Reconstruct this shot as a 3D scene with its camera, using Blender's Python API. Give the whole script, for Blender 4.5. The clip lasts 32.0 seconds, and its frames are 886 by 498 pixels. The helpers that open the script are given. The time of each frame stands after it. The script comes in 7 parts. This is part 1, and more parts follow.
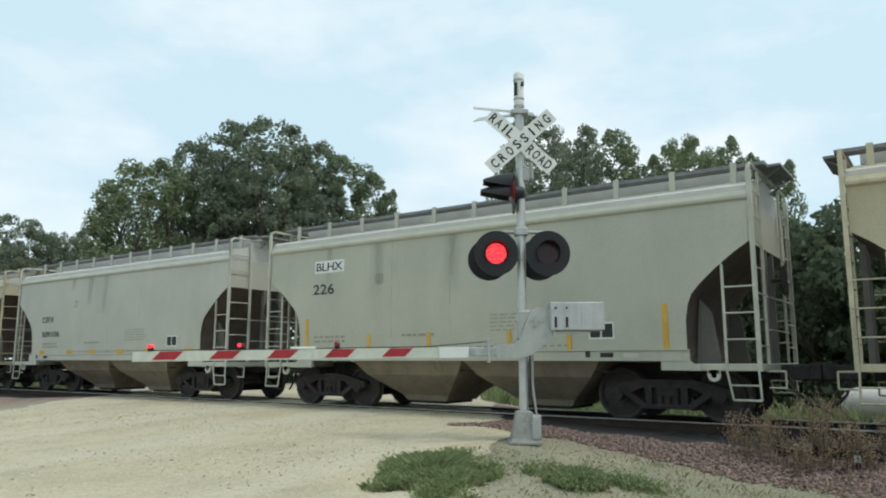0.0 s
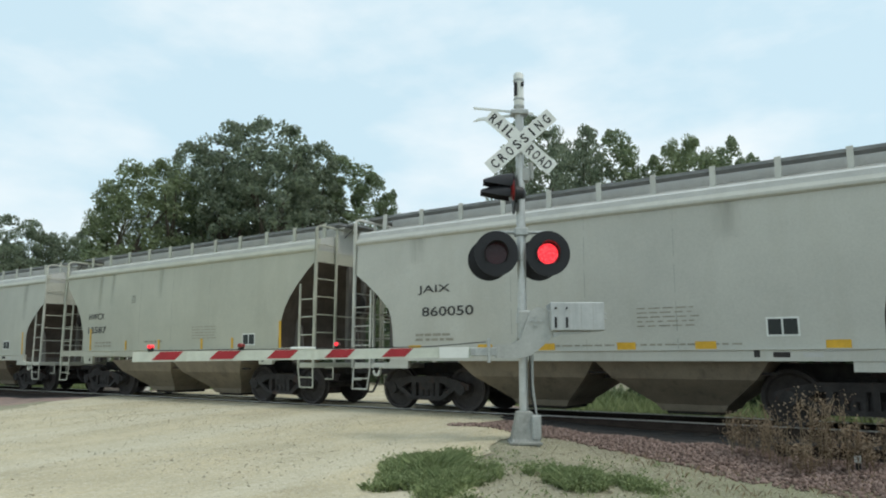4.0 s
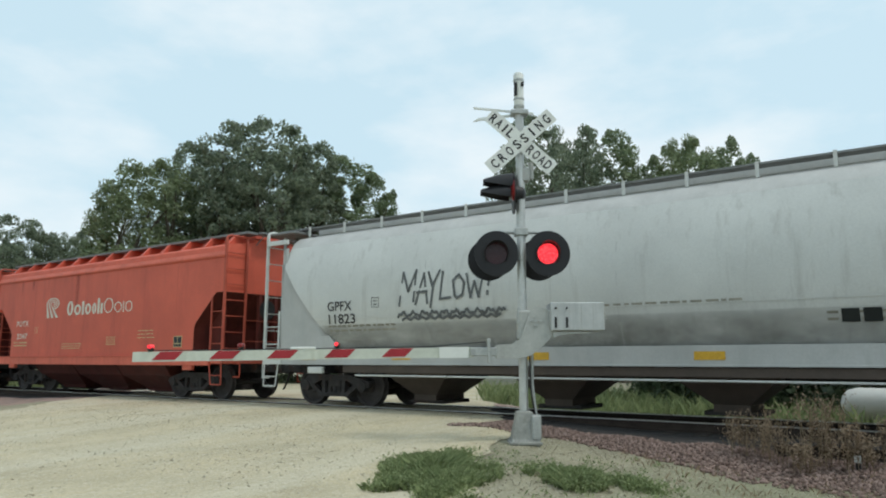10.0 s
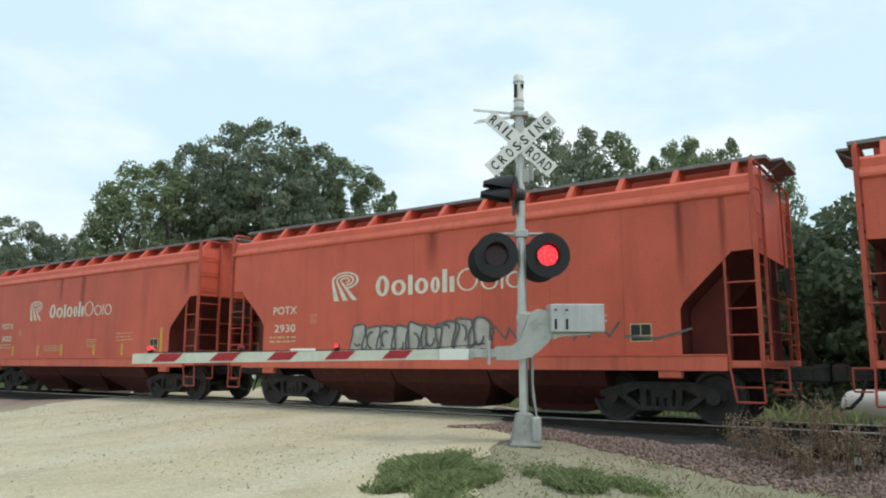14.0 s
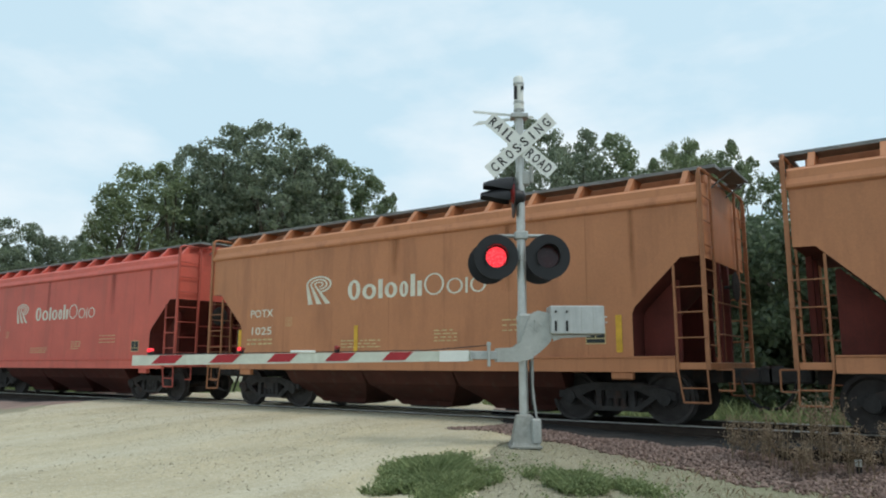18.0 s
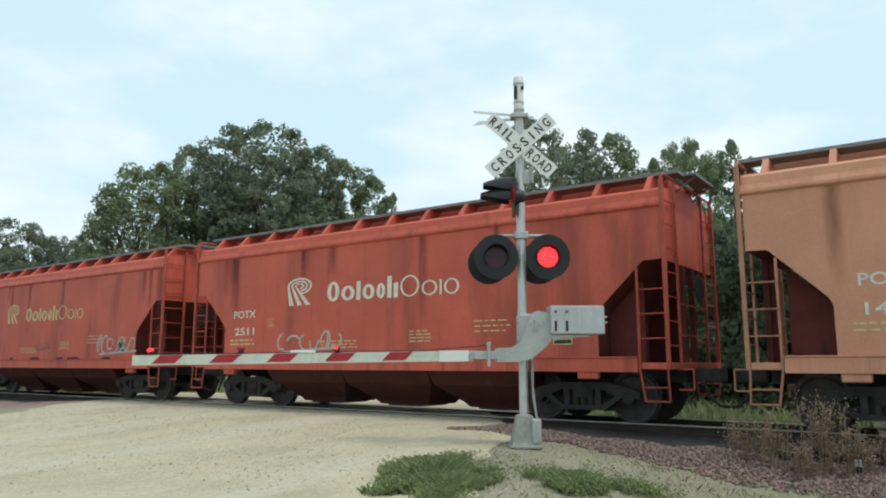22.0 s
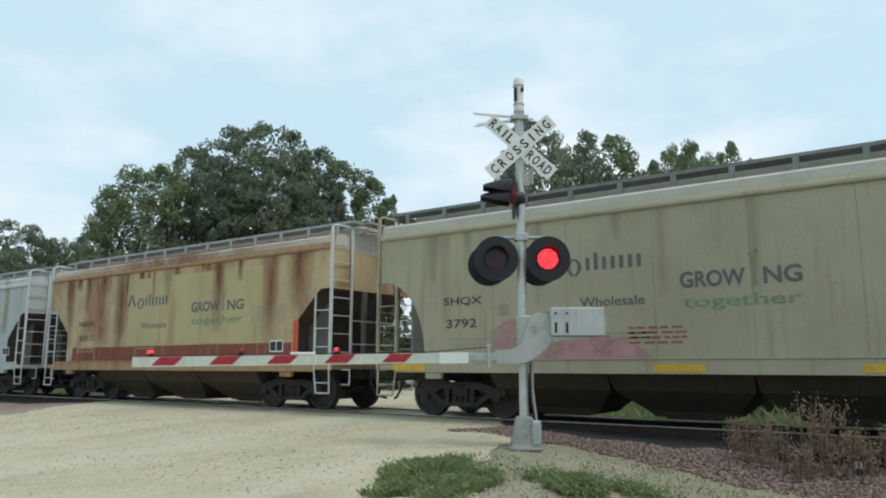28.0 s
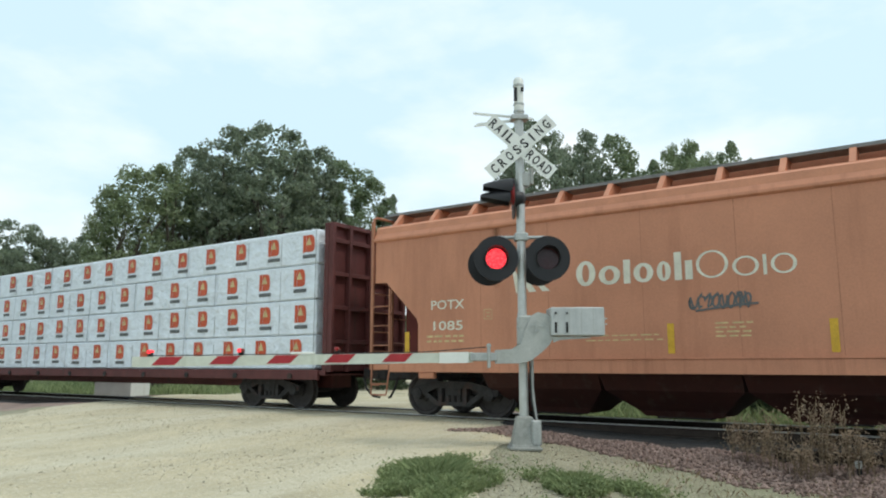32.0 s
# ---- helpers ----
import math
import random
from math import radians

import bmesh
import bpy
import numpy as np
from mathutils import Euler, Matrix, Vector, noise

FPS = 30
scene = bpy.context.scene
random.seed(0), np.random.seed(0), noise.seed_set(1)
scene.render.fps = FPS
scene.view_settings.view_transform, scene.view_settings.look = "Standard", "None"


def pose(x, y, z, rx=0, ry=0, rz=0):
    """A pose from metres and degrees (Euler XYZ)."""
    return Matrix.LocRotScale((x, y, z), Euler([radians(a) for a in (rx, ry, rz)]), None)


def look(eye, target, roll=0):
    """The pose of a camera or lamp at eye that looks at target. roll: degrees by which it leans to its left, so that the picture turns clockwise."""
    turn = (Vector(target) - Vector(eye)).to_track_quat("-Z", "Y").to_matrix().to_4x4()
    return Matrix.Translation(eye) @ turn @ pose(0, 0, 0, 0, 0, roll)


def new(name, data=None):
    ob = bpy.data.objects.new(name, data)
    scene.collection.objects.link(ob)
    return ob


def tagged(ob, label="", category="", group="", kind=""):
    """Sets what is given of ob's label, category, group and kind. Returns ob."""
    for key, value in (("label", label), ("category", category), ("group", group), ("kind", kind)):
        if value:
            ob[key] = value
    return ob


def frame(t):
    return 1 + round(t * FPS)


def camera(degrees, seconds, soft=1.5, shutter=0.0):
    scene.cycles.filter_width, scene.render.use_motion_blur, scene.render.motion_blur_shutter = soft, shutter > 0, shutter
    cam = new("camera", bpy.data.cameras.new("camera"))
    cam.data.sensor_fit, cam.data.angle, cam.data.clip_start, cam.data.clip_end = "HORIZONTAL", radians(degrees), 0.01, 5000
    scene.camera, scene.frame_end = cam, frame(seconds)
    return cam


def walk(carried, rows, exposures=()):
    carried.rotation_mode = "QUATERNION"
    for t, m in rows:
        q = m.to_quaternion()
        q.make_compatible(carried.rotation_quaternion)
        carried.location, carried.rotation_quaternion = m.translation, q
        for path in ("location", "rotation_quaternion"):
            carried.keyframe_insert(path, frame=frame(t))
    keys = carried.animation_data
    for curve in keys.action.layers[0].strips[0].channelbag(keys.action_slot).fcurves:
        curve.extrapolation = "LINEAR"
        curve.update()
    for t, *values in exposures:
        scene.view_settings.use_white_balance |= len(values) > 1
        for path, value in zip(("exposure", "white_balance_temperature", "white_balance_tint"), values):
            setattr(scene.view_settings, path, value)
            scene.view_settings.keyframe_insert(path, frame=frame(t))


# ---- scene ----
# ---------------------------------------------------------------- camera
cam = camera(62.97, 32.0, soft=2.0)
YAW = 35.132
EYE = (0.0, -13.692, 1.064)
TILTS = [(0.0, 98.685), (1.0, 98.698), (1.5, 98.641), (2.0, 98.685), (3.0, 98.701), (3.5, 98.701), (5.5, 98.718),
         (6.0, 98.77), (7.0, 98.77), (7.5, 98.837), (8.0, 98.837), (8.5, 98.907), (9.0, 98.907), (9.5, 98.77),
         (10.0, 98.701), (10.5, 98.77), (11.0, 98.77), (11.5, 98.837), (12.0, 98.701), (12.5, 98.77), (13.0, 98.837),
         (13.5, 98.77), (14.0, 98.837), (14.5, 98.837), (16.5, 98.837), (17.0, 98.907), (17.5, 99.026), (18.0, 98.975),
         (18.5, 99.044), (19.5, 99.044), (20.0, 99.095), (20.5, 99.026), (21.0, 98.975), (22.0, 98.975), (22.5, 99.044),
         (23.0, 99.078), (23.5, 99.096), (24.0, 98.975), (24.5, 98.975), (25.0, 99.044), (25.5, 99.096), (27.5, 99.061),
         (28.0, 99.113), (28.5, 99.18), (29.0, 99.18), (29.5, 99.232), (30.0, 99.13), (30.5, 99.009), (31.0, 99.096),
         (32.0, 99.096)]
walk(cam, [(t, pose(*EYE, a, 0, YAW)) for t, a in TILTS],
     exposures=[(0.0, 0.0, 6420, 10), (10.0, -0.07, 6380, 10), (11.5, -0.02, 6400, 10), (13.0, 0.12, 6480, 10), (14.5, 0.09, 6450, 10), (17.0, 0.07, 6500, 10),
                (17.6, -0.02, 6350, 10), (19.0, -0.13, 6230, 10), (20.0, -0.18, 6200, 10), (20.5, 0.06, 6400, 10), (25.5, 0.08, 6400, 10), (27.4, -0.4, 6200, 10),
                (27.7, -0.36, 6200, 10), (28.0, -0.07, 6260, 10), (28.5, 0.1, 6400, 10), (32.0, 0.14, 6420, 10)])

# ---------------------------------------------------------------- world and sun
world = bpy.data.worlds.new("world")
scene.world = world
world.use_nodes = True
wn, wl = world.node_tree.nodes, world.node_tree.links
wn.clear()
w_out, w_bg = wn.new("ShaderNodeOutputWorld"), wn.new("ShaderNodeBackground")
w_sky = wn.new("ShaderNodeTexSky")
w_sky.sky_type, w_sky.sun_disc = "NISHITA", False
w_sky.sun_elevation, w_sky.sun_rotation = radians(59), radians(80)
w_sky.air_density, w_sky.dust_density = 1.2, 3.0
w_haze = wn.new("ShaderNodeMix")
w_haze.data_type = "RGBA"
w_haze.inputs[0].default_value = 0.85
w_haze.inputs[7].default_value = (6.6, 8.6, 9.45, 1)
w_co = wn.new("ShaderNodeTexCoord")
w_map = wn.new("ShaderNodeMapping")
w_map.inputs["Location"].default_value = (0.35, 0.2, 0.12)
w_map.inputs["Scale"].default_value = (1.0, 1.0, 2.3)
w_noise = wn.new("ShaderNodeTexNoise")
w_noise.inputs["Scale"].default_value, w_noise.inputs["Detail"].default_value = 2.3, 7
w_noise.inputs["Roughness"].default_value = 0.52
w_ramp = wn.new("ShaderNodeValToRGB")
w_ramp.color_ramp.elements[0].position, w_ramp.color_ramp.elements[1].position = 0.455, 0.69
w_cloud = wn.new("ShaderNodeMix")
w_cloud.data_type = "RGBA"
w_cloud.inputs[7].default_value = (9.4, 9.7, 9.7, 1)
wl.new(w_sky.outputs[0], w_haze.inputs[6])
wl.new(w_co.outputs["Generated"], w_map.inputs[0])
wl.new(w_map.outputs[0], w_noise.inputs["Vector"])
wl.new(w_noise.outputs["Fac"], w_ramp.inputs[0])
wl.new(w_ramp.outputs[0], w_cloud.inputs[0])
wl.new(w_haze.outputs[2], w_cloud.inputs[6])
wl.new(w_cloud.outputs[2], w_bg.inputs["Color"])
w_bg.inputs["Strength"].default_value = 0.108
wl.new(w_bg.outputs[0], w_out.inputs["Surface"])

sun_data = bpy.data.lights.new("sun", "SUN")
sun_data.energy, sun_data.angle, sun_data.color = 1.35, radians(9), (1.0, 0.95, 0.86)
sun = new("sun", sun_data)
sun.matrix_basis = look((9.0, 1.6, 15.0), (0, 0, 0))

# ---------------------------------------------------------------- materials


def mat(name, col, rough=0.6, metal=0.0, var=0.18, scale=2.0, fine=45.0, bump=0.12, depth=0.01,
        streak=None, amount=0.0, streak_scale=(5.0, 5.0, 0.35), edge=0.55, glow=None, spec=0.4, streak_turn=0.0):
    """Painted or raw surface: broad stains, fine grain, streaks that run down, slight relief."""
    m = bpy.data.materials.new(name)
    m.use_nodes = True
    nt, ln = m.node_tree.nodes, m.node_tree.links
    b = nt["Principled BSDF"]
    b.inputs["Roughness"].default_value, b.inputs["Metallic"].default_value = rough, metal
    b.inputs["Specular IOR Level"].default_value = spec
    if glow:
        b.inputs["Base Color"].default_value = (*col, 1)
        b.inputs["Emission Color"].default_value = (*glow[:3], 1)
        b.inputs["Emission Strength"].default_value = glow[3]
        return m
    co, info = nt.new("ShaderNodeTexCoord"), nt.new("ShaderNodeObjectInfo")
    shift = nt.new("ShaderNodeVectorMath")
    shift.operation = "SCALE"
    shift.inputs[0].default_value = (37.0, 23.0, 11.0)
    ln.new(info.outputs["Random"], shift.inputs["Scale"])
    add = nt.new("ShaderNodeVectorMath")
    ln.new(co.outputs["Object"], add.inputs[0])
    ln.new(shift.outputs[0], add.inputs[1])

    def noise_of(sc, detail=5.0, rough_=0.6):
        n = nt.new("ShaderNodeTexNoise")
        n.inputs["Scale"].default_value, n.inputs["Detail"].default_value = sc, detail
        n.inputs["Roughness"].default_value = rough_
        ln.new(add.outputs[0], n.inputs["Vector"])
        return n
    big, small = noise_of(scale), noise_of(fine, 3.0)
    both = nt.new("ShaderNodeMath")
    both.operation = "MULTIPLY_ADD"
    both.inputs[1].default_value = 0.4
    ln.new(small.outputs["Fac"], both.inputs[0])
    half = nt.new("ShaderNodeMath")
    half.operation = "MULTIPLY"
    half.inputs[1].default_value = 0.6
    ln.new(big.outputs["Fac"], half.inputs[0])
    ln.new(half.outputs[0], both.inputs[2])
    ramp = nt.new("ShaderNodeValToRGB")
    lo, hi = ramp.color_ramp.elements
    lo.position, hi.position = 0.32, 0.68
    lo.color = (*[c * (1 - var) for c in col], 1)
    hi.color = (*[min(1, c * (1 + var)) for c in col], 1)
    ln.new(both.outputs[0], ramp.inputs[0])
    last = ramp.outputs[0]
    if streak:
        mp = nt.new("ShaderNodeMapping")
        mp.inputs["Scale"].default_value = streak_scale
        mp.inputs["Rotation"].default_value = (0, 0, radians(streak_turn))
        ln.new(add.outputs[0], mp.inputs[0])
        sn = nt.new("ShaderNodeTexNoise")
        sn.inputs["Scale"].default_value, sn.inputs["Detail"].default_value = 1.0, 6
        sn.inputs["Roughness"].default_value = 0.65
        ln.new(mp.outputs[0], sn.inputs["Vector"])
        sr = nt.new("ShaderNodeValToRGB")
        sr.color_ramp.elements[0].position, sr.color_ramp.elements[1].position = edge, edge + 0.16
        ln.new(sn.outputs["Fac"], sr.inputs[0])
        k = nt.new("ShaderNodeMath")
        k.operation = "MULTIPLY"
        k.inputs[1].default_value = amount
        ln.new(sr.outputs[0], k.inputs[0])
        mx = nt.new("ShaderNodeMix")
        mx.data_type = "RGBA"
        mx.inputs[7].default_value = (*streak, 1)
        ln.new(k.outputs[0], mx.inputs[0])
        ln.new(last, mx.inputs[6])
        last = mx.outputs[2]
    ln.new(last, b.inputs["Base Color"])
    rr = nt.new("ShaderNodeMapRange")
    rr.inputs["To Min"].default_value, rr.inputs["To Max"].default_value = max(0.05, rough - 0.12), min(1, rough + 0.12)
    ln.new(small.outputs["Fac"], rr.inputs["Value"])
    ln.new(rr.outputs[0], b.inputs["Roughness"])
    if bump:
        bp = nt.new("ShaderNodeBump")
        bp.inputs["Strength"].default_value, bp.inputs["Distance"].default_value = bump, depth
        ln.new(both.outputs[0], bp.inputs["Height"])
        ln.new(bp.outputs[0], b.inputs["Normal"])
    return m


def gravel_mat(name, base, worn, pale, dark, track_turn):
    """Packed gravel: worn wheel bands, damp patches, and single stones in many tones."""
    m = mat(name, base, 0.95, var=0.30, scale=0.9, fine=26, bump=0.8, depth=0.03,
            streak=worn, amount=0.8, streak_scale=(0.75, 0.07, 0.5), edge=0.45, streak_turn=track_turn)
    nt, ln = m.node_tree.nodes, m.node_tree.links
    b = nt["Principled BSDF"]
    last = b.inputs["Base Color"].links[0].from_socket
    co = nt.new("ShaderNodeTexCoord")
    for scale, share, tones in ((34.0, 0.62, (dark, pale)), (95.0, 0.45, (dark, pale))):
        vo = nt.new("ShaderNodeTexVoronoi")
        vo.inputs["Scale"].default_value = scale
        ln.new(co.outputs["Object"], vo.inputs["Vector"])
        sep = nt.new("ShaderNodeSeparateColor")
        ln.new(vo.outputs["Color"], sep.inputs[0])
        tone = nt.new("ShaderNodeValToRGB")
        tone.color_ramp.elements[0].color, tone.color_ramp.elements[1].color = (*tones[0], 1), (*tones[1], 1)
        ln.new(sep.outputs[0], tone.inputs[0])
        pick = nt.new("ShaderNodeMapRange")
        pick.inputs["From Min"].default_value, pick.inputs["From Max"].default_value = 0.45, 0.95
        pick.inputs["To Max"].default_value = share
        ln.new(sep.outputs[1], pick.inputs["Value"])
        mx = nt.new("ShaderNodeMix")
        mx.data_type = "RGBA"
        ln.new(pick.outputs[0], mx.inputs[0])
        ln.new(last, mx.inputs[6])
        ln.new(tone.outputs[0], mx.inputs[7])
        last = mx.outputs[2]
    ln.new(last, b.inputs["Base Color"])
    return m


def leaf_mat(name, a, b_, sheen=0.25):
    m = bpy.data.materials.new(name)
    m.use_nodes = True
    nt, ln = m.node_tree.nodes, m.node_tree.links
    b = nt["Principled BSDF"]
    b.inputs["Roughness"].default_value = 0.55
    b.inputs["Specular IOR Level"].default_value = sheen
    geo = nt.new("ShaderNodeNewGeometry")
    ramp = nt.new("ShaderNodeValToRGB")
    ramp.color_ramp.elements[0].color, ramp.color_ramp.elements[1].color = (*a, 1), (*b_, 1)
    ln.new(geo.outputs["Random Per Island"], ramp.inputs[0])
    ln.new(ramp.outputs[0], b.inputs["Base Color"])
    tr = nt.new("ShaderNodeBsdfTranslucent")
    ln.new(ramp.outputs[0], tr.inputs["Color"])
    mix = nt.new("ShaderNodeMixShader")
    mix.inputs[0].default_value = 0.52
    ln.new(b.outputs[0], mix.inputs[1])
    ln.new(tr.outputs[0], mix.inputs[2])
    ln.new(mix.outputs[0], nt["Material Output"].inputs["Surface"])
    return m


def soft_stain(name, col, strength=0.8, down=0.0, up=0.0, side=0.35, sc=(3.0, 3.0, 0.5), lo=0.35, hi=0.65):
    """A thin stain with ragged soft edges that lets the paint below show through."""
    m = mat(name, col, 0.75, var=0.25, scale=2.0)
    nt, ln = m.node_tree.nodes, m.node_tree.links
    co, sep = nt.new("ShaderNodeTexCoord"), nt.new("ShaderNodeSeparateXYZ")
    ln.new(co.outputs["Generated"], sep.inputs[0])

    def calc(op, a, b):
        n = nt.new("ShaderNodeMath")
        n.operation = op
        n.use_clamp = True
        for i, v in enumerate((a, b)):
            if isinstance(v, (int, float)):
                n.inputs[i].default_value = v
            else:
                ln.new(v, n.inputs[i])
        return n.outputs[0]
    x, z = sep.outputs[0], sep.outputs[2]
    left = calc("DIVIDE", x, side)
    right = calc("DIVIDE", calc("SUBTRACT", 1.0, x), side)
    fade = calc("MULTIPLY", left, right)
    if down:
        fade = calc("MULTIPLY", fade, calc("POWER", z, down))
    if up:
        fade = calc("MULTIPLY", fade, calc("POWER", calc("SUBTRACT", 1.0, z), up))
    mp, tn, rp = nt.new("ShaderNodeMapping"), nt.new("ShaderNodeTexNoise"), nt.new("ShaderNodeMapRange")
    mp.inputs["Scale"].default_value = sc
    ln.new(co.outputs["Object"], mp.inputs[0])
    ln.new(mp.outputs[0], tn.inputs["Vector"])
    tn.inputs["Scale"].default_value, tn.inputs["Detail"].default_value, tn.inputs["Roughness"].default_value = 2.0, 6, 0.65
    rp.inputs["From Min"].default_value, rp.inputs["From Max"].default_value = lo, hi
    ln.new(tn.outputs["Fac"], rp.inputs["Value"])
    k = calc("MULTIPLY", calc("MULTIPLY", fade, rp.outputs[0]), strength)
    ln.new(k, nt["Principled BSDF"].inputs["Alpha"])
    return m


def lit_lens(name):
    """Red glass with a moulded pattern, lit from behind."""
    m = mat(name, (0.5, 0.01, 0.02), 0.3, glow=(1.0, 0.018, 0.035, 1.5))
    nt, ln = m.node_tree.nodes, m.node_tree.links
    co, vo, rp = nt.new("ShaderNodeTexCoord"), nt.new("ShaderNodeTexNoise"), nt.new("ShaderNodeValToRGB")
    vo.inputs["Scale"].default_value, vo.inputs["Detail"].default_value = 38.0, 2
    rp.color_ramp.elements[0].position, rp.color_ramp.elements[1].position = 0.38, 0.66
    rp.color_ramp.elements[0].color, rp.color_ramp.elements[1].color = (0.62, 0.008, 0.018, 1), (1.0, 0.075, 0.085, 1)
    ln.new(co.outputs["Object"], vo.inputs["Vector"])
    ln.new(vo.outputs["Fac"], rp.inputs[0])
    ln.new(rp.outputs[0], nt["Principled BSDF"].inputs["Emission Color"])
    return m


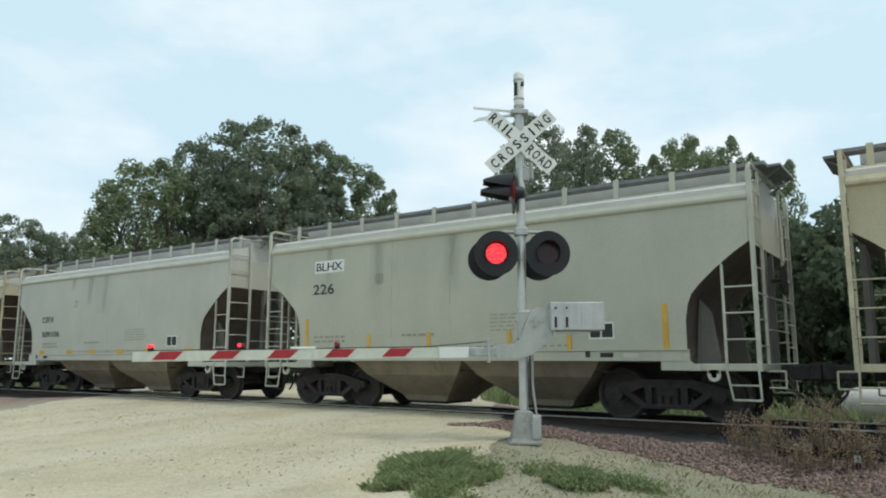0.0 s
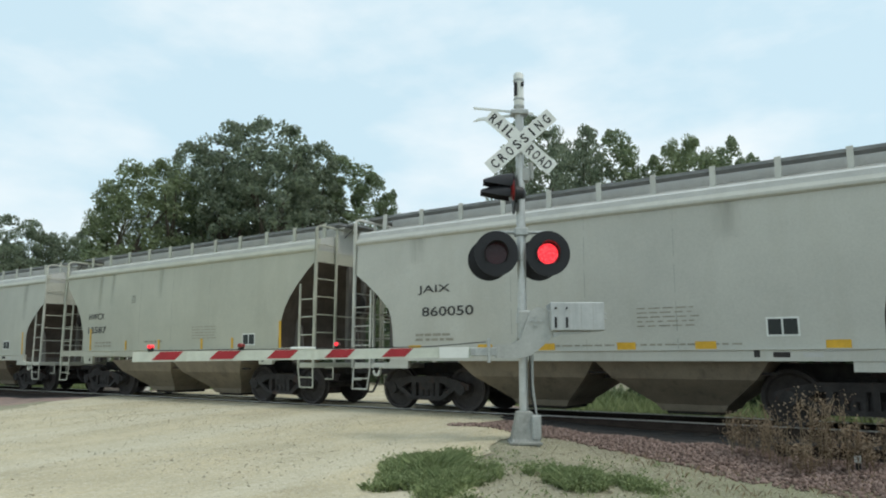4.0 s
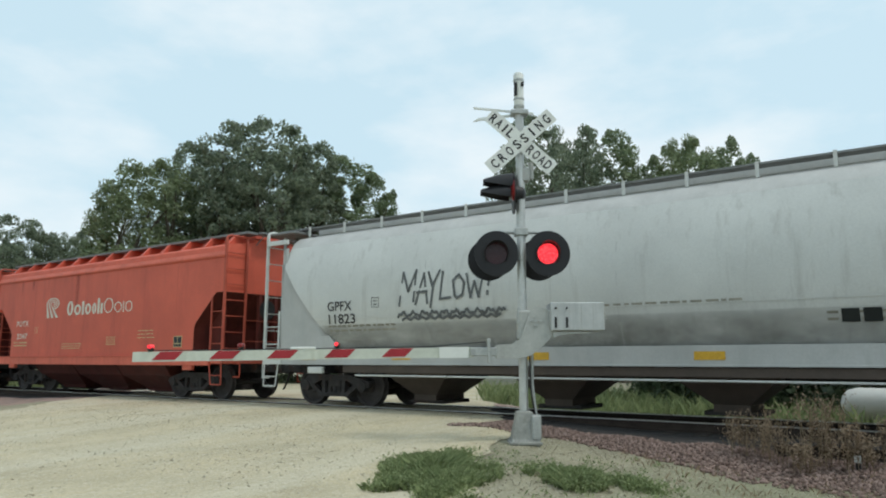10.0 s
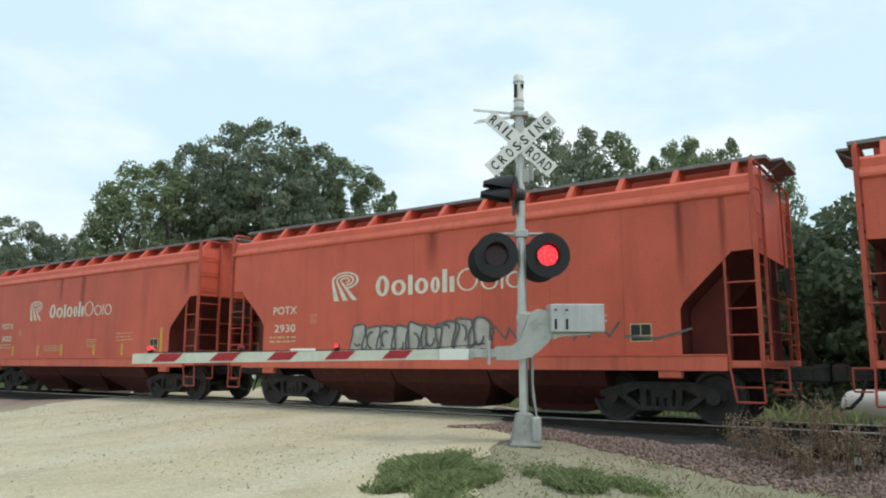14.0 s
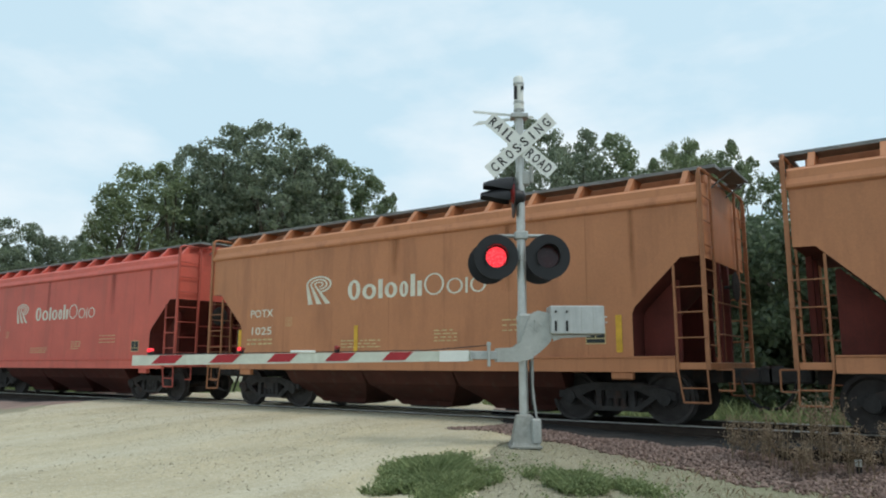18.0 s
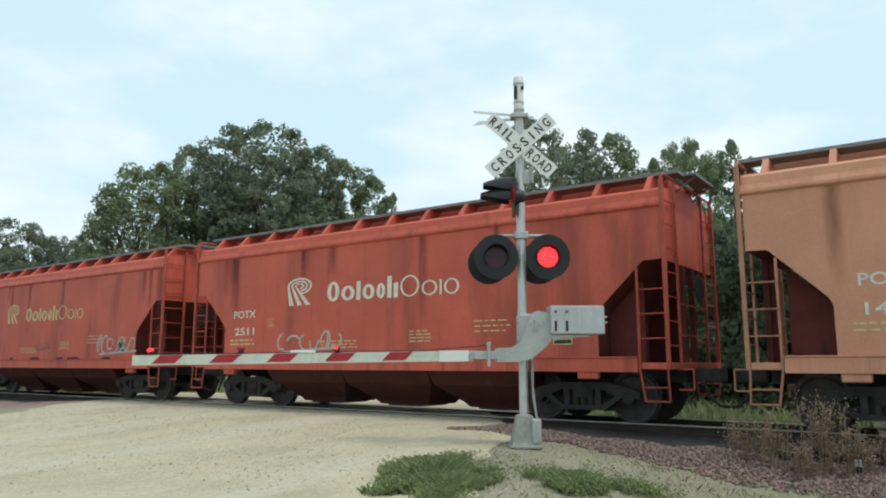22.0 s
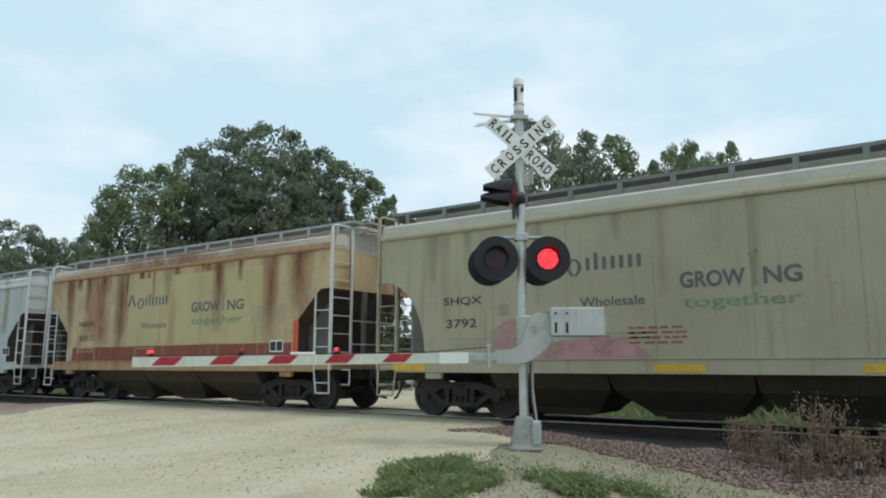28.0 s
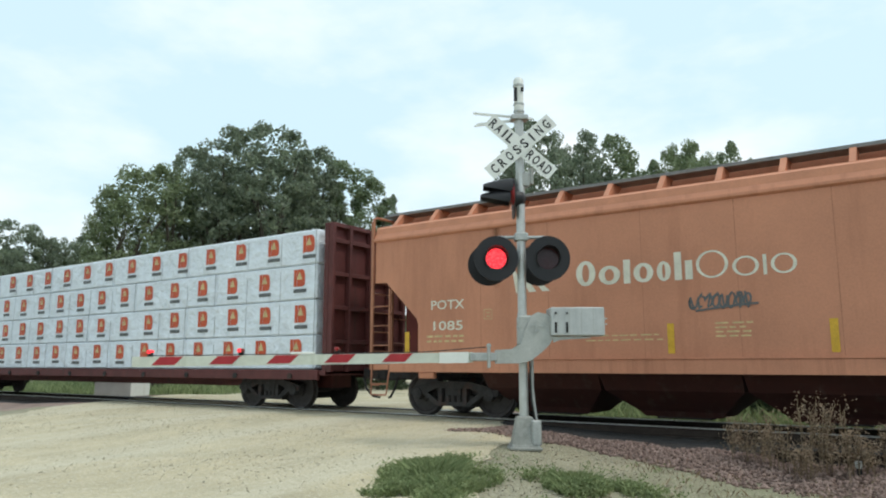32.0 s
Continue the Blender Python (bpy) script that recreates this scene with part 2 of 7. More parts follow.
RUST, GRIME = (0.17, 0.06, 0.025), (0.16, 0.14, 0.115)
M = {
    "road": gravel_mat("gravel_road", (0.435, 0.375, 0.240), (0.515, 0.475, 0.350), (0.68, 0.635, 0.50), (0.235, 0.20, 0.135), -YAW),
    # bed: oily stone, made darker still to hold the train's shadow
    "bed": mat("oily_shadowed_ballast", (0.042, 0.038, 0.036), 0.95, var=0.45, scale=2.0, fine=20, bump=0.9, depth=0.04),
    "dirt": gravel_mat("dry_dirt", (0.285, 0.262, 0.172), (0.195, 0.205, 0.115), (0.47, 0.44, 0.35), (0.13, 0.125, 0.085), 20),
    "ballast": mat("pink_ballast", (0.28, 0.205, 0.172), 0.95, var=0.45, scale=1.5, fine=20, bump=0.9, depth=0.04),
    "rail": mat("rusty_rail_steel", (0.045, 0.034, 0.028), 0.85, var=0.35, scale=4, spec=0.2),
    "railhead": mat("polished_rail_head", (0.55, 0.54, 0.52), 0.3, 0.9, var=0.15, scale=3),
    "tie": mat("creosoted_wood", (0.055, 0.045, 0.038), 0.9, var=0.4, scale=3, bump=0.5),
    "iron": mat("running_gear_iron", (0.046, 0.043, 0.042), 0.85, 0.0, var=0.45, scale=5, bump=0.25,
                streak=RUST, amount=0.25, streak_scale=(3, 3, 2), edge=0.55, spec=0.15),
    "wheel": mat("wheel_steel", (0.048, 0.042, 0.040), 0.75, 0.1, var=0.4, scale=6),
    "black": mat("black_rubber", (0.015, 0.015, 0.016), 0.6, var=0.3),
    "alu": mat("aluminium_paint", (0.52, 0.53, 0.51), 0.45, 0.55, var=0.18, scale=6, streak=(0.25, 0.24, 0.22), amount=0.35),
    "galv": mat("galvanised_steel", (0.40, 0.415, 0.40), 0.5, 0.45, var=0.25, scale=7, streak=(0.24, 0.25, 0.24), amount=0.5),
    "weight": mat("zinc_coated_steel", (0.46, 0.475, 0.465), 0.5, 0.25, var=0.12, scale=5, streak=(0.33, 0.345, 0.34), amount=0.55, streak_scale=(9.0, 9.0, 0.4), edge=0.48),
    "footsteel": mat("weathered_zinc", (0.27, 0.275, 0.25), 0.6, 0.25, var=0.3, scale=6, streak=(0.17, 0.16, 0.13), amount=0.6),
    "casting": mat("grey_painted_casting", (0.40, 0.41, 0.385), 0.6, 0.1, var=0.15, scale=8, streak=(0.22, 0.21, 0.18), amount=0.35),
    "signwhite": mat("reflective_white", (0.70, 0.72, 0.68), 0.5, var=0.08, scale=8, streak=(0.45, 0.44, 0.38), amount=0.25),
    "signred": mat("reflective_red", (0.34, 0.022, 0.03), 0.5, var=0.15, scale=9),
    "armwhite": mat("arm_white", (0.55, 0.58, 0.50), 0.5, var=0.12, scale=7, streak=(0.40, 0.42, 0.33), amount=0.5),
    "letter": mat("black_letter", (0.02, 0.02, 0.022), 0.6, var=0.3),
    "lampblack": mat("lamp_black", (0.012, 0.012, 0.014), 0.5, var=0.35, bump=0.05),
    "redglow": lit_lens("lit_red_lens"),
    "reddark": mat("unlit_red_lens", (0.035, 0.006, 0.008), 0.25, var=0.3),
    "redlamp": mat("small_red_lens", (0.25, 0.02, 0.02), 0.3, var=0.2),
    "concrete": mat("concrete", (0.36, 0.35, 0.31), 0.9, var=0.2, scale=6),
    "bark": mat("bark", (0.10, 0.085, 0.065), 0.95, var=0.4, scale=4, bump=0.6, depth=0.05),
    "tank": mat("white_tank_paint", (0.62, 0.62, 0.58), 0.45, var=0.1, scale=2, streak=(0.4, 0.36, 0.3), amount=0.3),
    "white_text": mat("white_stencil", (0.66, 0.63, 0.52), 0.6, var=0.2, scale=5),
    "cream_text": mat("faded_cream_stencil", (0.55, 0.44, 0.22), 0.6, var=0.3, scale=5),
    "dark_text": mat("black_stencil", (0.045, 0.045, 0.045), 0.6, var=0.3, scale=5),
    "grey_text": mat("dark_grey_stencil", (0.11, 0.115, 0.115), 0.6, var=0.3, scale=5),
    "faint_text": mat("faded_stencil", (0.29, 0.275, 0.225), 0.6, var=0.3, scale=5),
    "green_text": mat("green_stencil", (0.16, 0.24, 0.12), 0.6, var=0.3, scale=5),
    "yellow": mat("yellow_reflector", (0.62, 0.36, 0.03), 0.5, var=0.2, scale=6),
    "plate": mat("black_plate", (0.02, 0.025, 0.025), 0.5, var=0.3),
    # end-recess steel: dirt plus the recess's shade, both put into the base colour
    "sheet": mat("dirty_shaded_slope_sheet", (0.095, 0.075, 0.062), 0.85, var=0.35, scale=2, streak=(0.05, 0.035, 0.03), amount=0.6),
    "redsheet": mat("dirty_shaded_red_sheet", (0.11, 0.022, 0.016), 0.85, var=0.35, scale=2, streak=(0.05, 0.015, 0.012), amount=0.6),
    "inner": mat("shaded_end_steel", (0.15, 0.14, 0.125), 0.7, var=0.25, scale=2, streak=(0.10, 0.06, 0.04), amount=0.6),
    "stain": soft_stain("brown_stain", (0.235, 0.135, 0.070), 0.85, up=0.6, side=0.03, sc=(1.2, 1.2, 0.8), lo=0.15, hi=0.55),
    "specks": soft_stain("orange_rust_specks", (0.45, 0.19, 0.035), 0.55, side=0.05, sc=(3.0, 3.0, 2.0), lo=0.52, hi=0.66),
    "run": soft_stain("rust_run", (0.16, 0.038, 0.026), 0.5, down=0.55, side=0.45, sc=(5.0, 5.0, 0.4), lo=0.22, hi=0.52),
    "greystain": soft_stain("soot_film", (0.175, 0.168, 0.150), 0.62, up=0.3, side=0.02, sc=(0.5, 0.5, 0.9), lo=0.15, hi=0.6),
    "orangerun": soft_stain("orange_rust_run", (0.30, 0.115, 0.045), 0.65, down=0.5, side=0.45, sc=(1.6, 1.6, 0.4), lo=0.25, hi=0.6),
    "creamrun": soft_stain("orange_rust_wash", (0.40, 0.235, 0.075), 0.6, down=0.7, side=0.45, sc=(0.9, 0.9, 0.5), lo=0.3, hi=0.62),
    "rustrun": soft_stain("broad_rust_run", (0.215, 0.075, 0.034), 0.88, down=0.5, side=0.45, sc=(0.8, 0.8, 0.35), lo=0.25, hi=0.60),
    "yellowrun": soft_stain("yellow_dust_run", (0.40, 0.32, 0.10), 0.75, down=0.3, side=0.4, sc=(2.5, 2.5, 0.4), lo=0.25, hi=0.6),
    "greyrun": soft_stain("grey_dirt_run", (0.19, 0.17, 0.125), 0.28, down=0.5, side=0.45, sc=(5.0, 5.0, 0.4), lo=0.22, hi=0.55),
    "fadedspray": soft_stain("faded_silver_spray", (0.40, 0.37, 0.33), 0.75, side=0.02, sc=(1.5, 1.5, 1.5), lo=0.22, hi=0.5),
    "fadedline": soft_stain("faded_dark_spray", (0.07, 0.065, 0.07), 0.9, side=0.005, sc=(1.5, 1.5, 1.5), lo=0.2, hi=0.45),
    "red_text": mat("faded_red_stencil", (0.30, 0.09, 0.07), 0.6, var=0.3, scale=5),
    "panel": mat("cleaner_cream_panel", (0.44, 0.37, 0.20), 0.6, var=0.15, scale=1.0, streak=(0.30, 0.16, 0.07), amount=0.55, edge=0.56),
    "boards": mat("galvanised_walkway", (0.21, 0.215, 0.21), 0.65, 0.4, var=0.3, scale=5),
    "silverboards": mat("silver_walkway", (0.33, 0.345, 0.35), 0.55, 0.3, var=0.25, scale=5),
    "wrap": mat("white_lumber_wrap", (0.72, 0.77, 0.82), 0.35, var=0.14, scale=2.4, fine=6, bump=1.0, depth=0.16),
    "foldline": mat("grey_wrap_fold", (0.34, 0.36, 0.38), 0.6, var=0.3, scale=6),
    "orange": mat("orange_print", (0.52, 0.085, 0.030), 0.5, var=0.15),
    "blue_paint": mat("dark_blue_spray", (0.036, 0.050, 0.078), 0.6, var=0.4, scale=3),
    "sky_paint": mat("light_blue_spray", (0.09, 0.32, 0.42), 0.6, var=0.35, scale=3),
    "teal_paint": mat("teal_spray", (0.10, 0.19, 0.18), 0.6, var=0.3, scale=3),
    "red_spray": mat("crimson_spray", (0.33, 0.035, 0.05), 0.6, var=0.3, scale=3),
    "silver_paint": mat("silver_spray", (0.42, 0.40, 0.36), 0.5, 0.2, var=0.25, scale=3),
    "pink_paint": soft_stain("pale_pink_spray", (0.50, 0.27, 0.29), 0.9, up=0.25, side=0.12, sc=(1.0, 1.0, 1.0), lo=0.25, hi=0.5),
    "rustband": mat("rusty_maroon_band", (0.20, 0.06, 0.035), 0.7, var=0.3, scale=2, streak=(0.35, 0.22, 0.10), amount=0.6, edge=0.54),
    "maroon": mat("maroon_steel", (0.10, 0.028, 0.026), 0.7, var=0.35, scale=2, streak=(0.05, 0.03, 0.025), amount=0.6),
}
M["stone"] = leaf_mat("mixed_ballast_stone", (0.19, 0.132, 0.112), (0.56, 0.42, 0.365))
M["pebble"] = leaf_mat("mixed_road_pebble", (0.22, 0.19, 0.13), (0.66, 0.61, 0.49))
M["leaf_dark"] = leaf_mat("oak_leaf", (0.125, 0.165, 0.110), (0.260, 0.305, 0.195), 0.8)
M["leaf_mid"] = leaf_mat("maple_leaf", (0.125, 0.172, 0.092), (0.255, 0.315, 0.165), 0.8)
M["leaf_light"] = leaf_mat("ash_leaf", (0.145, 0.190, 0.095), (0.265, 0.320, 0.165), 0.8)
# thicket green is lowered so the leaves themselves carry the shadow they stand in
M["leaf_thicket"] = leaf_mat("shaded_thicket_leaf", (0.070, 0.098, 0.060), (0.150, 0.195, 0.105), 0.5)
M["grass"] = leaf_mat("green_grass", (0.155, 0.205, 0.090), (0.35, 0.405, 0.20))
M["dry"] = leaf_mat("dry_weed", (0.20, 0.15, 0.10), (0.42, 0.33, 0.22))
M["dryleaf"] = leaf_mat("withered_leaf", (0.19, 0.14, 0.10), (0.46, 0.36, 0.255))

# ---------------------------------------------------------------- mesh tools


class Geo:
    """Collects vertices and faces for one mesh."""

    def __init__(self):
        self.v, self.f = [], []

    def add(self, vs, fs):
        n = len(self.v)
        self.v += [tuple(p) for p in vs]
        self.f += [tuple(i + n for i in q) for q in fs]
        return self

    def box(self, x0, x1, y0, y1, z0, z1, b=0.0):
        if b <= 0:
            vs = [(x, y, z) for z in (z0, z1) for y in (y0, y1) for x in (x0, x1)]
            return self.add(vs, [(0, 2, 3, 1), (4, 5, 7, 6), (0, 1, 5, 4), (2, 6, 7, 3), (0, 4, 6, 2), (1, 3, 7, 5)])
        c = ((x0 + x1) / 2, (y0 + y1) / 2, (z0 + z1) / 2)
        h = (abs(x1 - x0) / 2, abs(y1 - y0) / 2, abs(z1 - z0) / 2)
        b = min(b, *(0.45 * a for a in h))
        bm = bmesh.new()
        pts = []
        for sx in (-1, 1):
            for sy in (-1, 1):
                for sz in (-1, 1):
                    for k in range(3):
                        e = [h[0] - b, h[1] - b, h[2] - b]
                        e[k] = h[k]
                        pts.append(bm.verts.new((c[0] + sx * e[0], c[1] + sy * e[1], c[2] + sz * e[2])))
        bmesh.ops.convex_hull(bm, input=pts)
        bm.verts.index_update()
        vs = [tuple(v.co) for v in bm.verts]
        fs = [tuple(v.index for v in q.verts) for q in bm.faces]
        bm.free()
        return self.add(vs, fs)

    def tube(self, p0, p1, r, n=8, r1=None, cap=True):
        p0, p1 = Vector(p0), Vector(p1)
        r1 = r if r1 is None else r1
        q = (p1 - p0).to_track_quat("Z", "Y")
        vs = []
        for p, rad in ((p0, r), (p1, r1)):
            for i in range(n):
                a = 2 * math.pi * i / n
                vs.append(p + q @ Vector((rad * math.cos(a), rad * math.sin(a), 0)))
        fs = [(i, (i + 1) % n, n + (i + 1) % n, n + i) for i in range(n)]
        if cap:
            fs += [tuple(range(n - 1, -1, -1)), tuple(range(n, 2 * n))]
        return self.add(vs, fs)

    def pipe(self, pts, r, n=6):
        for a, b in zip(pts, pts[1:]):
            self.tube(a, b, r, n)
        return self

    def prism(self, poly, a, b, axis="y"):
        """Extrudes a flat outline; for axis y the outline is (x, z), for x (y, z), for z (x, y)."""
        def put(p, d):
            return {"y": (p[0], d, p[1]), "x": (d, p[0], p[1]), "z": (p[0], p[1], d)}[axis]
        n = len(poly)
        vs = [put(p, a) for p in poly] + [put(p, b) for p in poly]
        fs = [tuple(range(n)), tuple(range(2 * n - 1, n - 1, -1))]
        fs += [(i, n + i, n + (i + 1) % n, (i + 1) % n) for i in range(n)]
        return self.add(vs, fs)

    def lathe(self, prof, centre, axis="y", n=24):
        """Turns an outline of (radius, along) about an axis."""
        vs, fs = [], []
        for r, d in prof:
            for i in range(n):
                a = 2 * math.pi * i / n
                u, w = r * math.cos(a), r * math.sin(a)
                o = {"y": (u, d, w), "x": (d, u, w), "z": (u, w, d)}[axis]
                vs.append(tuple(c + q for c, q in zip(centre, o)))
        for k in range(len(prof) - 1):
            for i in range(n):
                j = (i + 1) % n
                fs.append((k * n + i, k * n + j, (k + 1) * n + j, (k + 1) * n + i))
        fs.append(tuple(range(n)))
        fs.append(tuple(range((len(prof) - 1) * n, len(prof) * n))[::-1])
        return self.add(vs, fs)

    def loft(self, rings, caps=True):
        n = len(rings[0])
        vs = [p for r in rings for p in r]
        fs = []
        for k in range(len(rings) - 1):
            for i in range(n):
                j = (i + 1) % n
                fs.append((k * n + i, k * n + j, (k + 1) * n + j, (k + 1) * n + i))
        if caps:
            fs += [tuple(range(n)), tuple(range((len(rings) - 1) * n, len(rings) * n))[::-1]]
        return self.add(vs, fs)

    def strip(self, rows):
        """An open sheet through rows of points."""
        n = len(rows[0])
        fs = []
        for k in range(len(rows) - 1):
            for i in range(n - 1):
                fs.append((k * n + i, k * n + i + 1, (k + 1) * n + i + 1, (k + 1) * n + i))
        return self.add([p for r in rows for p in r], fs)

    def mesh(self, name, smooth=False):
        me = bpy.data.meshes.new(name)
        me.from_pydata(self.v, [], self.f)
        bm = bmesh.new()
        bm.from_mesh(me)
        bmesh.ops.recalc_face_normals(bm, faces=bm.faces)
        if smooth:
            for q in bm.faces:
                q.smooth = True
            for e in bm.edges:
                if len(e.link_faces) == 2 and e.calc_face_angle(0) > 0.6:
                    e.smooth = False
        bm.to_mesh(me)
        bm.free()
        return me


def part(name, geo, material, parent=None, label="", smooth=False):
    me = geo.mesh(name, smooth) if isinstance(geo, Geo) else geo
    if not me.materials:
        me.materials.append(material)
    ob = new(name, me)
    if me.materials[0] is not material:
        ob.material_slots[0].link = "OBJECT"
        ob.material_slots[0].material = material
    ob.parent = parent
    if label:
        ob["label"] = label
    return ob


def stuff_mesh(name, verts, faces, material):
    me = bpy.data.meshes.new(name)
    verts, faces = np.asarray(verts, dtype=np.float32), np.asarray(faces, dtype=np.int32)
    k = faces.shape[1]
    me.vertices.add(len(verts))
    me.vertices.foreach_set("co", verts.ravel())
    me.loops.add(faces.size)
    me.loops.foreach_set("vertex_index", faces.ravel())
    me.polygons.add(len(faces))
    me.polygons.foreach_set("loop_start", np.arange(0, faces.size, k, dtype=np.int32))
    me.update(calc_edges=True)
    me.validate()
    me.materials.append(material)
    return me


TEXTS = {}


def text_geo(words, height, width=None, bold=0.0, shear=0.0):
    """Flat lettering in x and z, its left foot at the origin, as lists of points and faces."""
    key = (words, height, width, bold, shear)
    if key not in TEXTS:
        cu = bpy.data.curves.new("text", "FONT")
        cu.body, cu.size, cu.offset, cu.shear, cu.resolution_u = words, 1.0, bold, shear, 3
        ob = new("text", cu)
        me = bpy.data.meshes.new_from_object(ob)
        pts = [tuple(v.co) for v in me.vertices]
        fs = [tuple(q.vertices) for q in me.polygons]
        bpy.data.objects.remove(ob)
        bpy.data.meshes.remove(me)
        x0, x1 = min(p[0] for p in pts), max(p[0] for p in pts)
        z0, z1 = min(p[1] for p in pts), max(p[1] for p in pts)
        cap = height / 0.73 if any(c in "gjpqy" for c in words) else height / (z1 - z0)
        base = 0.0 if any(c in "gjpqy" for c in words) else z0
        sx = width / (x1 - x0) if width else cap
        TEXTS[key] = ([((p[0] - x0) * sx, (p[1] - base) * cap) for p in pts], fs)
    return TEXTS[key]

# ---------------------------------------------------------------- ground, road, track


def smooth01(a, b, x):
    k = min(1.0, max(0.0, (x - a) / (b - a)))
    return k * k * (3 - 2 * k)


def beside_road(x, y):
    """Metres to the right of the road's right edge; negative on the road, which is 13 m wide."""
    return (x + 9.02) * 0.8348 + (y + 0.77) * 0.5506


def height(x, y):
    q = beside_road(x, y)
    on = (1 - smooth01(0.4, 4.2, q)) * smooth01(-14.5, -10.6, q)
    a = abs(y)
    road = -0.05 - 0.27 * smooth01(2.5, 9.5, a)
    off = -0.19 - 0.24 * smooth01(1.75, 4.0, a) - 0.05 * smooth01(4, 12, a)
    z = on * road + (1 - on) * off
    near = 1 - smooth01(25, 60, math.hypot(x + 8, y + 4))
    z += 0.025 * near * smooth01(2.0, 3.5, a) * noise.noise((x * 0.7, y * 0.7, 0.0))
    return z


def sheet(name, xs, ys, lift, material, keep=None):
    g = Geo()
    index = {}
    for i, x in enumerate(xs):
        for j, y in enumerate(ys):
            index[i, j] = len(g.v)
            g.v.append((x, y, height(x, y) + lift))
    for i in range(len(xs) - 1):
        for j in range(len(ys) - 1):
            cx, cy = (xs[i] + xs[i + 1]) / 2, (ys[j] + ys[j + 1]) / 2
            if keep is None or keep(cx, cy):
                g.f.append((index[i, j], index[i + 1, j], index[i + 1, j + 1], index[i, j + 1]))
    return part(name, g, material, smooth=True)


def spread(a, b, step):
    return [a + step * i for i in range(int(round((b - a) / step)) + 1)]


gx = [-2500, -900, -400, -200, -120, -80] + spread(-59, 10, 0.3) + [16, 30, 60, 120, 300, 900, 2500]
gy = [-2500, -900, -300, -100, -40, -25] + spread(-18, 12, 0.3) + [16, 22, 30, 45, 70, 120, 300, 900, 2500]
ground = sheet("ground", gx, gy, 0.0, M["dirt"])
tagged(ground, "dry gravelly dirt with patchy grass beside the tracks", "ground", kind="structure")


def on_road(x, y):
    q = beside_road(x, y) + 0.5 * noise.noise((x * 0.9, y * 0.9, 7.0)) + 0.25 * noise.noise((x * 2.7, y * 2.7, 3.0))
    return -10.5 < q < 0.55 - 0.5 * smooth01(-9, -3, y) + 1.1 * smooth01(-7, -3.5, y)


def strips(name, rows, lift, material):
    """Sheet from rows of (x, y) points laid on the ground."""
    g = Geo()
    g.strip([[(x, y, height(x, y) + lift) for x, y in row] for row in rows])
    return part(name, g, material, smooth=True)


def road_row(p):
    """Points across the road, p metres along it from the near rail."""
    y = -0.77 + 0.8348 * p
    hi = 0.55 - 0.5 * smooth01(-9, -3, y) + 1.1 * smooth01(-7, -3.5, y) + 0.4 * noise.noise((p * 0.6, 0, 7.0)) + 0.2 * noise.noise((p * 2.1, 0, 3.0))
    lo = -10.6 + 0.4 * noise.noise((p * 0.6, 5, 2.0)) + 0.2 * noise.noise((p * 2.1, 5, 1.0))
    row = []
    for k in range(37):
        q = lo + (hi - lo) * k / 36
        row.append((-9.02 + 0.8348 * q - 0.5506 * p, -0.77 + 0.5506 * q + 0.8348 * p))
    return row


road = strips("road", [road_row(p) for p in [-200, -120, -70, -45] + spread(-30, 36, 0.3) + [45, 70, 120, 200]], 0.013, M["road"])
tagged(road, "pale tan gravel road rising to the crossing", "road", kind="structure")


def on_ballast(x, y):
    a = abs(y) + 0.25 * noise.noise((x * 1.3, y * 1.3, 11.0))
    return a < 3.3 + (1.15 * smooth01(-4.6, -0.8, x) if y < 0 else 0.0) and not (-10.2 < beside_road(x, y) < 0.1 + 0.6 * noise.noise((x, y, 2.0)) + 1.2 * smooth01(-3.4, -1.6, -abs(y)))


track_x = [-400, -250, -150, -100, -75] + spread(-59, 16, 0.3) + [25, 40, 80, 200]


def track_row(x, half):
    half_near = half + (0.55 * smooth01(-4.6, -0.8, x) if half > 3 else 0.0)
    w0, w1 = half_near + 0.25 * noise.noise((x * 0.9, 1, 11.0)) + 0.12 * noise.noise((x * 3.0, 1, 4.0)), half + 0.25 * noise.noise((x * 0.9, 9, 11.0))
    return [(x, -w0 + (w0 + w1) * k / 24) for k in range(25)]


ballast = strips("ballast", [track_row(x, 3.25) for x in track_x], 0.0045, M["ballast"])
tagged(ballast, "pinkish crushed stone ballast under the track", "ballast", kind="structure")

# dark sheet widened past the rails to paint the train's shadow band
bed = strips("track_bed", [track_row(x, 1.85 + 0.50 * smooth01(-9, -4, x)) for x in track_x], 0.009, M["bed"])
tagged(bed, "oily stone bed between the rails, coloured dark for the train's shadow", "ballast", kind="structure")

track = tagged(new("track"), "single railway track on wooden sleepers", "track", kind="structure")
RAIL = [(-0.075, -0.17), (0.075, -0.17), (0.075, -0.155), (0.012, -0.135), (0.012, -0.045), (0.037, -0.035), (0.037, -0.006),
        (0.028, 0.0), (-0.028, 0.0), (-0.037, -0.006), (-0.037, -0.035), (-0.012, -0.045), (-0.012, -0.135), (-0.075, -0.155)]
for side in (-0.754, 0.754):
    part("rail", Geo().prism([(y + side, z) for y, z in RAIL], -700, 500, "x"), M["rail"], track)
    part("rail_head", Geo().box(-700, 500, side - 0.0385, side + 0.0385, -0.022, 0.002, 0.006), M["railhead"], track, "polished rail top")
tie_mesh = Geo().box(-0.115, 0.115, -1.3, 1.3, -0.34, -0.172, 0.012).mesh("sleeper")
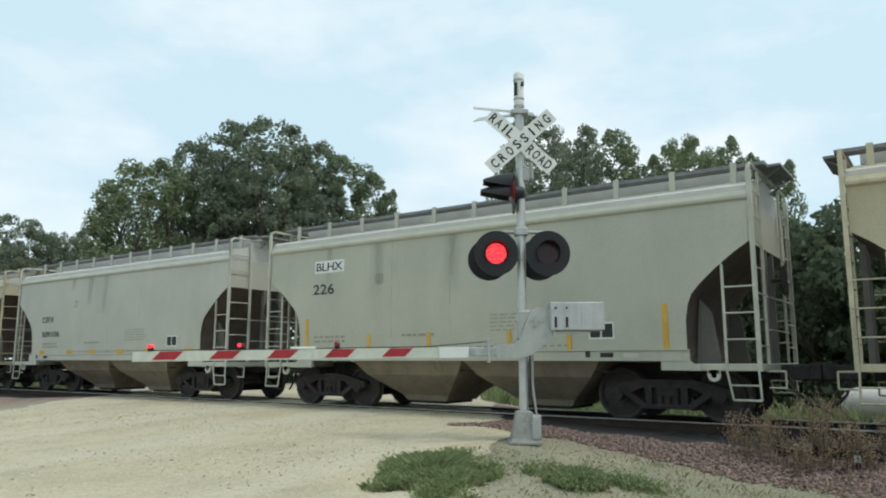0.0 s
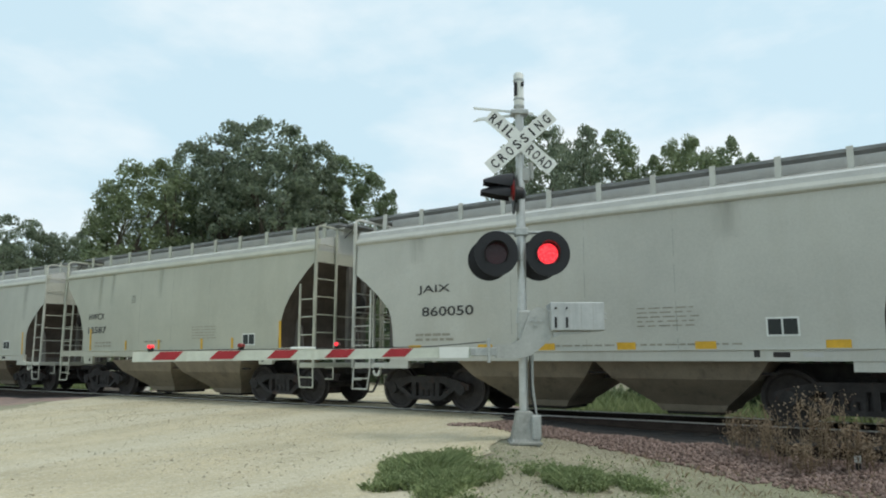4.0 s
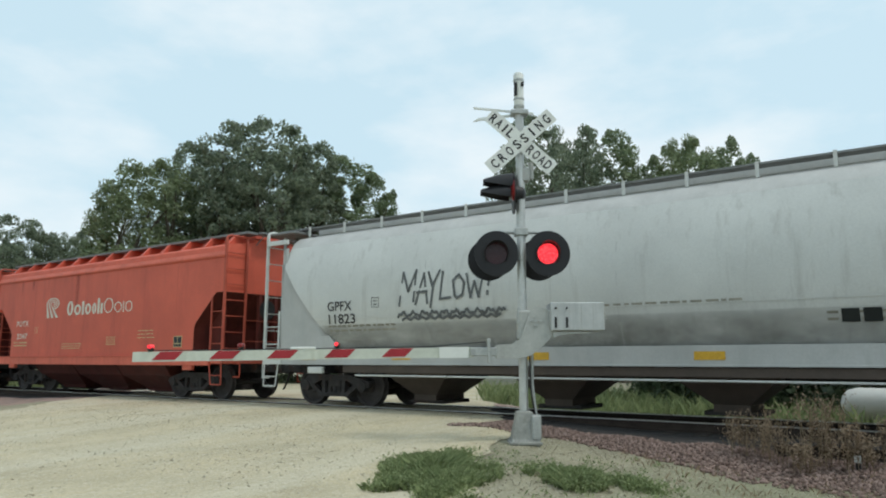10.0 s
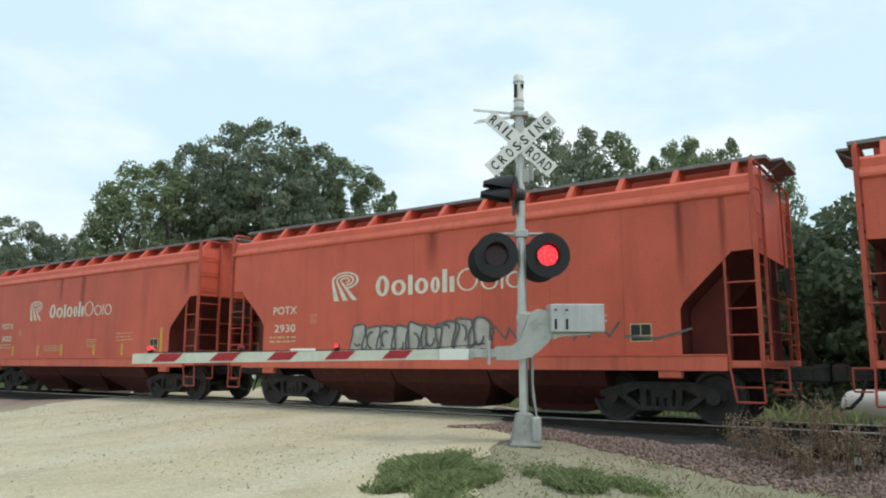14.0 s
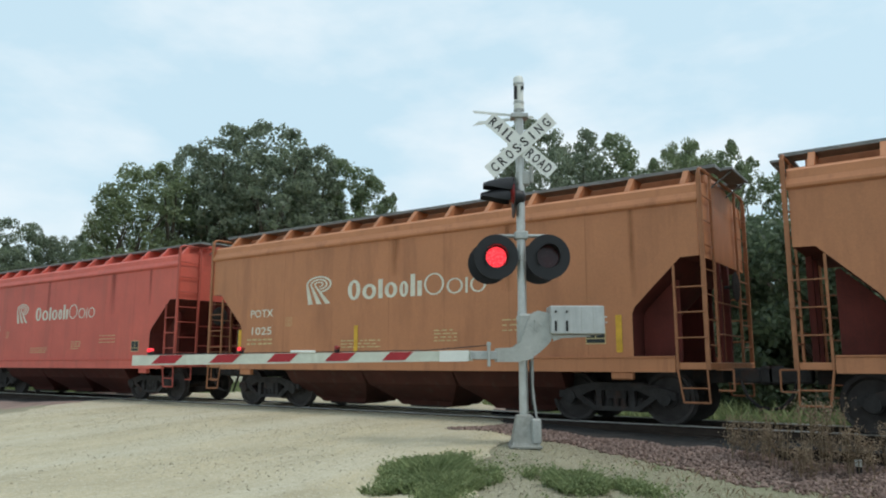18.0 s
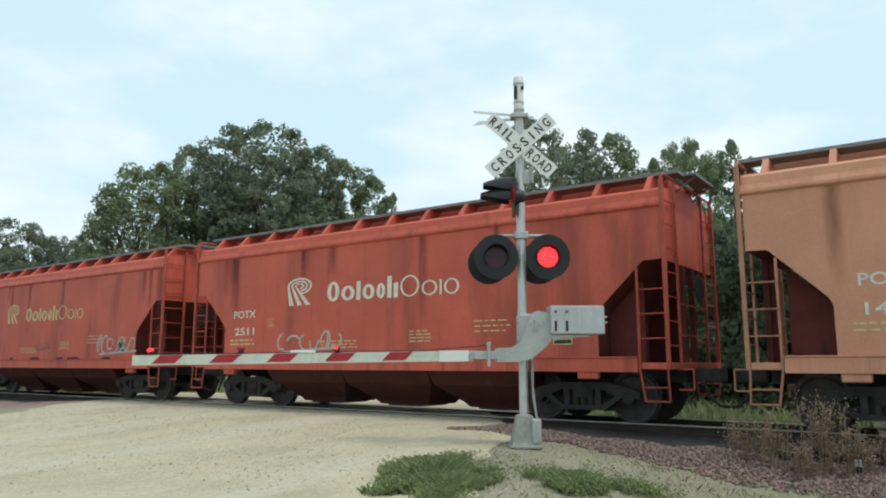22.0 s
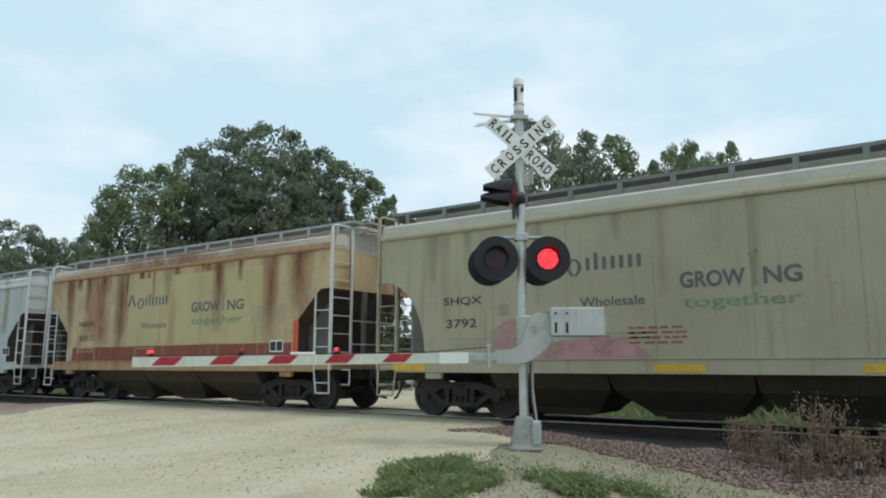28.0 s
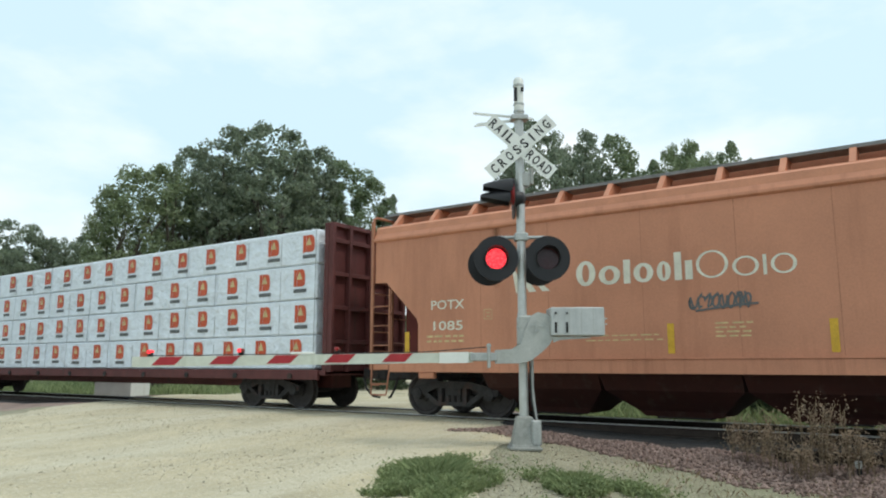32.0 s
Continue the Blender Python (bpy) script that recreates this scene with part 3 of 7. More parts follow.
for i in range(118):
    x = -52 + 0.55 * i
    if -20.5 < x < -9.6:
        continue
    t_ob = part("sleeper", tie_mesh, M["tie"], track)
    t_ob.matrix_basis = pose(x, 0.06 * random.uniform(-1, 1), 0.01 * random.random(), 0, 0, random.uniform(-1, 1))


def pebbles(name, count, region, size, material, label):
    rng = np.random.default_rng(5)
    base = np.array([(1, 0, -0.3), (-0.5, 0.85, -0.3), (-0.5, -0.85, -0.3), (0.1, 0.1, 0.75), (0.6, 0.7, 0.3), (-0.7, 0.1, 0.4)])
    tri = np.array([(0, 4, 3), (4, 1, 3), (1, 5, 3), (5, 2, 3), (2, 0, 3), (0, 1, 4), (1, 2, 5), (0, 2, 1)])
    vs, fs = [], []
    while len(vs) < count:
        x, y = region(rng)
        if x is None:
            continue
        s = size * rng.uniform(0.5, 1.4)
        a = rng.uniform(0, 6.28)
        rot = np.array([(math.cos(a), -math.sin(a), 0), (math.sin(a), math.cos(a), 0), (0, 0, 1)])
        p = (base * rng.uniform(0.6, 1.2, 3)) @ rot.T * s + (x, y, height(x, y) + 0.012 + 0.15 * s)
        fs.append(tri + 6 * len(vs))
        vs.append(p)
    ob = new(name, stuff_mesh(name, np.concatenate(vs), np.concatenate(fs), material))
    return tagged(ob, label, "stones", kind="stuff")


def in_ballast(rng):
    x, y = rng.uniform(-10, 3), rng.uniform(-4.7, -1.35)
    if not on_ballast(x, y) or y > -1.75 - 0.45 * smooth01(-9, -4, x) + 0.3 * noise.noise((x * 1.1, y, 6.0)):
        return None, None
    # thins out over the last metre
    edge_ = (-y - 2.6) / (0.9 + 1.15 * smooth01(-4.6, -0.8, x))
    return (x, y) if rng.uniform() > 0.8 * edge_ else (None, None)


def in_road(rng):
    x, y = rng.uniform(-20, -2), rng.uniform(-11.5, -1.2)
    return (x, y) if on_road(x, y) and noise.noise((x * 0.5, y * 0.5, 1)) > rng.uniform(-0.5, 0.5) else (None, None)


def in_shoulder(rng):
    x, y = rng.uniform(-8, 2), rng.uniform(-8.0, -3.0)
    return (x, y) if not on_road(x, y) and not on_ballast(x, y) else (None, None)


pebbles("ballast_stones", 12000, in_ballast, 0.032, M["stone"], "loose pink and grey ballast stones")
pebbles("road_gravel", 7000, in_road, 0.012, M["pebble"], "loose gravel scattered over the road")
pebbles("shoulder_gravel", 5000, in_shoulder, 0.012, M["pebble"], "loose gravel on the road shoulder")

# ---------------------------------------------------------------- crossing signal (its face is turned to the road)
SIGN = Matrix.Translation((-5.181, -4.300, -0.183)) @ pose(0, 0, 0, 0, 0, YAW)
signal = tagged(new("crossing_signal"), "railway crossing signal with crossbuck, red flashers and lowered gate arm", "crossing signal")
signal.matrix_basis = SIGN
pole = part("pole", Geo().tube((0, 0, 0.1), (0, 0, 5.1), 0.066, 16), M["alu"], signal, "silver-painted steel pole", True)
cap_g = Geo().lathe([(0.066, 5.06), (0.078, 5.09), (0.078, 5.17), (0.074, 5.175), (0.074, 5.5), (0.079, 5.505), (0.079, 5.6), (0.06, 5.63)], (0, 0, 0), "z", 16)
cap = part("pole_cap", cap_g, M["signwhite"], signal, "white sleeve with dark cutouts on the pole top", True)
part("cutout", Geo().box(-0.078, -0.03, -0.076, -0.03, 5.25, 5.46), M["black"], cap)
part("cutout", Geo().box(0.028, 0.07, -0.078, -0.03, 5.40, 5.46), M["black"], cap)
for z in (5.07, 5.19, 5.49):
    part("band", Geo().lathe([(0.075, z), (0.083, z + 0.004), (0.083, z + 0.03), (0.075, z + 0.034)], (0, 0, 0), "z", 18), M["galv"], cap)
part("clamp", Geo().box(-0.13, 0.13, -0.10, 0.10, 4.95, 5.02, 0.01), M["galv"], signal)
part("brace_bar", Geo().prism([(-0.69, 5.075), (-0.70, 5.11), (0.22, 5.02), (0.22, 4.985)], 0.06, 0.08), M["signwhite"], signal)
part("brace_bar", Geo().prism([(-0.70, 4.88), (-0.62, 4.94), (-0.1, 5.0), (-0.1, 4.96)], 0.08, 0.10), M["signwhite"], signal)


def blade(name, words, tilt, y, spans):
    g = Geo()
    c, s = math.cos(radians(tilt)), math.sin(radians(tilt))

    def turn(x, z):
        return (0.005 + x * c - z * s, 4.505 + x * s + z * c)
    g.prism([turn(-0.64, -0.115), turn(0.64, -0.115), turn(0.64, 0.115), turn(-0.64, 0.115)], y, y - 0.005)
    b = part(name, g, M["signwhite"], signal, "white sign blade with black capitals")
    for w, x0, x1 in zip(words, spans[::2], spans[1::2]):
        n = len(w)
        for i, ch in enumerate(w):
            pts, fs = text_geo(ch, 0.15, 0.092 if ch != "I" else 0.03, 0.02)
            cx = x0 + (x1 - x0) * (i + 0.5) / n - (0.046 if ch != "I" else 0.015)
            t = Geo()
            t.add([(lambda q: (q[0], y - 0.008, q[1]))(turn(cx + p[0], -0.075 + p[1])) for p in pts], fs)
            part("letter", t, M["letter"], b)


blade("sign_blade", ["RAIL", "ROAD"], -42, -0.10, [-0.60, -0.14, 0.14, 0.60])
blade("sign_blade", ["CROSSING"], 41.5, -0.112, [-0.60, 0.60])
part("sign_bolt", Geo().tube((0, -0.125, 4.5), (0, -0.05, 4.5), 0.018), M["galv"], signal)

# hooded lamp pair that faces the other road
for z, x in ((3.93, -0.02), (3.77, -0.06)):
    hood, rings = Geo(), []
    for k in range(6):
        # the sides are cut back towards the tip
        u, half = k / 5, radians(112 * (1 - 0.50 * (k / 5) ** 1.6))
        r, cz = 0.17 - 0.02 * u, z - 0.07 - 0.07 * u * u
        arc = np.linspace(math.pi / 2 - half, math.pi / 2 + half, 12)
        out = [(-0.10 - 0.44 * u + x, -0.02 + r * math.cos(a), cz + r * math.sin(a)) for a in arc]
        rings.append(out + [(p[0], -0.02 + (p[1] + 0.02) * 0.93, cz + (p[2] - cz) * 0.93) for p in out[::-1]])
    hood.loft(rings)
    part("lamp_hood", hood, M["lampblack"], signal, "black hood over a sideways lamp", True)
part("lamp_back", Geo().lathe([(0.31, -0.085), (0.31, -0.07), (0.14, -0.06), (0.12, 0.06), (0.05, 0.10)], (-0.02, 0.02, 3.72), "x", 20), M["lampblack"], signal, smooth=True)
part("lamp_rim", Geo().lathe([(0.10, -0.12), (0.16, -0.095), (0.17, -0.06)], (-0.03, -0.06, 3.77), "x", 16), M["redlamp"], signal, "red lens edge of a sideways lamp", True)
part("lamp_bracket", Geo().box(-0.06, 0.14, -0.06, 0.06, 3.90, 4.12, 0.02).tube((0.17, 0, 3.95), (0.17, 0, 4.2), 0.035), M["casting"], signal)
part("cross_arm", Geo().tube((-0.40, 0.02, 3.13), (0.40, 0.02, 3.13), 0.028).box(-0.10, 0.10, -0.09, 0.09, 3.07, 3.19, 0.015), M["galv"], signal, "crossarm that carries the flashers")

# two flashers that face the road; each light unit turns inside its housing
UNITS = []
for sx in (-0.385, 0.375):
    g = Geo()
    n = 32
    rim, back = [], []
    for i in range(n):
        a = 2 * math.pi * i / n
        rim.append((sx + 0.325 * math.cos(a), -0.165, 2.79 + 0.335 * math.sin(a)))
        back.append((sx + 0.325 * math.cos(a), -0.150, 2.79 + 0.335 * math.sin(a)))
    hole_f = [(sx + 0.165 * math.cos(2 * math.pi * i / n), -0.165, 2.79 + 0.165 * math.sin(2 * math.pi * i / n)) for i in range(n)]
    hole_b = [(p[0], -0.150, p[2]) for p in hole_f]
    g.loft([back, rim, hole_f, hole_b, back], caps=False)
    disc = part("background_disc", g, M["lampblack"], signal, "round black flasher background", True)
    part("housing", Geo().lathe([(0.03, 0.135), (0.165, 0.13), (0.172, -0.15), (0.178, -0.15), (0.178, 0.14), (0.03, 0.145)], (sx, 0.0, 2.79), "y", 24), M["lampblack"], disc, smooth=True)
    visor = Geo()
    arc = np.linspace(-0.25 * math.pi, 1.25 * math.pi, 20)
    o0 = [(sx + 0.178 * math.cos(a), -0.165, 2.79 + 0.178 * math.sin(a)) for a in arc]
    o1 = [(sx + 0.178 * math.cos(a), -0.165 - 0.05 - 0.14 * max(0, math.sin(a)), 2.785 + 0.178 * math.sin(a)) for a in arc]
    i0 = [(sx + 0.170 * math.cos(a), -0.165, 2.79 + 0.170 * math.sin(a)) for a in arc]
    i1 = [(sx + 0.170 * math.cos(a), -0.165 - 0.05 - 0.14 * max(0, math.sin(a)), 2.785 + 0.170 * math.sin(a)) for a in arc]
    visor.loft([o0 + i0[::-1], o1 + i1[::-1]])
    part("visor", visor, M["lampblack"], disc, smooth=True)
    unit = part("light_unit", Geo().tube((0, 0.0, 0), (0, 0.012, 0), 0.160, 28), M["reddark"], signal, "red flasher lens")
    part("lit_lens", Geo().lathe([(0.152, -0.003), (0.151, -0.006), (0.02, -0.012)], (0, 0, 0), "y", 28), M["redglow"], unit)
    unit.matrix_basis = pose(sx, -0.13, 2.79)
    part("rear_disc", Geo().lathe([(0.32, 0.26), (0.32, 0.275), (0.1, 0.28)], (sx - 0.085, 0, 2.75), "y", 30), M["lampblack"], signal, "background disc of a lamp that faces away", True)
    UNITS.append((unit, (sx, -0.13, 2.79)))

# gate mechanism, counterweight and arm
cast = Geo()
edge = [(0.10, 1.95), (0.20, 2.00), (0.34, 1.97), (0.42, 1.88), (0.44, 1.66), (0.36, 1.53), (0.22, 1.40), (0.08, 1.30), (-0.10, 1.265),
        (-0.40, 1.265), (-0.40, 1.46), (-0.16, 1.47), (-0.05, 1.55), (0.02, 1.75)]
cast.prism(edge, -0.16, -0.20)
part("gate_casting", cast, M["casting"], signal, "grey curved gate arm casting")
part("gate_casting", Geo().prism(edge, 0.16, 0.20), M["casting"], signal, "grey curved gate arm casting")
for bx, bz in ((0.10, 1.80), (0.17, 1.86), (0.24, 1.80), (0.17, 1.73), (0.17, 1.795)):
    part("bolt", Geo().tube((bx, -0.225, bz), (bx, -0.19, bz), 0.018, 8), M["galv"], signal)
wt = part("counterweight", Geo().box(0.375, 1.15, -0.27, 0.19, 1.660, 2.065, 0.012), M["weight"], signal, "galvanised counterweight block")
for i in range(4):
    x = 0.475 + 0.17 * i
    part("plate_joint", Geo().box(x, x + 0.006, -0.2725, -0.26, 1.68, 2.05), M["casting"], wt)
for x, z0 in ((0.43, 1.70), (0.59, 1.70)):
    part("slot", Geo().box(x, x + 0.035, -0.2745, -0.26, z0, z0 + 0.15, 0.0), M["black"], wt)
    part("clamp_bolt", Geo().tube((x + 0.018, -0.29, z0 + 0.28), (x + 0.018, -0.26, z0 + 0.28), 0.016, 8), M["black"], wt)
for z in (1.83, 1.91):
    part("end_bolt", Geo().tube((1.14, -0.12, z), (1.215, -0.12, z), 0.012, 6), M["galv"], wt)
part("weight_ledge", Geo().prism([(0.40, 1.645), (0.95, 1.645), (0.95, 1.625), (0.52, 1.60), (0.42, 1.56)], -0.22, -0.16), M["casting"], signal)
part("weight_arm", Geo().box(0.15, 1.12, 0.16, 0.19, 1.82, 1.92, 0.01), M["casting"], signal)
part("gear_box", Geo().box(-0.075, 0.13, -0.15, 0.15, 1.52, 1.96, 0.03), M["casting"], signal)
part("arm_socket", Geo().box(-0.78, -0.40, -0.22, -0.10, 1.30, 1.42, 0.01).box(-0.53, -0.49, -0.25, -0.08, 1.20, 1.55, 0.006)
     .tube((-0.51, -0.26, 1.52), (-0.51, -0.06, 1.52), 0.03), M["galv"], signal, "steel arm clamp")
arm = Geo()
arm.prism([(-0.74, 1.280), (-0.74, 1.425), (-5.62, 1.358), (-5.62, 1.214)], -0.18, -0.15)
arm_ob = part("gate_arm", arm, M["armwhite"], signal, "white gate arm with red stripes, lowered")


def arm_z(x, k):
    """Height on the arm, k from foot 0 to top 1."""
    u = (x + 0.74) / -4.88
    lo, hi = 1.280 - 0.066 * u, 1.425 - 0.067 * u
    return lo + (hi - lo) * k


for i in range(5):
    x = -5.34 + 0.824 * i
    quad = [(x, 0.16), (x + 0.33, 0.16), (x + 0.45, 0.97), (x + 0.12, 0.97)]
    part("red_stripe", Geo().prism([(q, arm_z(q, k)) for q, k in quad], -0.186, -0.1795), M["signred"], arm_ob, "red reflective stripe")
    part("joint", Geo().box(x + 0.40, x + 0.412, -0.1845, -0.179, arm_z(x, 0.05), arm_z(x, 0.95)), M["armwhite"], arm_ob)
part("sleeve", Geo().prism([(-0.80, arm_z(-0.8, -0.04)), (-0.80, arm_z(-0.8, 1.04)), (-1.22, arm_z(-1.22, 1.04)), (-1.22, arm_z(-1.22, -0.04))], -0.19, -0.14), M["signwhite"], arm_ob)
part("wire", Geo().pipe([(-0.55, -0.16, 1.5), (-1.4, -0.16, 1.43), (-2.7, -0.16, 1.41), (-3.3, -0.16, 1.40), (-5.4, -0.16, 1.375)], 0.007, 5), M["black"], arm_ob)
part("bracket", Geo().box(-3.36, -3.0, -0.19, -0.14, 1.395, 1.43, 0.008), M["signwhite"], arm_ob)
ARM_LAMPS = []
for x, mode in ((-5.37, "steady"), (-4.07, "left"), (-2.69, "right")):
    z = arm_z(x, 1.0)
    body = part("arm_lamp", Geo().box(x - 0.035, x + 0.035, -0.20, -0.13, z, z + 0.06, 0.01), M["lampblack"], arm_ob, "small red lamp on the gate arm")
    if mode == "steady":
        part("lens", Geo().tube((x, -0.235, z + 0.07), (x, -0.10, z + 0.07), 0.028, 14), M["redglow"], body)
    else:
        lens = part("lens", Geo().lathe([(0.031, 0.012), (0.031, 0.10), (0.02, 0.115)], (0, 0, 0), "y", 14).lathe([(0.031, -0.10), (0.031, -0.012), (0.02, 0.0)], (0, 0, 0), "y", 14), M["redlamp"], arm_ob, "small red lamp lens")
        part("lit_face", Geo().tube((0, -0.112, 0), (0, -0.099, 0), 0.028, 14), M["redglow"], lens)
        lens.matrix_basis = pose(x, -0.165, z + 0.07)
        ARM_LAMPS.append((lens, (x, -0.165, z + 0.07), mode))
# foot of the pole
foot = Geo()
foot.loft([[(sx * w - 0.0, sy * w, z) for sx, sy in ((-1, -1), (1, -1), (1, 1), (-1, 1))] for w, z in ((0.20, 0.10), (0.185, 0.14), (0.115, 0.50), (0.09, 0.52))])
part("pole_foot", foot, M["footsteel"], signal, "flared galvanised pole base")
part("base_plate", Geo().box(-0.23, 0.23, -0.23, 0.23, 0.055, 0.10, 0.012), M["footsteel"], signal)
part("footing", Geo().box(-0.245, 0.245, -0.245, 0.245, -0.25, 0.0, 0.02), M["concrete"], signal)
for bx in (-0.18, 0.18):
    for by in (-0.18, 0.18):
        part("anchor_bolt", Geo().tube((bx, by, -0.02), (bx, by, 0.14), 0.02, 6), M["galv"], signal)
part("junction_box", Geo().box(0.09, 0.225, -0.2, 0.06, 0.12, 0.47, 0.02), M["galv"], signal, "grey cable box on the pole base")
part("cable_pipe", Geo().pipe([(0.13, -0.02, 1.5), (0.125, -0.03, 0.9), (0.17, -0.05, 0.45)], 0.022, 8), M["galv"], signal, "cable conduit")
part("cable", Geo().pipe([(0.08, -0.07, 1.5), (0.10, -0.08, 0.75), (0.15, -0.08, 0.47)], 0.012, 6), M["black"], signal)
part("gate_hook", Geo().pipe([(-0.07, -0.08, 2.0), (-0.075, -0.10, 1.86), (-0.02, -0.10, 1.80), (-0.10, -0.1, 1.78)], 0.012, 6), M["galv"], signal)

# ---------------------------------------------------------------- freight cars
# A car's own space: x from its rear end post along the track, y across, z from the rail top.


def side_y(z, kind):
    """Half width of the body at a height."""
    if kind == "barrel":
        if z < 1.85:
            return 1.493 - 0.42 * (1.85 - z)
        k = (z - 2.45) / 1.75
        return 1.56 * math.sqrt(max(0.05, 1 - 0.62 * k * k))
    if kind == "round":
        return 1.545 - 0.035 * ((z - 2.4) / 1.2) ** 2
    return 1.52


EDGE = {
    # lower edge of the side sheet near a car's end: (metres in from the end post, height)
    "round": [(0.06, 2.94), (0.30, 2.78), (0.60, 2.54), (0.86, 2.30), (1.00, 2.14), (1.07, 1.96), (1.11, 1.72), (1.12, 1.14)],
    "arch": [(0.06, 3.37), (0.30, 3.17), (0.60, 2.87), (0.85, 2.58), (1.02, 2.31), (1.15, 1.97), (1.22, 1.60), (1.24, 1.14)],
    "flat": [(0.06, 2.84), (0.38, 2.83), (0.66, 2.56), (0.95, 2.28), (1.20, 2.03), (1.25, 1.92), (1.25, 1.50), (1.25, 1.14)],
    "barrel": [(0.66, 3.30), (0.92, 3.00), (1.17, 2.70), (1.43, 2.42), (1.68, 2.13), (1.94, 1.84), (2.20, 1.55), (2.46, 1.26)],
}


def end_edge(kind, arc):
    if not arc:
        return EDGE[kind]
    if kind == "round":
        return EDGE["arch"]
    (u0, z0), (u1, z1) = EDGE[kind][0], EDGE[kind][-1]
    out = [(u0, z0)]
    for k in range(1, 8):
        a = k / 7 * math.pi / 2
        out.append((u0 + 0.06 + (u1 - u0 - 0.06) * math.sin(a), z1 + (z0 - z1) * math.cos(a) ** 0.9))
    return out


def body_geo(L, kind, top, eave, ridge, arc):
    """Hopper body: rings along x; the lower edge rises at both ends over the slope sheets."""
    edge = end_edge(kind, arc)
    low = edge[-1][1]
    foot = edge[-1][0]
    mid = [foot + (L - 2 * foot) * k / 10 for k in range(1, 10)]
    xs = [u for u, z in edge] + mid + [L - u for u, z in edge[::-1]]
    zs = [z for u, z in edge] + [low] * len(mid) + [z for u, z in edge[::-1]]
    sides, roofs, lows_ = [], [], []
    for x, zb in zip(xs, zs):
        half = [(side_y(zb + (eave - zb) * k / 8, kind), zb + (eave - zb) * k / 8) for k in range(9)]
        e = half[-1][0]
        if kind == "barrel":
            up = [(e, eave), (e * 0.93, eave + 0.13), (e * 0.80, eave + 0.27), (0.62, top - 0.02), (0.3, ridge)]
        else:
            up = [(e, eave), (e - 0.02, top - 0.02), (e - 0.10, top + 0.03), (0.85, top + 0.55 * (ridge - top)), (0.4, ridge)]
        sides.append([(x, y, z) for y, z in half])
        roofs.append([(x, -y, z) for y, z in up] + [(x, y, z) for y, z in up[::-1]])
        lows_.append([(x, -half[0][0] + 0.01, zb + 0.004), (x, -0.5, zb + 0.004), (x, 0.5, zb + 0.004), (x, half[0][0] - 0.01, zb + 0.004)])
    body = Geo()
    for sgn in (-1, 1):
        body.strip([[(x, sgn * y, z) for x, y, z in r] for r in sides])
    for r in (sides[0], sides[-1]):
        body.add([(x, -y, z) for x, y, z in r] + [(x, y, z) for x, y, z in r[::-1]], [tuple(range(18))])
    roof = Geo().strip(roofs)
    for r in (roofs[0], roofs[-1]):
        roof.add(r, [tuple(range(len(r)))])
    return body, roof, Geo().strip(lows_)


def truck_kit():
    bol = Geo().box(-0.2, 0.2, -1.05, 1.05, 0.42, 0.70, 0.03).box(-0.3, 0.3, -0.35, 0.35, 0.62, 0.78, 0.02)
    # a brake beam with the shoes that reach to the wheels
    beam = Geo().box(-0.05, 0.05, -0.95, 0.95, 0.20, 0.44, 0.02)
    for s in (-1, 1):
        beam.box(-0.07, 0.09, s * 0.78 - 0.07, s * 0.78 + 0.07, 0.20, 0.62, 0.02)
    fr = Geo()
    fr.prism([(-1.10, 0.56), (-0.9, 0.62), (-0.45, 0.72), (0.45, 0.72), (0.9, 0.62), (1.10, 0.56), (1.10, 0.44), (0.80, 0.42), (0.42, 0.58), (-0.42, 0.58), (-0.80, 0.42), (-1.10, 0.44)], -0.07, 0.07)
    fr.prism([(-0.78, 0.46), (-0.42, 0.22), (0.42, 0.22), (0.78, 0.46), (0.66, 0.50), (0.36, 0.30), (-0.36, 0.30), (-0.66, 0.50)], -0.06, 0.06)
    fr.box(-0.30, 0.30, 0.03, 0.06, 0.28, 0.62)
    fr.box(-0.36, -0.26, -0.07, 0.07, 0.26, 0.62).box(0.26, 0.36, -0.07, 0.07, 0.26, 0.62)
    for sx in (-0.14, 0.0, 0.14):
        fr.tube((sx, 0, 0.28), (sx, 0, 0.46), 0.055, 8)
    ws = Geo().tube((0, -1.06, 0), (0, 1.06, 0), 0.075, 10)
    for s in (-1, 1):
        ws.lathe([(0.04, s * 0.84), (0.16, s * 0.84), (0.17, s * 0.80), (0.36, s * 0.775), (0.40, s * 0.82), (0.455, s * 0.82), (0.457, s * 0.72), (0.485, s * 0.70), (0.485, s * 0.685), (0.39, s * 0.685), (0.2, s * 0.72), (0.1, s * 0.70)], (0, 0, 0), "y", 22)
        for k in range(3):
            a = 2 * math.pi * k / 3
            ws.tube((0.1 * math.cos(a), s * 1.055, 0.1 * math.sin(a)), (0.1 * math.cos(a), s * 1.085, 0.1 * math.sin(a)), 0.022, 6)
    bear = Geo().lathe([(0.05, -0.09), (0.12, -0.08), (0.125, 0.06), (0.06, 0.075)], (0, 0, 0), "y", 14)
    return {"beam": beam.mesh("brake_beam"), "bolster": bol.mesh("truck"), "frame": fr.mesh("side_frame"), "wheels": ws.mesh("wheelset"), "bearing": bear.mesh("bearing")}


TRUCK = truck_kit()
WHEELSETS = {}


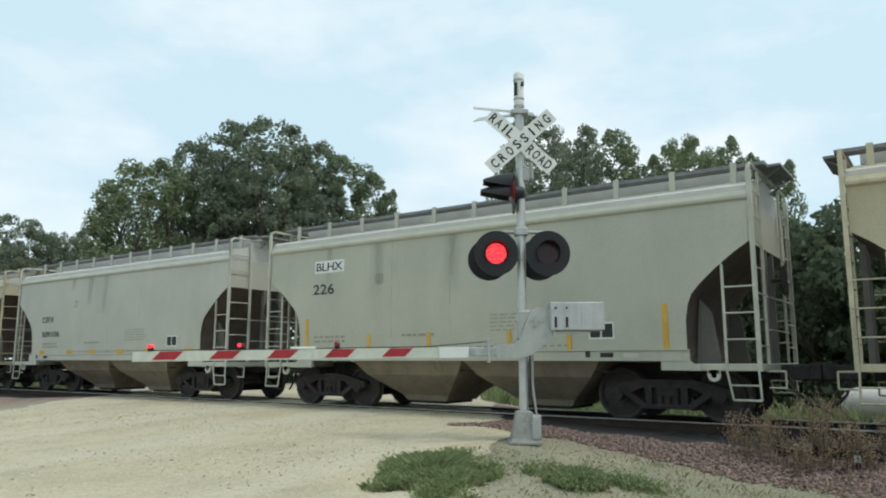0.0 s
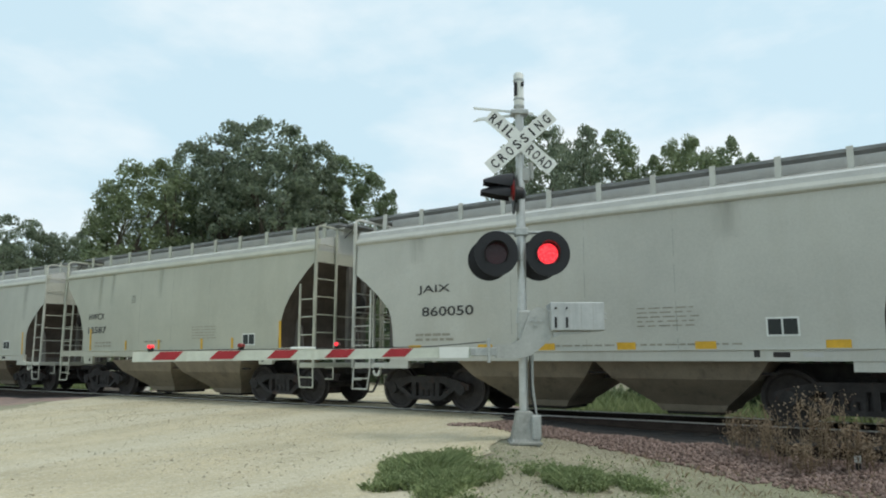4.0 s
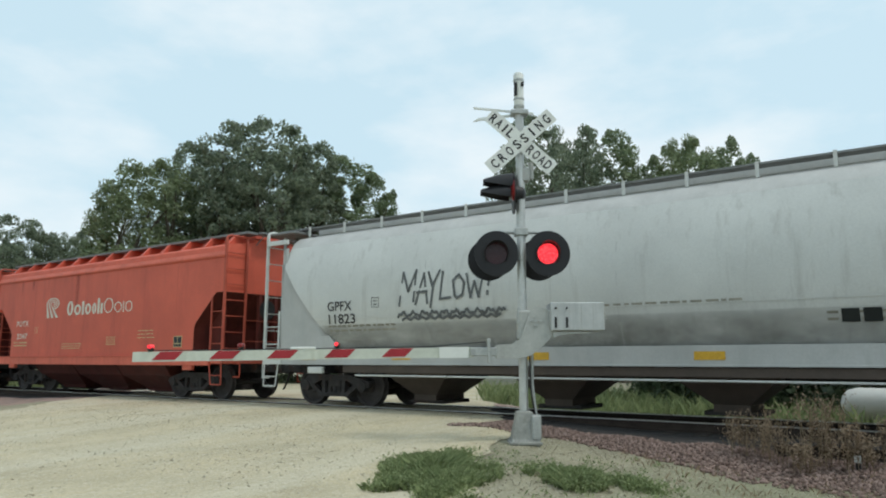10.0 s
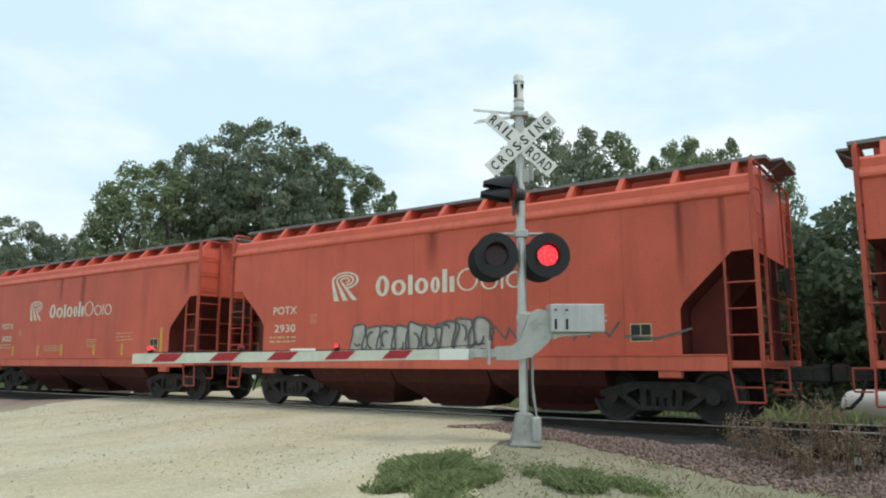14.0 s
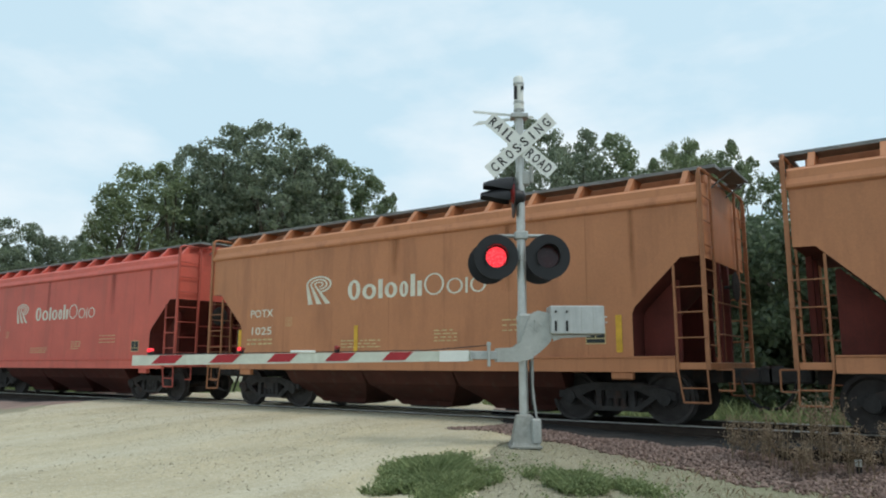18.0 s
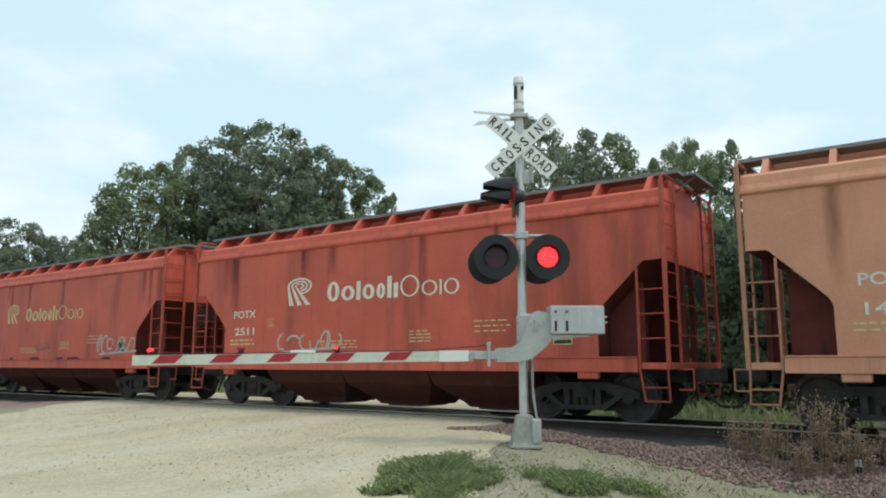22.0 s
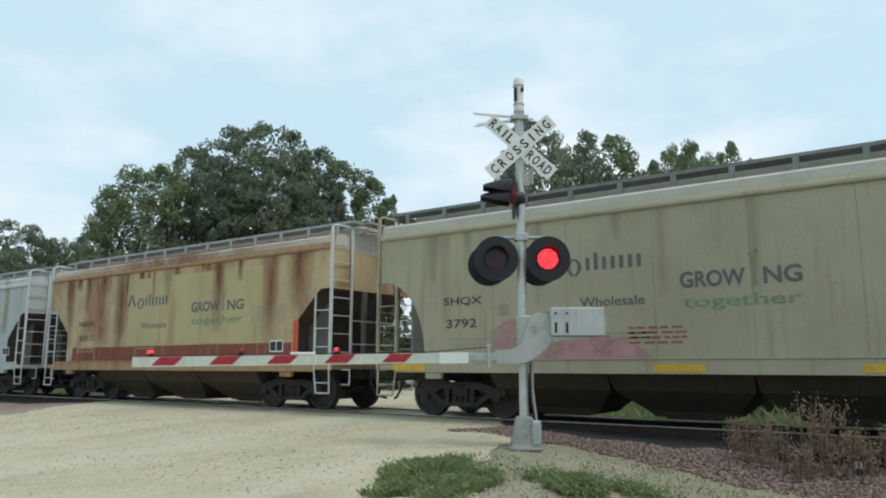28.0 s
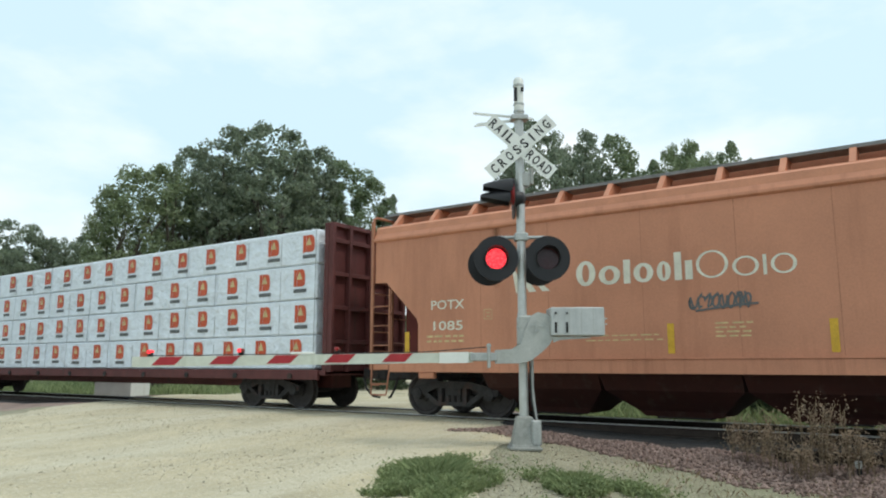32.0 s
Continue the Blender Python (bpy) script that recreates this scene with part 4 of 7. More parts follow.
def add_truck(car, x):
    tk = part("truck", TRUCK["bolster"], M["iron"], car, "dark four-wheel truck")
    tk.matrix_basis = pose(x, 0, 0)
    for s in (-1, 1):
        fr = part("side_frame", TRUCK["frame"], M["iron"], tk)
        fr.matrix_basis = pose(0, s * 1.0, 0)
        for dx in (-0.89, 0.89):
            b = part("bearing", TRUCK["bearing"], M["iron"], tk)
            b.matrix_basis = pose(dx, s * 1.02, 0.457)
    for sx in (-0.40, 0.40):
        b = part("brake_beam", TRUCK["beam"], M["iron"], tk)
        b.matrix_basis = pose(sx, 0, 0, 0, 0, 0 if sx > 0 else 180)
    for dx in (-0.89, 0.89):
        w = part("wheelset", TRUCK["wheels"], M["wheel"], tk, "steel wheels on an axle")
        w.matrix_basis = pose(dx, 0, 0.457)
        WHEELSETS.setdefault(car.name, []).append((w, dx))


KITS = {}


def hopper_kit(kind, L, top, eave, ridge, walk_z, sill, bays, arc, thin=False):
    """Meshes of one kind of covered hopper: (name, mesh, role, label)."""
    key = (kind, L, arc, thin)
    if key in KITS:
        return KITS[key]
    kit = []

    def put(name, g, role, label="", smooth=False):
        kit.append((name, g.mesh(name, smooth), role, label))
    body, roof, sheet_ = body_geo(L, kind, top, eave, ridge, arc)
    edge = end_edge(kind, arc)
    b0, open_top, foot = edge[0][0], edge[0][1], edge[-1][0]
    put("body", body, "paint", "", True)
    put("roof", roof, "roof", "dusty roof", True)
    put("slope_sheet", sheet_, "sheet", "dirty underside of the hopper ends, coloured dark for their shade")
    arched = kind == "round" and arc
    lo, hi = (1.17, 1.345) if arched else sill
    ye = side_y(eave, kind)
    yp = 1.42 if kind == "barrel" else 1.545
    for s in (-1, 1):
        if kind != "barrel":
            # two-step eave band under the roof
            put("top_chord", Geo().prism([(s * (ye - 0.06), eave - 0.03), (s * (ye + 0.02), eave - 0.03), (s * (ye + 0.055), eave + 0.0), (s * (ye + 0.055), eave + 0.045), (s * (ye + 0.03), eave + 0.05), (s * (ye - 0.09), top + 0.035), (s * (ye - 0.16), top + 0.03)], 0.04, L - 0.04, "x"), "trim")
            a = 0.0 if arched else 1.09 if kind == "round" else 0.53
            put("side_sill", Geo().prism([(s * 1.47, lo), (s * 1.575, lo), (s * 1.575, hi - 0.03), (s * 1.60, hi - 0.02), (s * 1.60, hi), (s * 1.47, hi)], a, L - a, "x"), "trim")
        else:
            put("side_sill", Geo().prism([(s * 1.34, lo), (s * 1.43, lo), (s * 1.43, lo + 0.03), (s * 1.405, lo + 0.035), (s * 1.405, hi + 0.02), (s * 1.34, hi + 0.02)], 2.53, L - 2.53, "x"), "panel")
        # walkway along the roof
        a, b = (0.62, 0.92) if kind != "flat" else (0.55, 0.98)
        thick = 0.035 if kind == "barrel" else 0.06
        put("running_board", Geo().prism([(s * a, walk_z - thick), (s * b, walk_z - thick), (s * b, walk_z), (s * a, walk_z)], 0.06 - 0.2, L + 0.14, "x"), "boards", "dark steel roof walkway")
        n = int(L / (1.28 if kind == "barrel" else 1.05))
        for i in range(n + 1):
            x = 0.30 + b0 + (L - 0.6 - 2 * b0) * i / n
            z0 = top + 0.02
            if kind == "flat" and not thin:
                put("board_bracket", Geo().prism([(s * 1.30, z0), (s * b, walk_z - 0.05), (s * a, walk_z - 0.05), (s * 0.8, z0 + 0.1)], x - 0.05, x + 0.05, "x"), "paint")
            elif kind == "barrel":
                put("board_bracket", Geo().box(x - 0.03, x + 0.03, s * b - 0.015, s * b + 0.015, top - 0.10, walk_z + 0.02), "trim")
            else:
                put("board_bracket", Geo().box(x - 0.05, x + 0.05, s * b - 0.02, s * b + 0.02, top + 0.05, walk_z - 0.05 if thin else walk_z + 0.03), "boards" if thin else "trim")
    # hatch trough on the roof
    put("hatch_trough", Geo().box(b0 + 0.12, L - b0 - 0.12, -0.46, 0.46, ridge - 0.04, walk_z + 0.04, 0.03), "roof" if kind != "flat" or thin else "paint")
    for i in range(int(L / 2.2) - (1 if kind == "barrel" else 0)):
        x = 0.9 + 2.2 * i
        put("hatch_cover", Geo().box(x, x + 1.6, -0.40, 0.40, walk_z + 0.03, walk_z + 0.07, 0.02), "roof")
    for e, d in ((0.0, -1), (L, 1)):
        def at(u):
            """u metres in from the end post."""
            return e - d * u

        def span(u0, u1):
            return min(at(u0), at(u1)), max(at(u0), at(u1))
        # crosswalk at the roof's end
        put("end_crosswalk", Geo().box(*span(-0.34, 0.02), -0.62, 0.62, walk_z - 0.05, walk_z, 0.008).pipe([(at(-0.3), -0.5, walk_z - 0.05), (at(0.08), -0.5, walk_z - 0.32)], 0.018, 5).pipe([(at(-0.3), 0.5, walk_z - 0.05), (at(0.08), 0.5, walk_z - 0.32)], 0.018, 5), "boards", "steel crosswalk at the roof's end")
        cage_top = {"round": 4.24, "flat": 4.34, "barrel": 4.27}[kind]
        in_z = 2.86 if arched else {"round": 2.60, "flat": 2.70, "barrel": 2.24}[kind]
        base = {"round": 0.88, "flat": 0.96, "barrel": 0.96}[kind]
        for s in (-1, 1):
            y = s * yp
            # side ladder: tall outer stile, short inner stile, rungs, stirrup
            g = Geo().box(*span(-0.035, 0.035), y - 0.02, y + 0.03, base, cage_top - 0.10)
            g.box(*span(0.475, 0.515), y - 0.015, y + 0.02, base, in_z)
            z = in_z - 0.38
            while z > base + 0.15:
                g.tube((at(0.0), y + s * 0.025, z), (at(0.50), y + s * 0.025, z), 0.014, 5)
                z -= 0.42
            put("corner_ladder", g, "ladder", "", False)
            st = Geo().pipe([(at(0.50), y, base), (at(0.42), y, 0.43), (at(0.0), y, 0.43), (at(0.02), y, base)], 0.019, 5)
            st.tube((at(0.46), y, 0.66), (at(0.0), y, 0.66), 0.015, 5)
            put("stirrup_step", st, "ladder")
        # cage across the end: curved shoulders, top rail, ladder stiles, rungs
        g = Geo()
        for s in (-1, 1):
            g.pipe([(at(0), s * yp, cage_top - 0.12), (at(0), s * (yp - 0.03), cage_top - 0.04), (at(0), s * (yp - 0.14), cage_top)], 0.03, 6)
        g.tube((at(0), -yp + 0.14, cage_top), (at(0), yp - 0.14, cage_top), 0.028, 6)
        put("end_top_rail", g, "ladder")
        for s in (-1, 1):
            g = Geo().box(*span(-0.02, 0.02), s * 0.85 - 0.03, s * 0.85 + 0.03, base, cage_top)
            z = base + 0.40
            while z < cage_top - 0.15:
                g.tube((at(0.0), s * yp, z), (at(0.0), s * 0.85, z), 0.014, 5)
                z += 0.42
            put("end_ladder", g, "ladder")
        g = Geo()
        for z in (1.55, 2.10):
            g.tube((at(-0.03), -0.85, z), (at(-0.03), 0.85, z), 0.016, 5)
        g.pipe([(at(-0.03), -1.2, base), (at(-0.30), -1.2, base), (at(-0.30), -1.2, 0.62), (at(-0.05), -1.2, 0.62)], 0.017, 5)
        put("end_handrail", g, "ladder")
        # open framing below the slope sheet
        if kind != "barrel":
            u1 = 0.50 if arched else 1.05 if kind == "round" else 0.53
            put("end_platform", Geo().box(*span(-0.04, u1), -1.53, 1.53, base, base + 0.115, 0.012), "trim")
            for gy in (-1.02, 1.02):
                z1 = 2.2 if kind == "round" else 2.1
                if kind == "flat":
                    low = [(at(u - 0.03), z - 0.04) for u, z in reversed(edge) if u > 0.6 and z > base + 0.2]
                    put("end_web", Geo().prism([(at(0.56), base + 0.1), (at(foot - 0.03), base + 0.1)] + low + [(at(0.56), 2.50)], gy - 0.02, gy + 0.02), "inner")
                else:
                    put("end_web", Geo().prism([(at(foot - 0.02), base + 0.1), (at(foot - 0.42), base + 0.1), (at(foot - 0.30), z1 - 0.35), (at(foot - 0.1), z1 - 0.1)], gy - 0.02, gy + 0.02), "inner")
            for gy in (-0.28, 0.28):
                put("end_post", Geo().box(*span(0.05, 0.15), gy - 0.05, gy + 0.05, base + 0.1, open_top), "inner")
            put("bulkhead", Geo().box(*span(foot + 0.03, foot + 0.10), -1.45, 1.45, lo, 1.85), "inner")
            if arched:
                put("sill_knee", Geo().prism([(at(1.40), 0.95), (at(1.86), 0.95), (at(1.86), lo), (at(1.34), lo)], -1.56, -1.47), "trim")
                put("knee_hole", Geo().tube((at(1.72), -1.565, 1.06), (at(1.72), -1.54, 1.06), 0.045, 12), "iron", "dark hole in the knee")
            elif kind == "round":
                lug = Geo()
                for s in (-1, 1):
                    lug.lathe([(0.045, -0.025), (0.105, -0.025), (0.105, 0.025), (0.045, 0.025), (0.045, -0.025)], (at(0.70), s * 1.54, 0.815), "y", 14)
                    lug.prism([(at(0.58), 0.90), (at(0.82), 0.90), (at(0.78), 0.84), (at(0.62), 0.84)], s * 1.54 - 0.025, s * 1.54 + 0.025)
                put("towing_lug", lug, "trim", "ring-shaped towing lug")
                put("sill_knee", Geo().prism([(at(0.90), base + 0.005), (at(1.55), base + 0.005), (at(1.55), lo), (at(1.09), lo), (at(1.02), base + 0.115), (at(0.90), base + 0.115)], -1.56, -1.47), "trim")
            else:
                put("jacking_pad", Geo().box(*span(foot + 0.02, foot + 0.42), -1.54, -1.42, lo - 0.13, lo + 0.01, 0.02), "trim")
        else:
            for s in (-1, 1):
                panel = [(at(0.53), lo), (at(0.55), 2.4), (at(0.61), 3.78), (at(0.70), 3.80), (at(0.70), 3.27), (at(2.52), 1.24), (at(2.52), lo)]
                put("end_sheet", Geo().prism(panel, s * 1.345, s * 1.40), "panel")
                put("panel_flange", Geo().box(*span(0.52, 0.55), min(s * 1.18, s * 1.40), max(s * 1.18, s * 1.40), lo, 3.4), "panel")
                put("top_bar", Geo().box(*span(0.0, 0.72), s * yp - 0.03, s * yp + 0.03, 3.90, 4.01), "trim")
                put("jacking_pad", Geo().box(*span(1.55, 2.02), min(s * 1.36, s * 1.47), max(s * 1.36, s * 1.47), 0.75, 0.90, 0.02), "trim", "pale jacking pad")
            put("end_platform", Geo().box(*span(-0.02, 0.62), -1.45, 1.45, 0.95, 1.075, 0.012), "trim")
            put("roof_platform", Geo().box(*span(-0.05, 0.80), -1.25, 1.25, 4.20, 4.25, 0.01), "boards", "steel platform at the roof's end")
            for gy in (-0.55, 0.55):
                put("end_post", Geo().box(*span(0.10, 0.20), gy - 0.05, gy + 0.05, 1.05, 4.2), "inner")
            put("air_reservoir", Geo().lathe([(0.02, -0.42), (0.19, -0.36), (0.19, 0.36), (0.02, 0.42)], (at(0.55), -0.2, 1.72), "y", 14), "inner", "", True)
        put("coupler", coupler_geo_at(e, d), "iron", "coupler with a hanging air hose")
    if kind == "round" and not arc:
        # holes and plates on the sill
        for x, w, h, role in ((1.55, 0.10, 0.13, "iron"), (2.05, 0.24, 0.08, "iron"), (L - 2.9, 0.09, 0.13, "iron"), (L - 2.62, 0.24, 0.08, "iron"), (L - 2.2, 0.27, 0.07, "roof")):
            put("sill_plate", Geo().prism([(x, 1.10), (x + 0.03, 1.10 - 0.0), (x + w, 1.10), (x + w, 1.10 + h), (x, 1.10 + h)], -1.579, -1.572), role)
    # discharge bays between the trucks
    n = bays
    x0, x1 = 2.7, L - 2.7
    wbay = (x1 - x0) / n
    for i in range(n):
        cx = x0 + wbay * (i + 0.5)
        g = Geo()
        if kind == "flat":
            steps = ((wbay * 0.5, 1.42, 1.0), (wbay * 0.485, 1.14, 0.62), (wbay * 0.31, 0.62, 0.25), (wbay * 0.27, 0.55, 0.15))
        elif kind == "round":
            steps = ((wbay * 0.5, 1.42, 1.06), (wbay * 0.41, 1.22, 0.74), (wbay * 0.21, 0.66, 0.29), (wbay * 0.18, 0.6, 0.17))
        else:
            steps = ((1.05, 1.0, 0.95), (0.72, 0.85, 0.64), (0.30, 0.55, 0.30), (0.30, 0.55, 0.17))
        g.loft([[(cx + sx * a, sy * b, z) for sx, sy in ((-1, -1), (1, -1), (1, 1), (-1, 1))] for a, b, z in steps])
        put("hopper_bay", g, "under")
        put("discharge_gate", Geo().box(cx - 0.48, cx + 0.48, -0.52, 0.52, 0.11, 0.19, 0.02), "iron")
    if kind == "barrel":
        for s in (-1, 1):
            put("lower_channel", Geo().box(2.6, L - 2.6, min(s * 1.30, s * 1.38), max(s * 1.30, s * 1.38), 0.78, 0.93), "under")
            put("pipe_rail", Geo().tube((3.0, s * 1.40, 0.72), (L - 3.0, s * 1.40, 0.72), 0.02, 6), "trim")
    put("centre_sill", Geo().box(0.1, L - 0.1, -0.3, 0.3, 0.72, 1.0), "iron")
    if kind != "flat":
        put("brake_pipe", Geo().pipe([(2.6, -1.2, 0.84), (L - 2.6, -1.2, 0.84)], 0.025, 6), "iron")
    put("brake_tank", Geo().lathe([(0.02, -0.35), (0.16, -0.32), (0.16, 0.32), (0.02, 0.35)], (0.85, -0.35, lo + 0.42), "x", 12), "iron")
    put("brake_wheel", Geo().lathe([(0.24, -0.015), (0.27, 0.0), (0.24, 0.015)], (L + 0.20, -0.25, 2.4), "x", 18).tube((L, -0.25, 2.4), (L + 0.20, -0.25, 2.4), 0.03), "iron")
    KITS[key] = kit
    return kit


def coupler_geo(d):
    g = Geo().box(0.0 * d, 0.50 * d, -0.16, 0.16, 0.72, 0.98, 0.03)
    g.box(0.45 * d, 0.72 * d, -0.14, 0.17, 0.70, 1.02, 0.05)
    hose = [(0.20 * d, -0.35, 0.78), (0.30 * d, -0.36, 0.50), (0.46 * d, -0.3, 0.33), (0.60 * d, -0.2, 0.30)]
    g.pipe(hose, 0.028, 6)
    return g


def coupler_geo_at(e, d):
    g = coupler_geo(d)
    g.v = [(x + e, y, z) for x, y, z in g.v]
    return g


CARS = []


def make_car(name, kit, paints, rear, label, L, truck_in, group, off):
    car = tagged(new(name), label, "freight car", group)
    OFF[car.name] = off
    for nm, me, role, lab in kit:
        part(nm, me, paints[role], car, lab)
    for x in (truck_in, L - truck_in):
        add_truck(car, x)
    CARS.append((car, rear, L))
    return car


# ---- things painted on the near side


UNIT = 0.9593   # markings are set out on a car of 1.04 times the length
OFF = {}


def lay(car, x):
    """Place along the car of a marking."""
    return UNIT * x + OFF[car.name]


def on_side(car, name, pts, fs, x, z, kind, material, label="", proud=0.006):
    g = Geo().add([(lay(car, x + p[0]), -side_y(z + p[1], kind) - proud, z + p[1]) for p in pts], fs)
    me = bpy.data.meshes.new(name)
    me.from_pydata(g.v, [], g.f)
    me.materials.append(material)
    ob = new(name, me)
    ob.parent = car
    if label:
        ob["label"] = label
    return ob


def words(car, text, x, z, h, kind, material, width=None, bold=0.012, proud=0.006, name="lettering"):
    pts, fs = text_geo(text, h, width, bold)
    return on_side(car, name, pts, fs, x, z, kind, material, "stencilled marking", proud)


def quad(car, x0, x1, z0, z1, kind, material, name="marking", proud=0.0095, label=""):
    n = 4
    pts, fs = [], []
    for k in range(n + 1):
        zz = (z1 - z0) * k / n
        pts += [(0, zz), (x1 - x0, zz)]
    for k in range(n):
        fs.append((2 * k, 2 * k + 1, 2 * k + 3, 2 * k + 2))
    return on_side(car, name, pts, fs, x0, z0, kind, material, label, proud)


def bars(car, x0, x1, z, rows, kind, material, h=0.05, gap=0.10, seed=0):
    """Small print too fine to read, as rows of short bars."""
    rng = random.Random(seed)
    pts, fs = [], []
    for r in range(rows):
        x = 0.0
        while x < x1 - x0 - 0.08:
            w = rng.uniform(0.08, 0.22)
            w = min(w, x1 - x0 - x)
            zz = -r * gap
            n = len(pts)
            pts += [(x, zz), (x + w, zz), (x + w, zz + h), (x, zz + h)]
            fs.append((n, n + 1, n + 2, n + 3))
            x += w + rng.uniform(0.03, 0.07)
    return tagged(on_side(car, "small_print", pts, fs, x0, z, kind, material, "rows of fine print", 0.0068), kind="stuff")


def frame_mark(car, x, z, kind, material, s=0.14, t=0.012):
    pts, fs = [], []
    for a, b, c, d in ((0, s, 0, t), (0, s, s - t, s), (0, t, 0, s), (s - t, s, 0, s), (s * 0.3, s * 0.7, s * 0.25, s * 0.35), (s * 0.3, s * 0.7, s * 0.6, s * 0.7)):
        n = len(pts)
        pts += [(a, c), (b, c), (b, d), (a, d)]
        fs.append((n, n + 1, n + 2, n + 3))
    return on_side(car, "inspection_mark", pts, fs, x, z, kind, material)


def strokes(car, paths, w, kind, material, name, label, proud=0.009):
    """Sprayed lines: each path is a chain of (x, z); each stretch lies a hair over the one before."""
    g = Geo()
    lift = proud
    for path in paths:
        for (xa, za), (xb, zb) in zip(path, path[1:]):
            d = math.hypot(xb - xa, zb - za) or 1
            ox, oz = -(zb - za) / d * w / 2, (xb - xa) / d * w / 2
            ex, ez = (xb - xa) / d * w * 0.3, (zb - za) / d * w * 0.3
            ring = [(xa - ex + ox, za - ez + oz), (xb + ex + ox, zb + ez + oz), (xb + ex - ox, zb + ez - oz), (xa - ex - ox, za - ez - oz)]
            g.add([(lay(car, x), -side_y(z, kind) - lift, z) for x, z in ring], [(0, 1, 2, 3)])
            lift += 0.0001
    me = bpy.data.meshes.new(name)
    me.from_pydata(g.v, [], g.f)
    me.materials.append(material)
    ob = new(name, me)
    ob.parent = car
    ob["label"] = label
    return tagged(ob, kind="stuff")


def blob_outline(cx, cz, rx, rz, seed, n=22):
    rng = random.Random(seed)
    ph = [rng.uniform(0, 6.28) for _ in range(3)]
    out = []
    for i in range(n):
        a = 2 * math.pi * i / n
        r = 1 + 0.10 * math.sin(3 * a + ph[0]) + 0.08 * math.sin(5 * a + ph[1])
        c, s = math.cos(a), math.sin(a)
        out.append((cx + rx * r * math.copysign(abs(c) ** 0.6, c), cz + rz * r * math.copysign(abs(s) ** 0.6, s)))
    return out


def swoosh(car, x, z, w, h, kind, material):
    """Emblem of three stripes that rise, bend over and curl back."""
    pts, fs = [], []
    cx, cz = 0.56 * w, 0.70 * h
    for k, (rx, rz, t) in enumerate(((0.44, 0.30, 0.055), (0.30, 0.20, 0.048), (0.165, 0.105, 0.042))):
        rx, rz, t, m, n0 = rx * w, rz * h, t * w, 22, len(pts)
        for i in range(m + 1):
            a = math.radians(185 - 265 * i / m)
            for r in (0, 1):
                pts.append((cx + (rx - t * 1.25 * r) * math.cos(a), cz + (rz - t * 0.72 * r) * math.sin(a)))
        for i in range(m):
            fs.append((n0 + 2 * i, n0 + 2 * i + 1, n0 + 2 * i + 3, n0 + 2 * i + 2))
        n0, foot = len(pts), (0.20, 0.50, 0.80)[k] * w
        pts += [(cx - rx, cz - 0.01), (cx - rx + t * 1.25, cz - 0.01), (foot + 0.17 * w, 0), (foot, 0)]
        fs.append((n0, n0 + 1, n0 + 2, n0 + 3))
    return on_side(car, "emblem", pts, fs, x, z, kind, material, "emblem of three curling stripes")


def glyph(pts, fs, x, shape, h, stem):
    """One plain shape of a wordmark: an upright bar, a ring or a block. Returns its width."""
    kind, w, z0, z1 = shape
    w, z0, z1 = w * h, z0 * h, z1 * h
    n0 = len(pts)
    if kind == "bar":
        pts.extend([(x, z0), (x + stem, z0), (x + stem, z1), (x, z1)])
        fs.append((n0, n0 + 1, n0 + 2, n0 + 3))
        return stem
    if kind == "block":
        c = 0.16 * w
        pts.extend([(x, z0), (x + w - c, z0), (x + w, z0 + c), (x + w, z1), (x + c, z1), (x, z1 - c)])
        fs.append((n0, n0 + 1, n0 + 2, n0 + 3, n0 + 4, n0 + 5))
        return w
    if kind == "tri":
        pts.extend([(x, z0), (x + stem * 1.3, z0), (x + w / 2, z1 - stem * 1.6), (x + w - stem * 1.3, z0), (x + w, z0), (x + w / 2 + stem * 0.5, z1), (x + w / 2 - stem * 0.5, z1)])
        fs.extend([(n0, n0 + 1, n0 + 2, n0 + 6), (n0 + 2, n0 + 3, n0 + 4, n0 + 5), (n0 + 2, n0 + 5, n0 + 6)])
        return w
    m = 20
    cx, cz, rx, rz = x + w / 2, (z0 + z1) / 2, w / 2, (z1 - z0) / 2
    for i in range(m + 1):
        a = 2 * math.pi * i / m
        pts.append((cx + rx * math.cos(a), cz + rz * math.sin(a)))
        pts.append((cx + (rx - stem) * math.cos(a), cz + (rz - stem * 0.8) * math.sin(a)))
    for i in range(m):
        fs.append((n0 + 2 * i, n0 + 2 * i + 1, n0 + 2 * i + 3, n0 + 2 * i + 2))
    return w


def wordmark(car, shapes, x, z, h, width, stems, kind, material, gap=0.13, slant=0.0):
    """A brand's wordmark as plain shapes in its colour, one part each."""
    made, cur = [], 0.0
    for sh, st in zip(shapes, stems):
        pts, fs = [], []
        cur += glyph(pts, fs, cur, sh, h, st * h) + gap * h
        made.append((pts, fs))
    k = width / (cur - gap * h)
    for pts, fs in made:
        on_side(car, "wordmark_shape", [(p[0] * k + slant * p[1], p[1]) for p in pts], fs, x, z, kind, material, "plain shape of a faded wordmark")


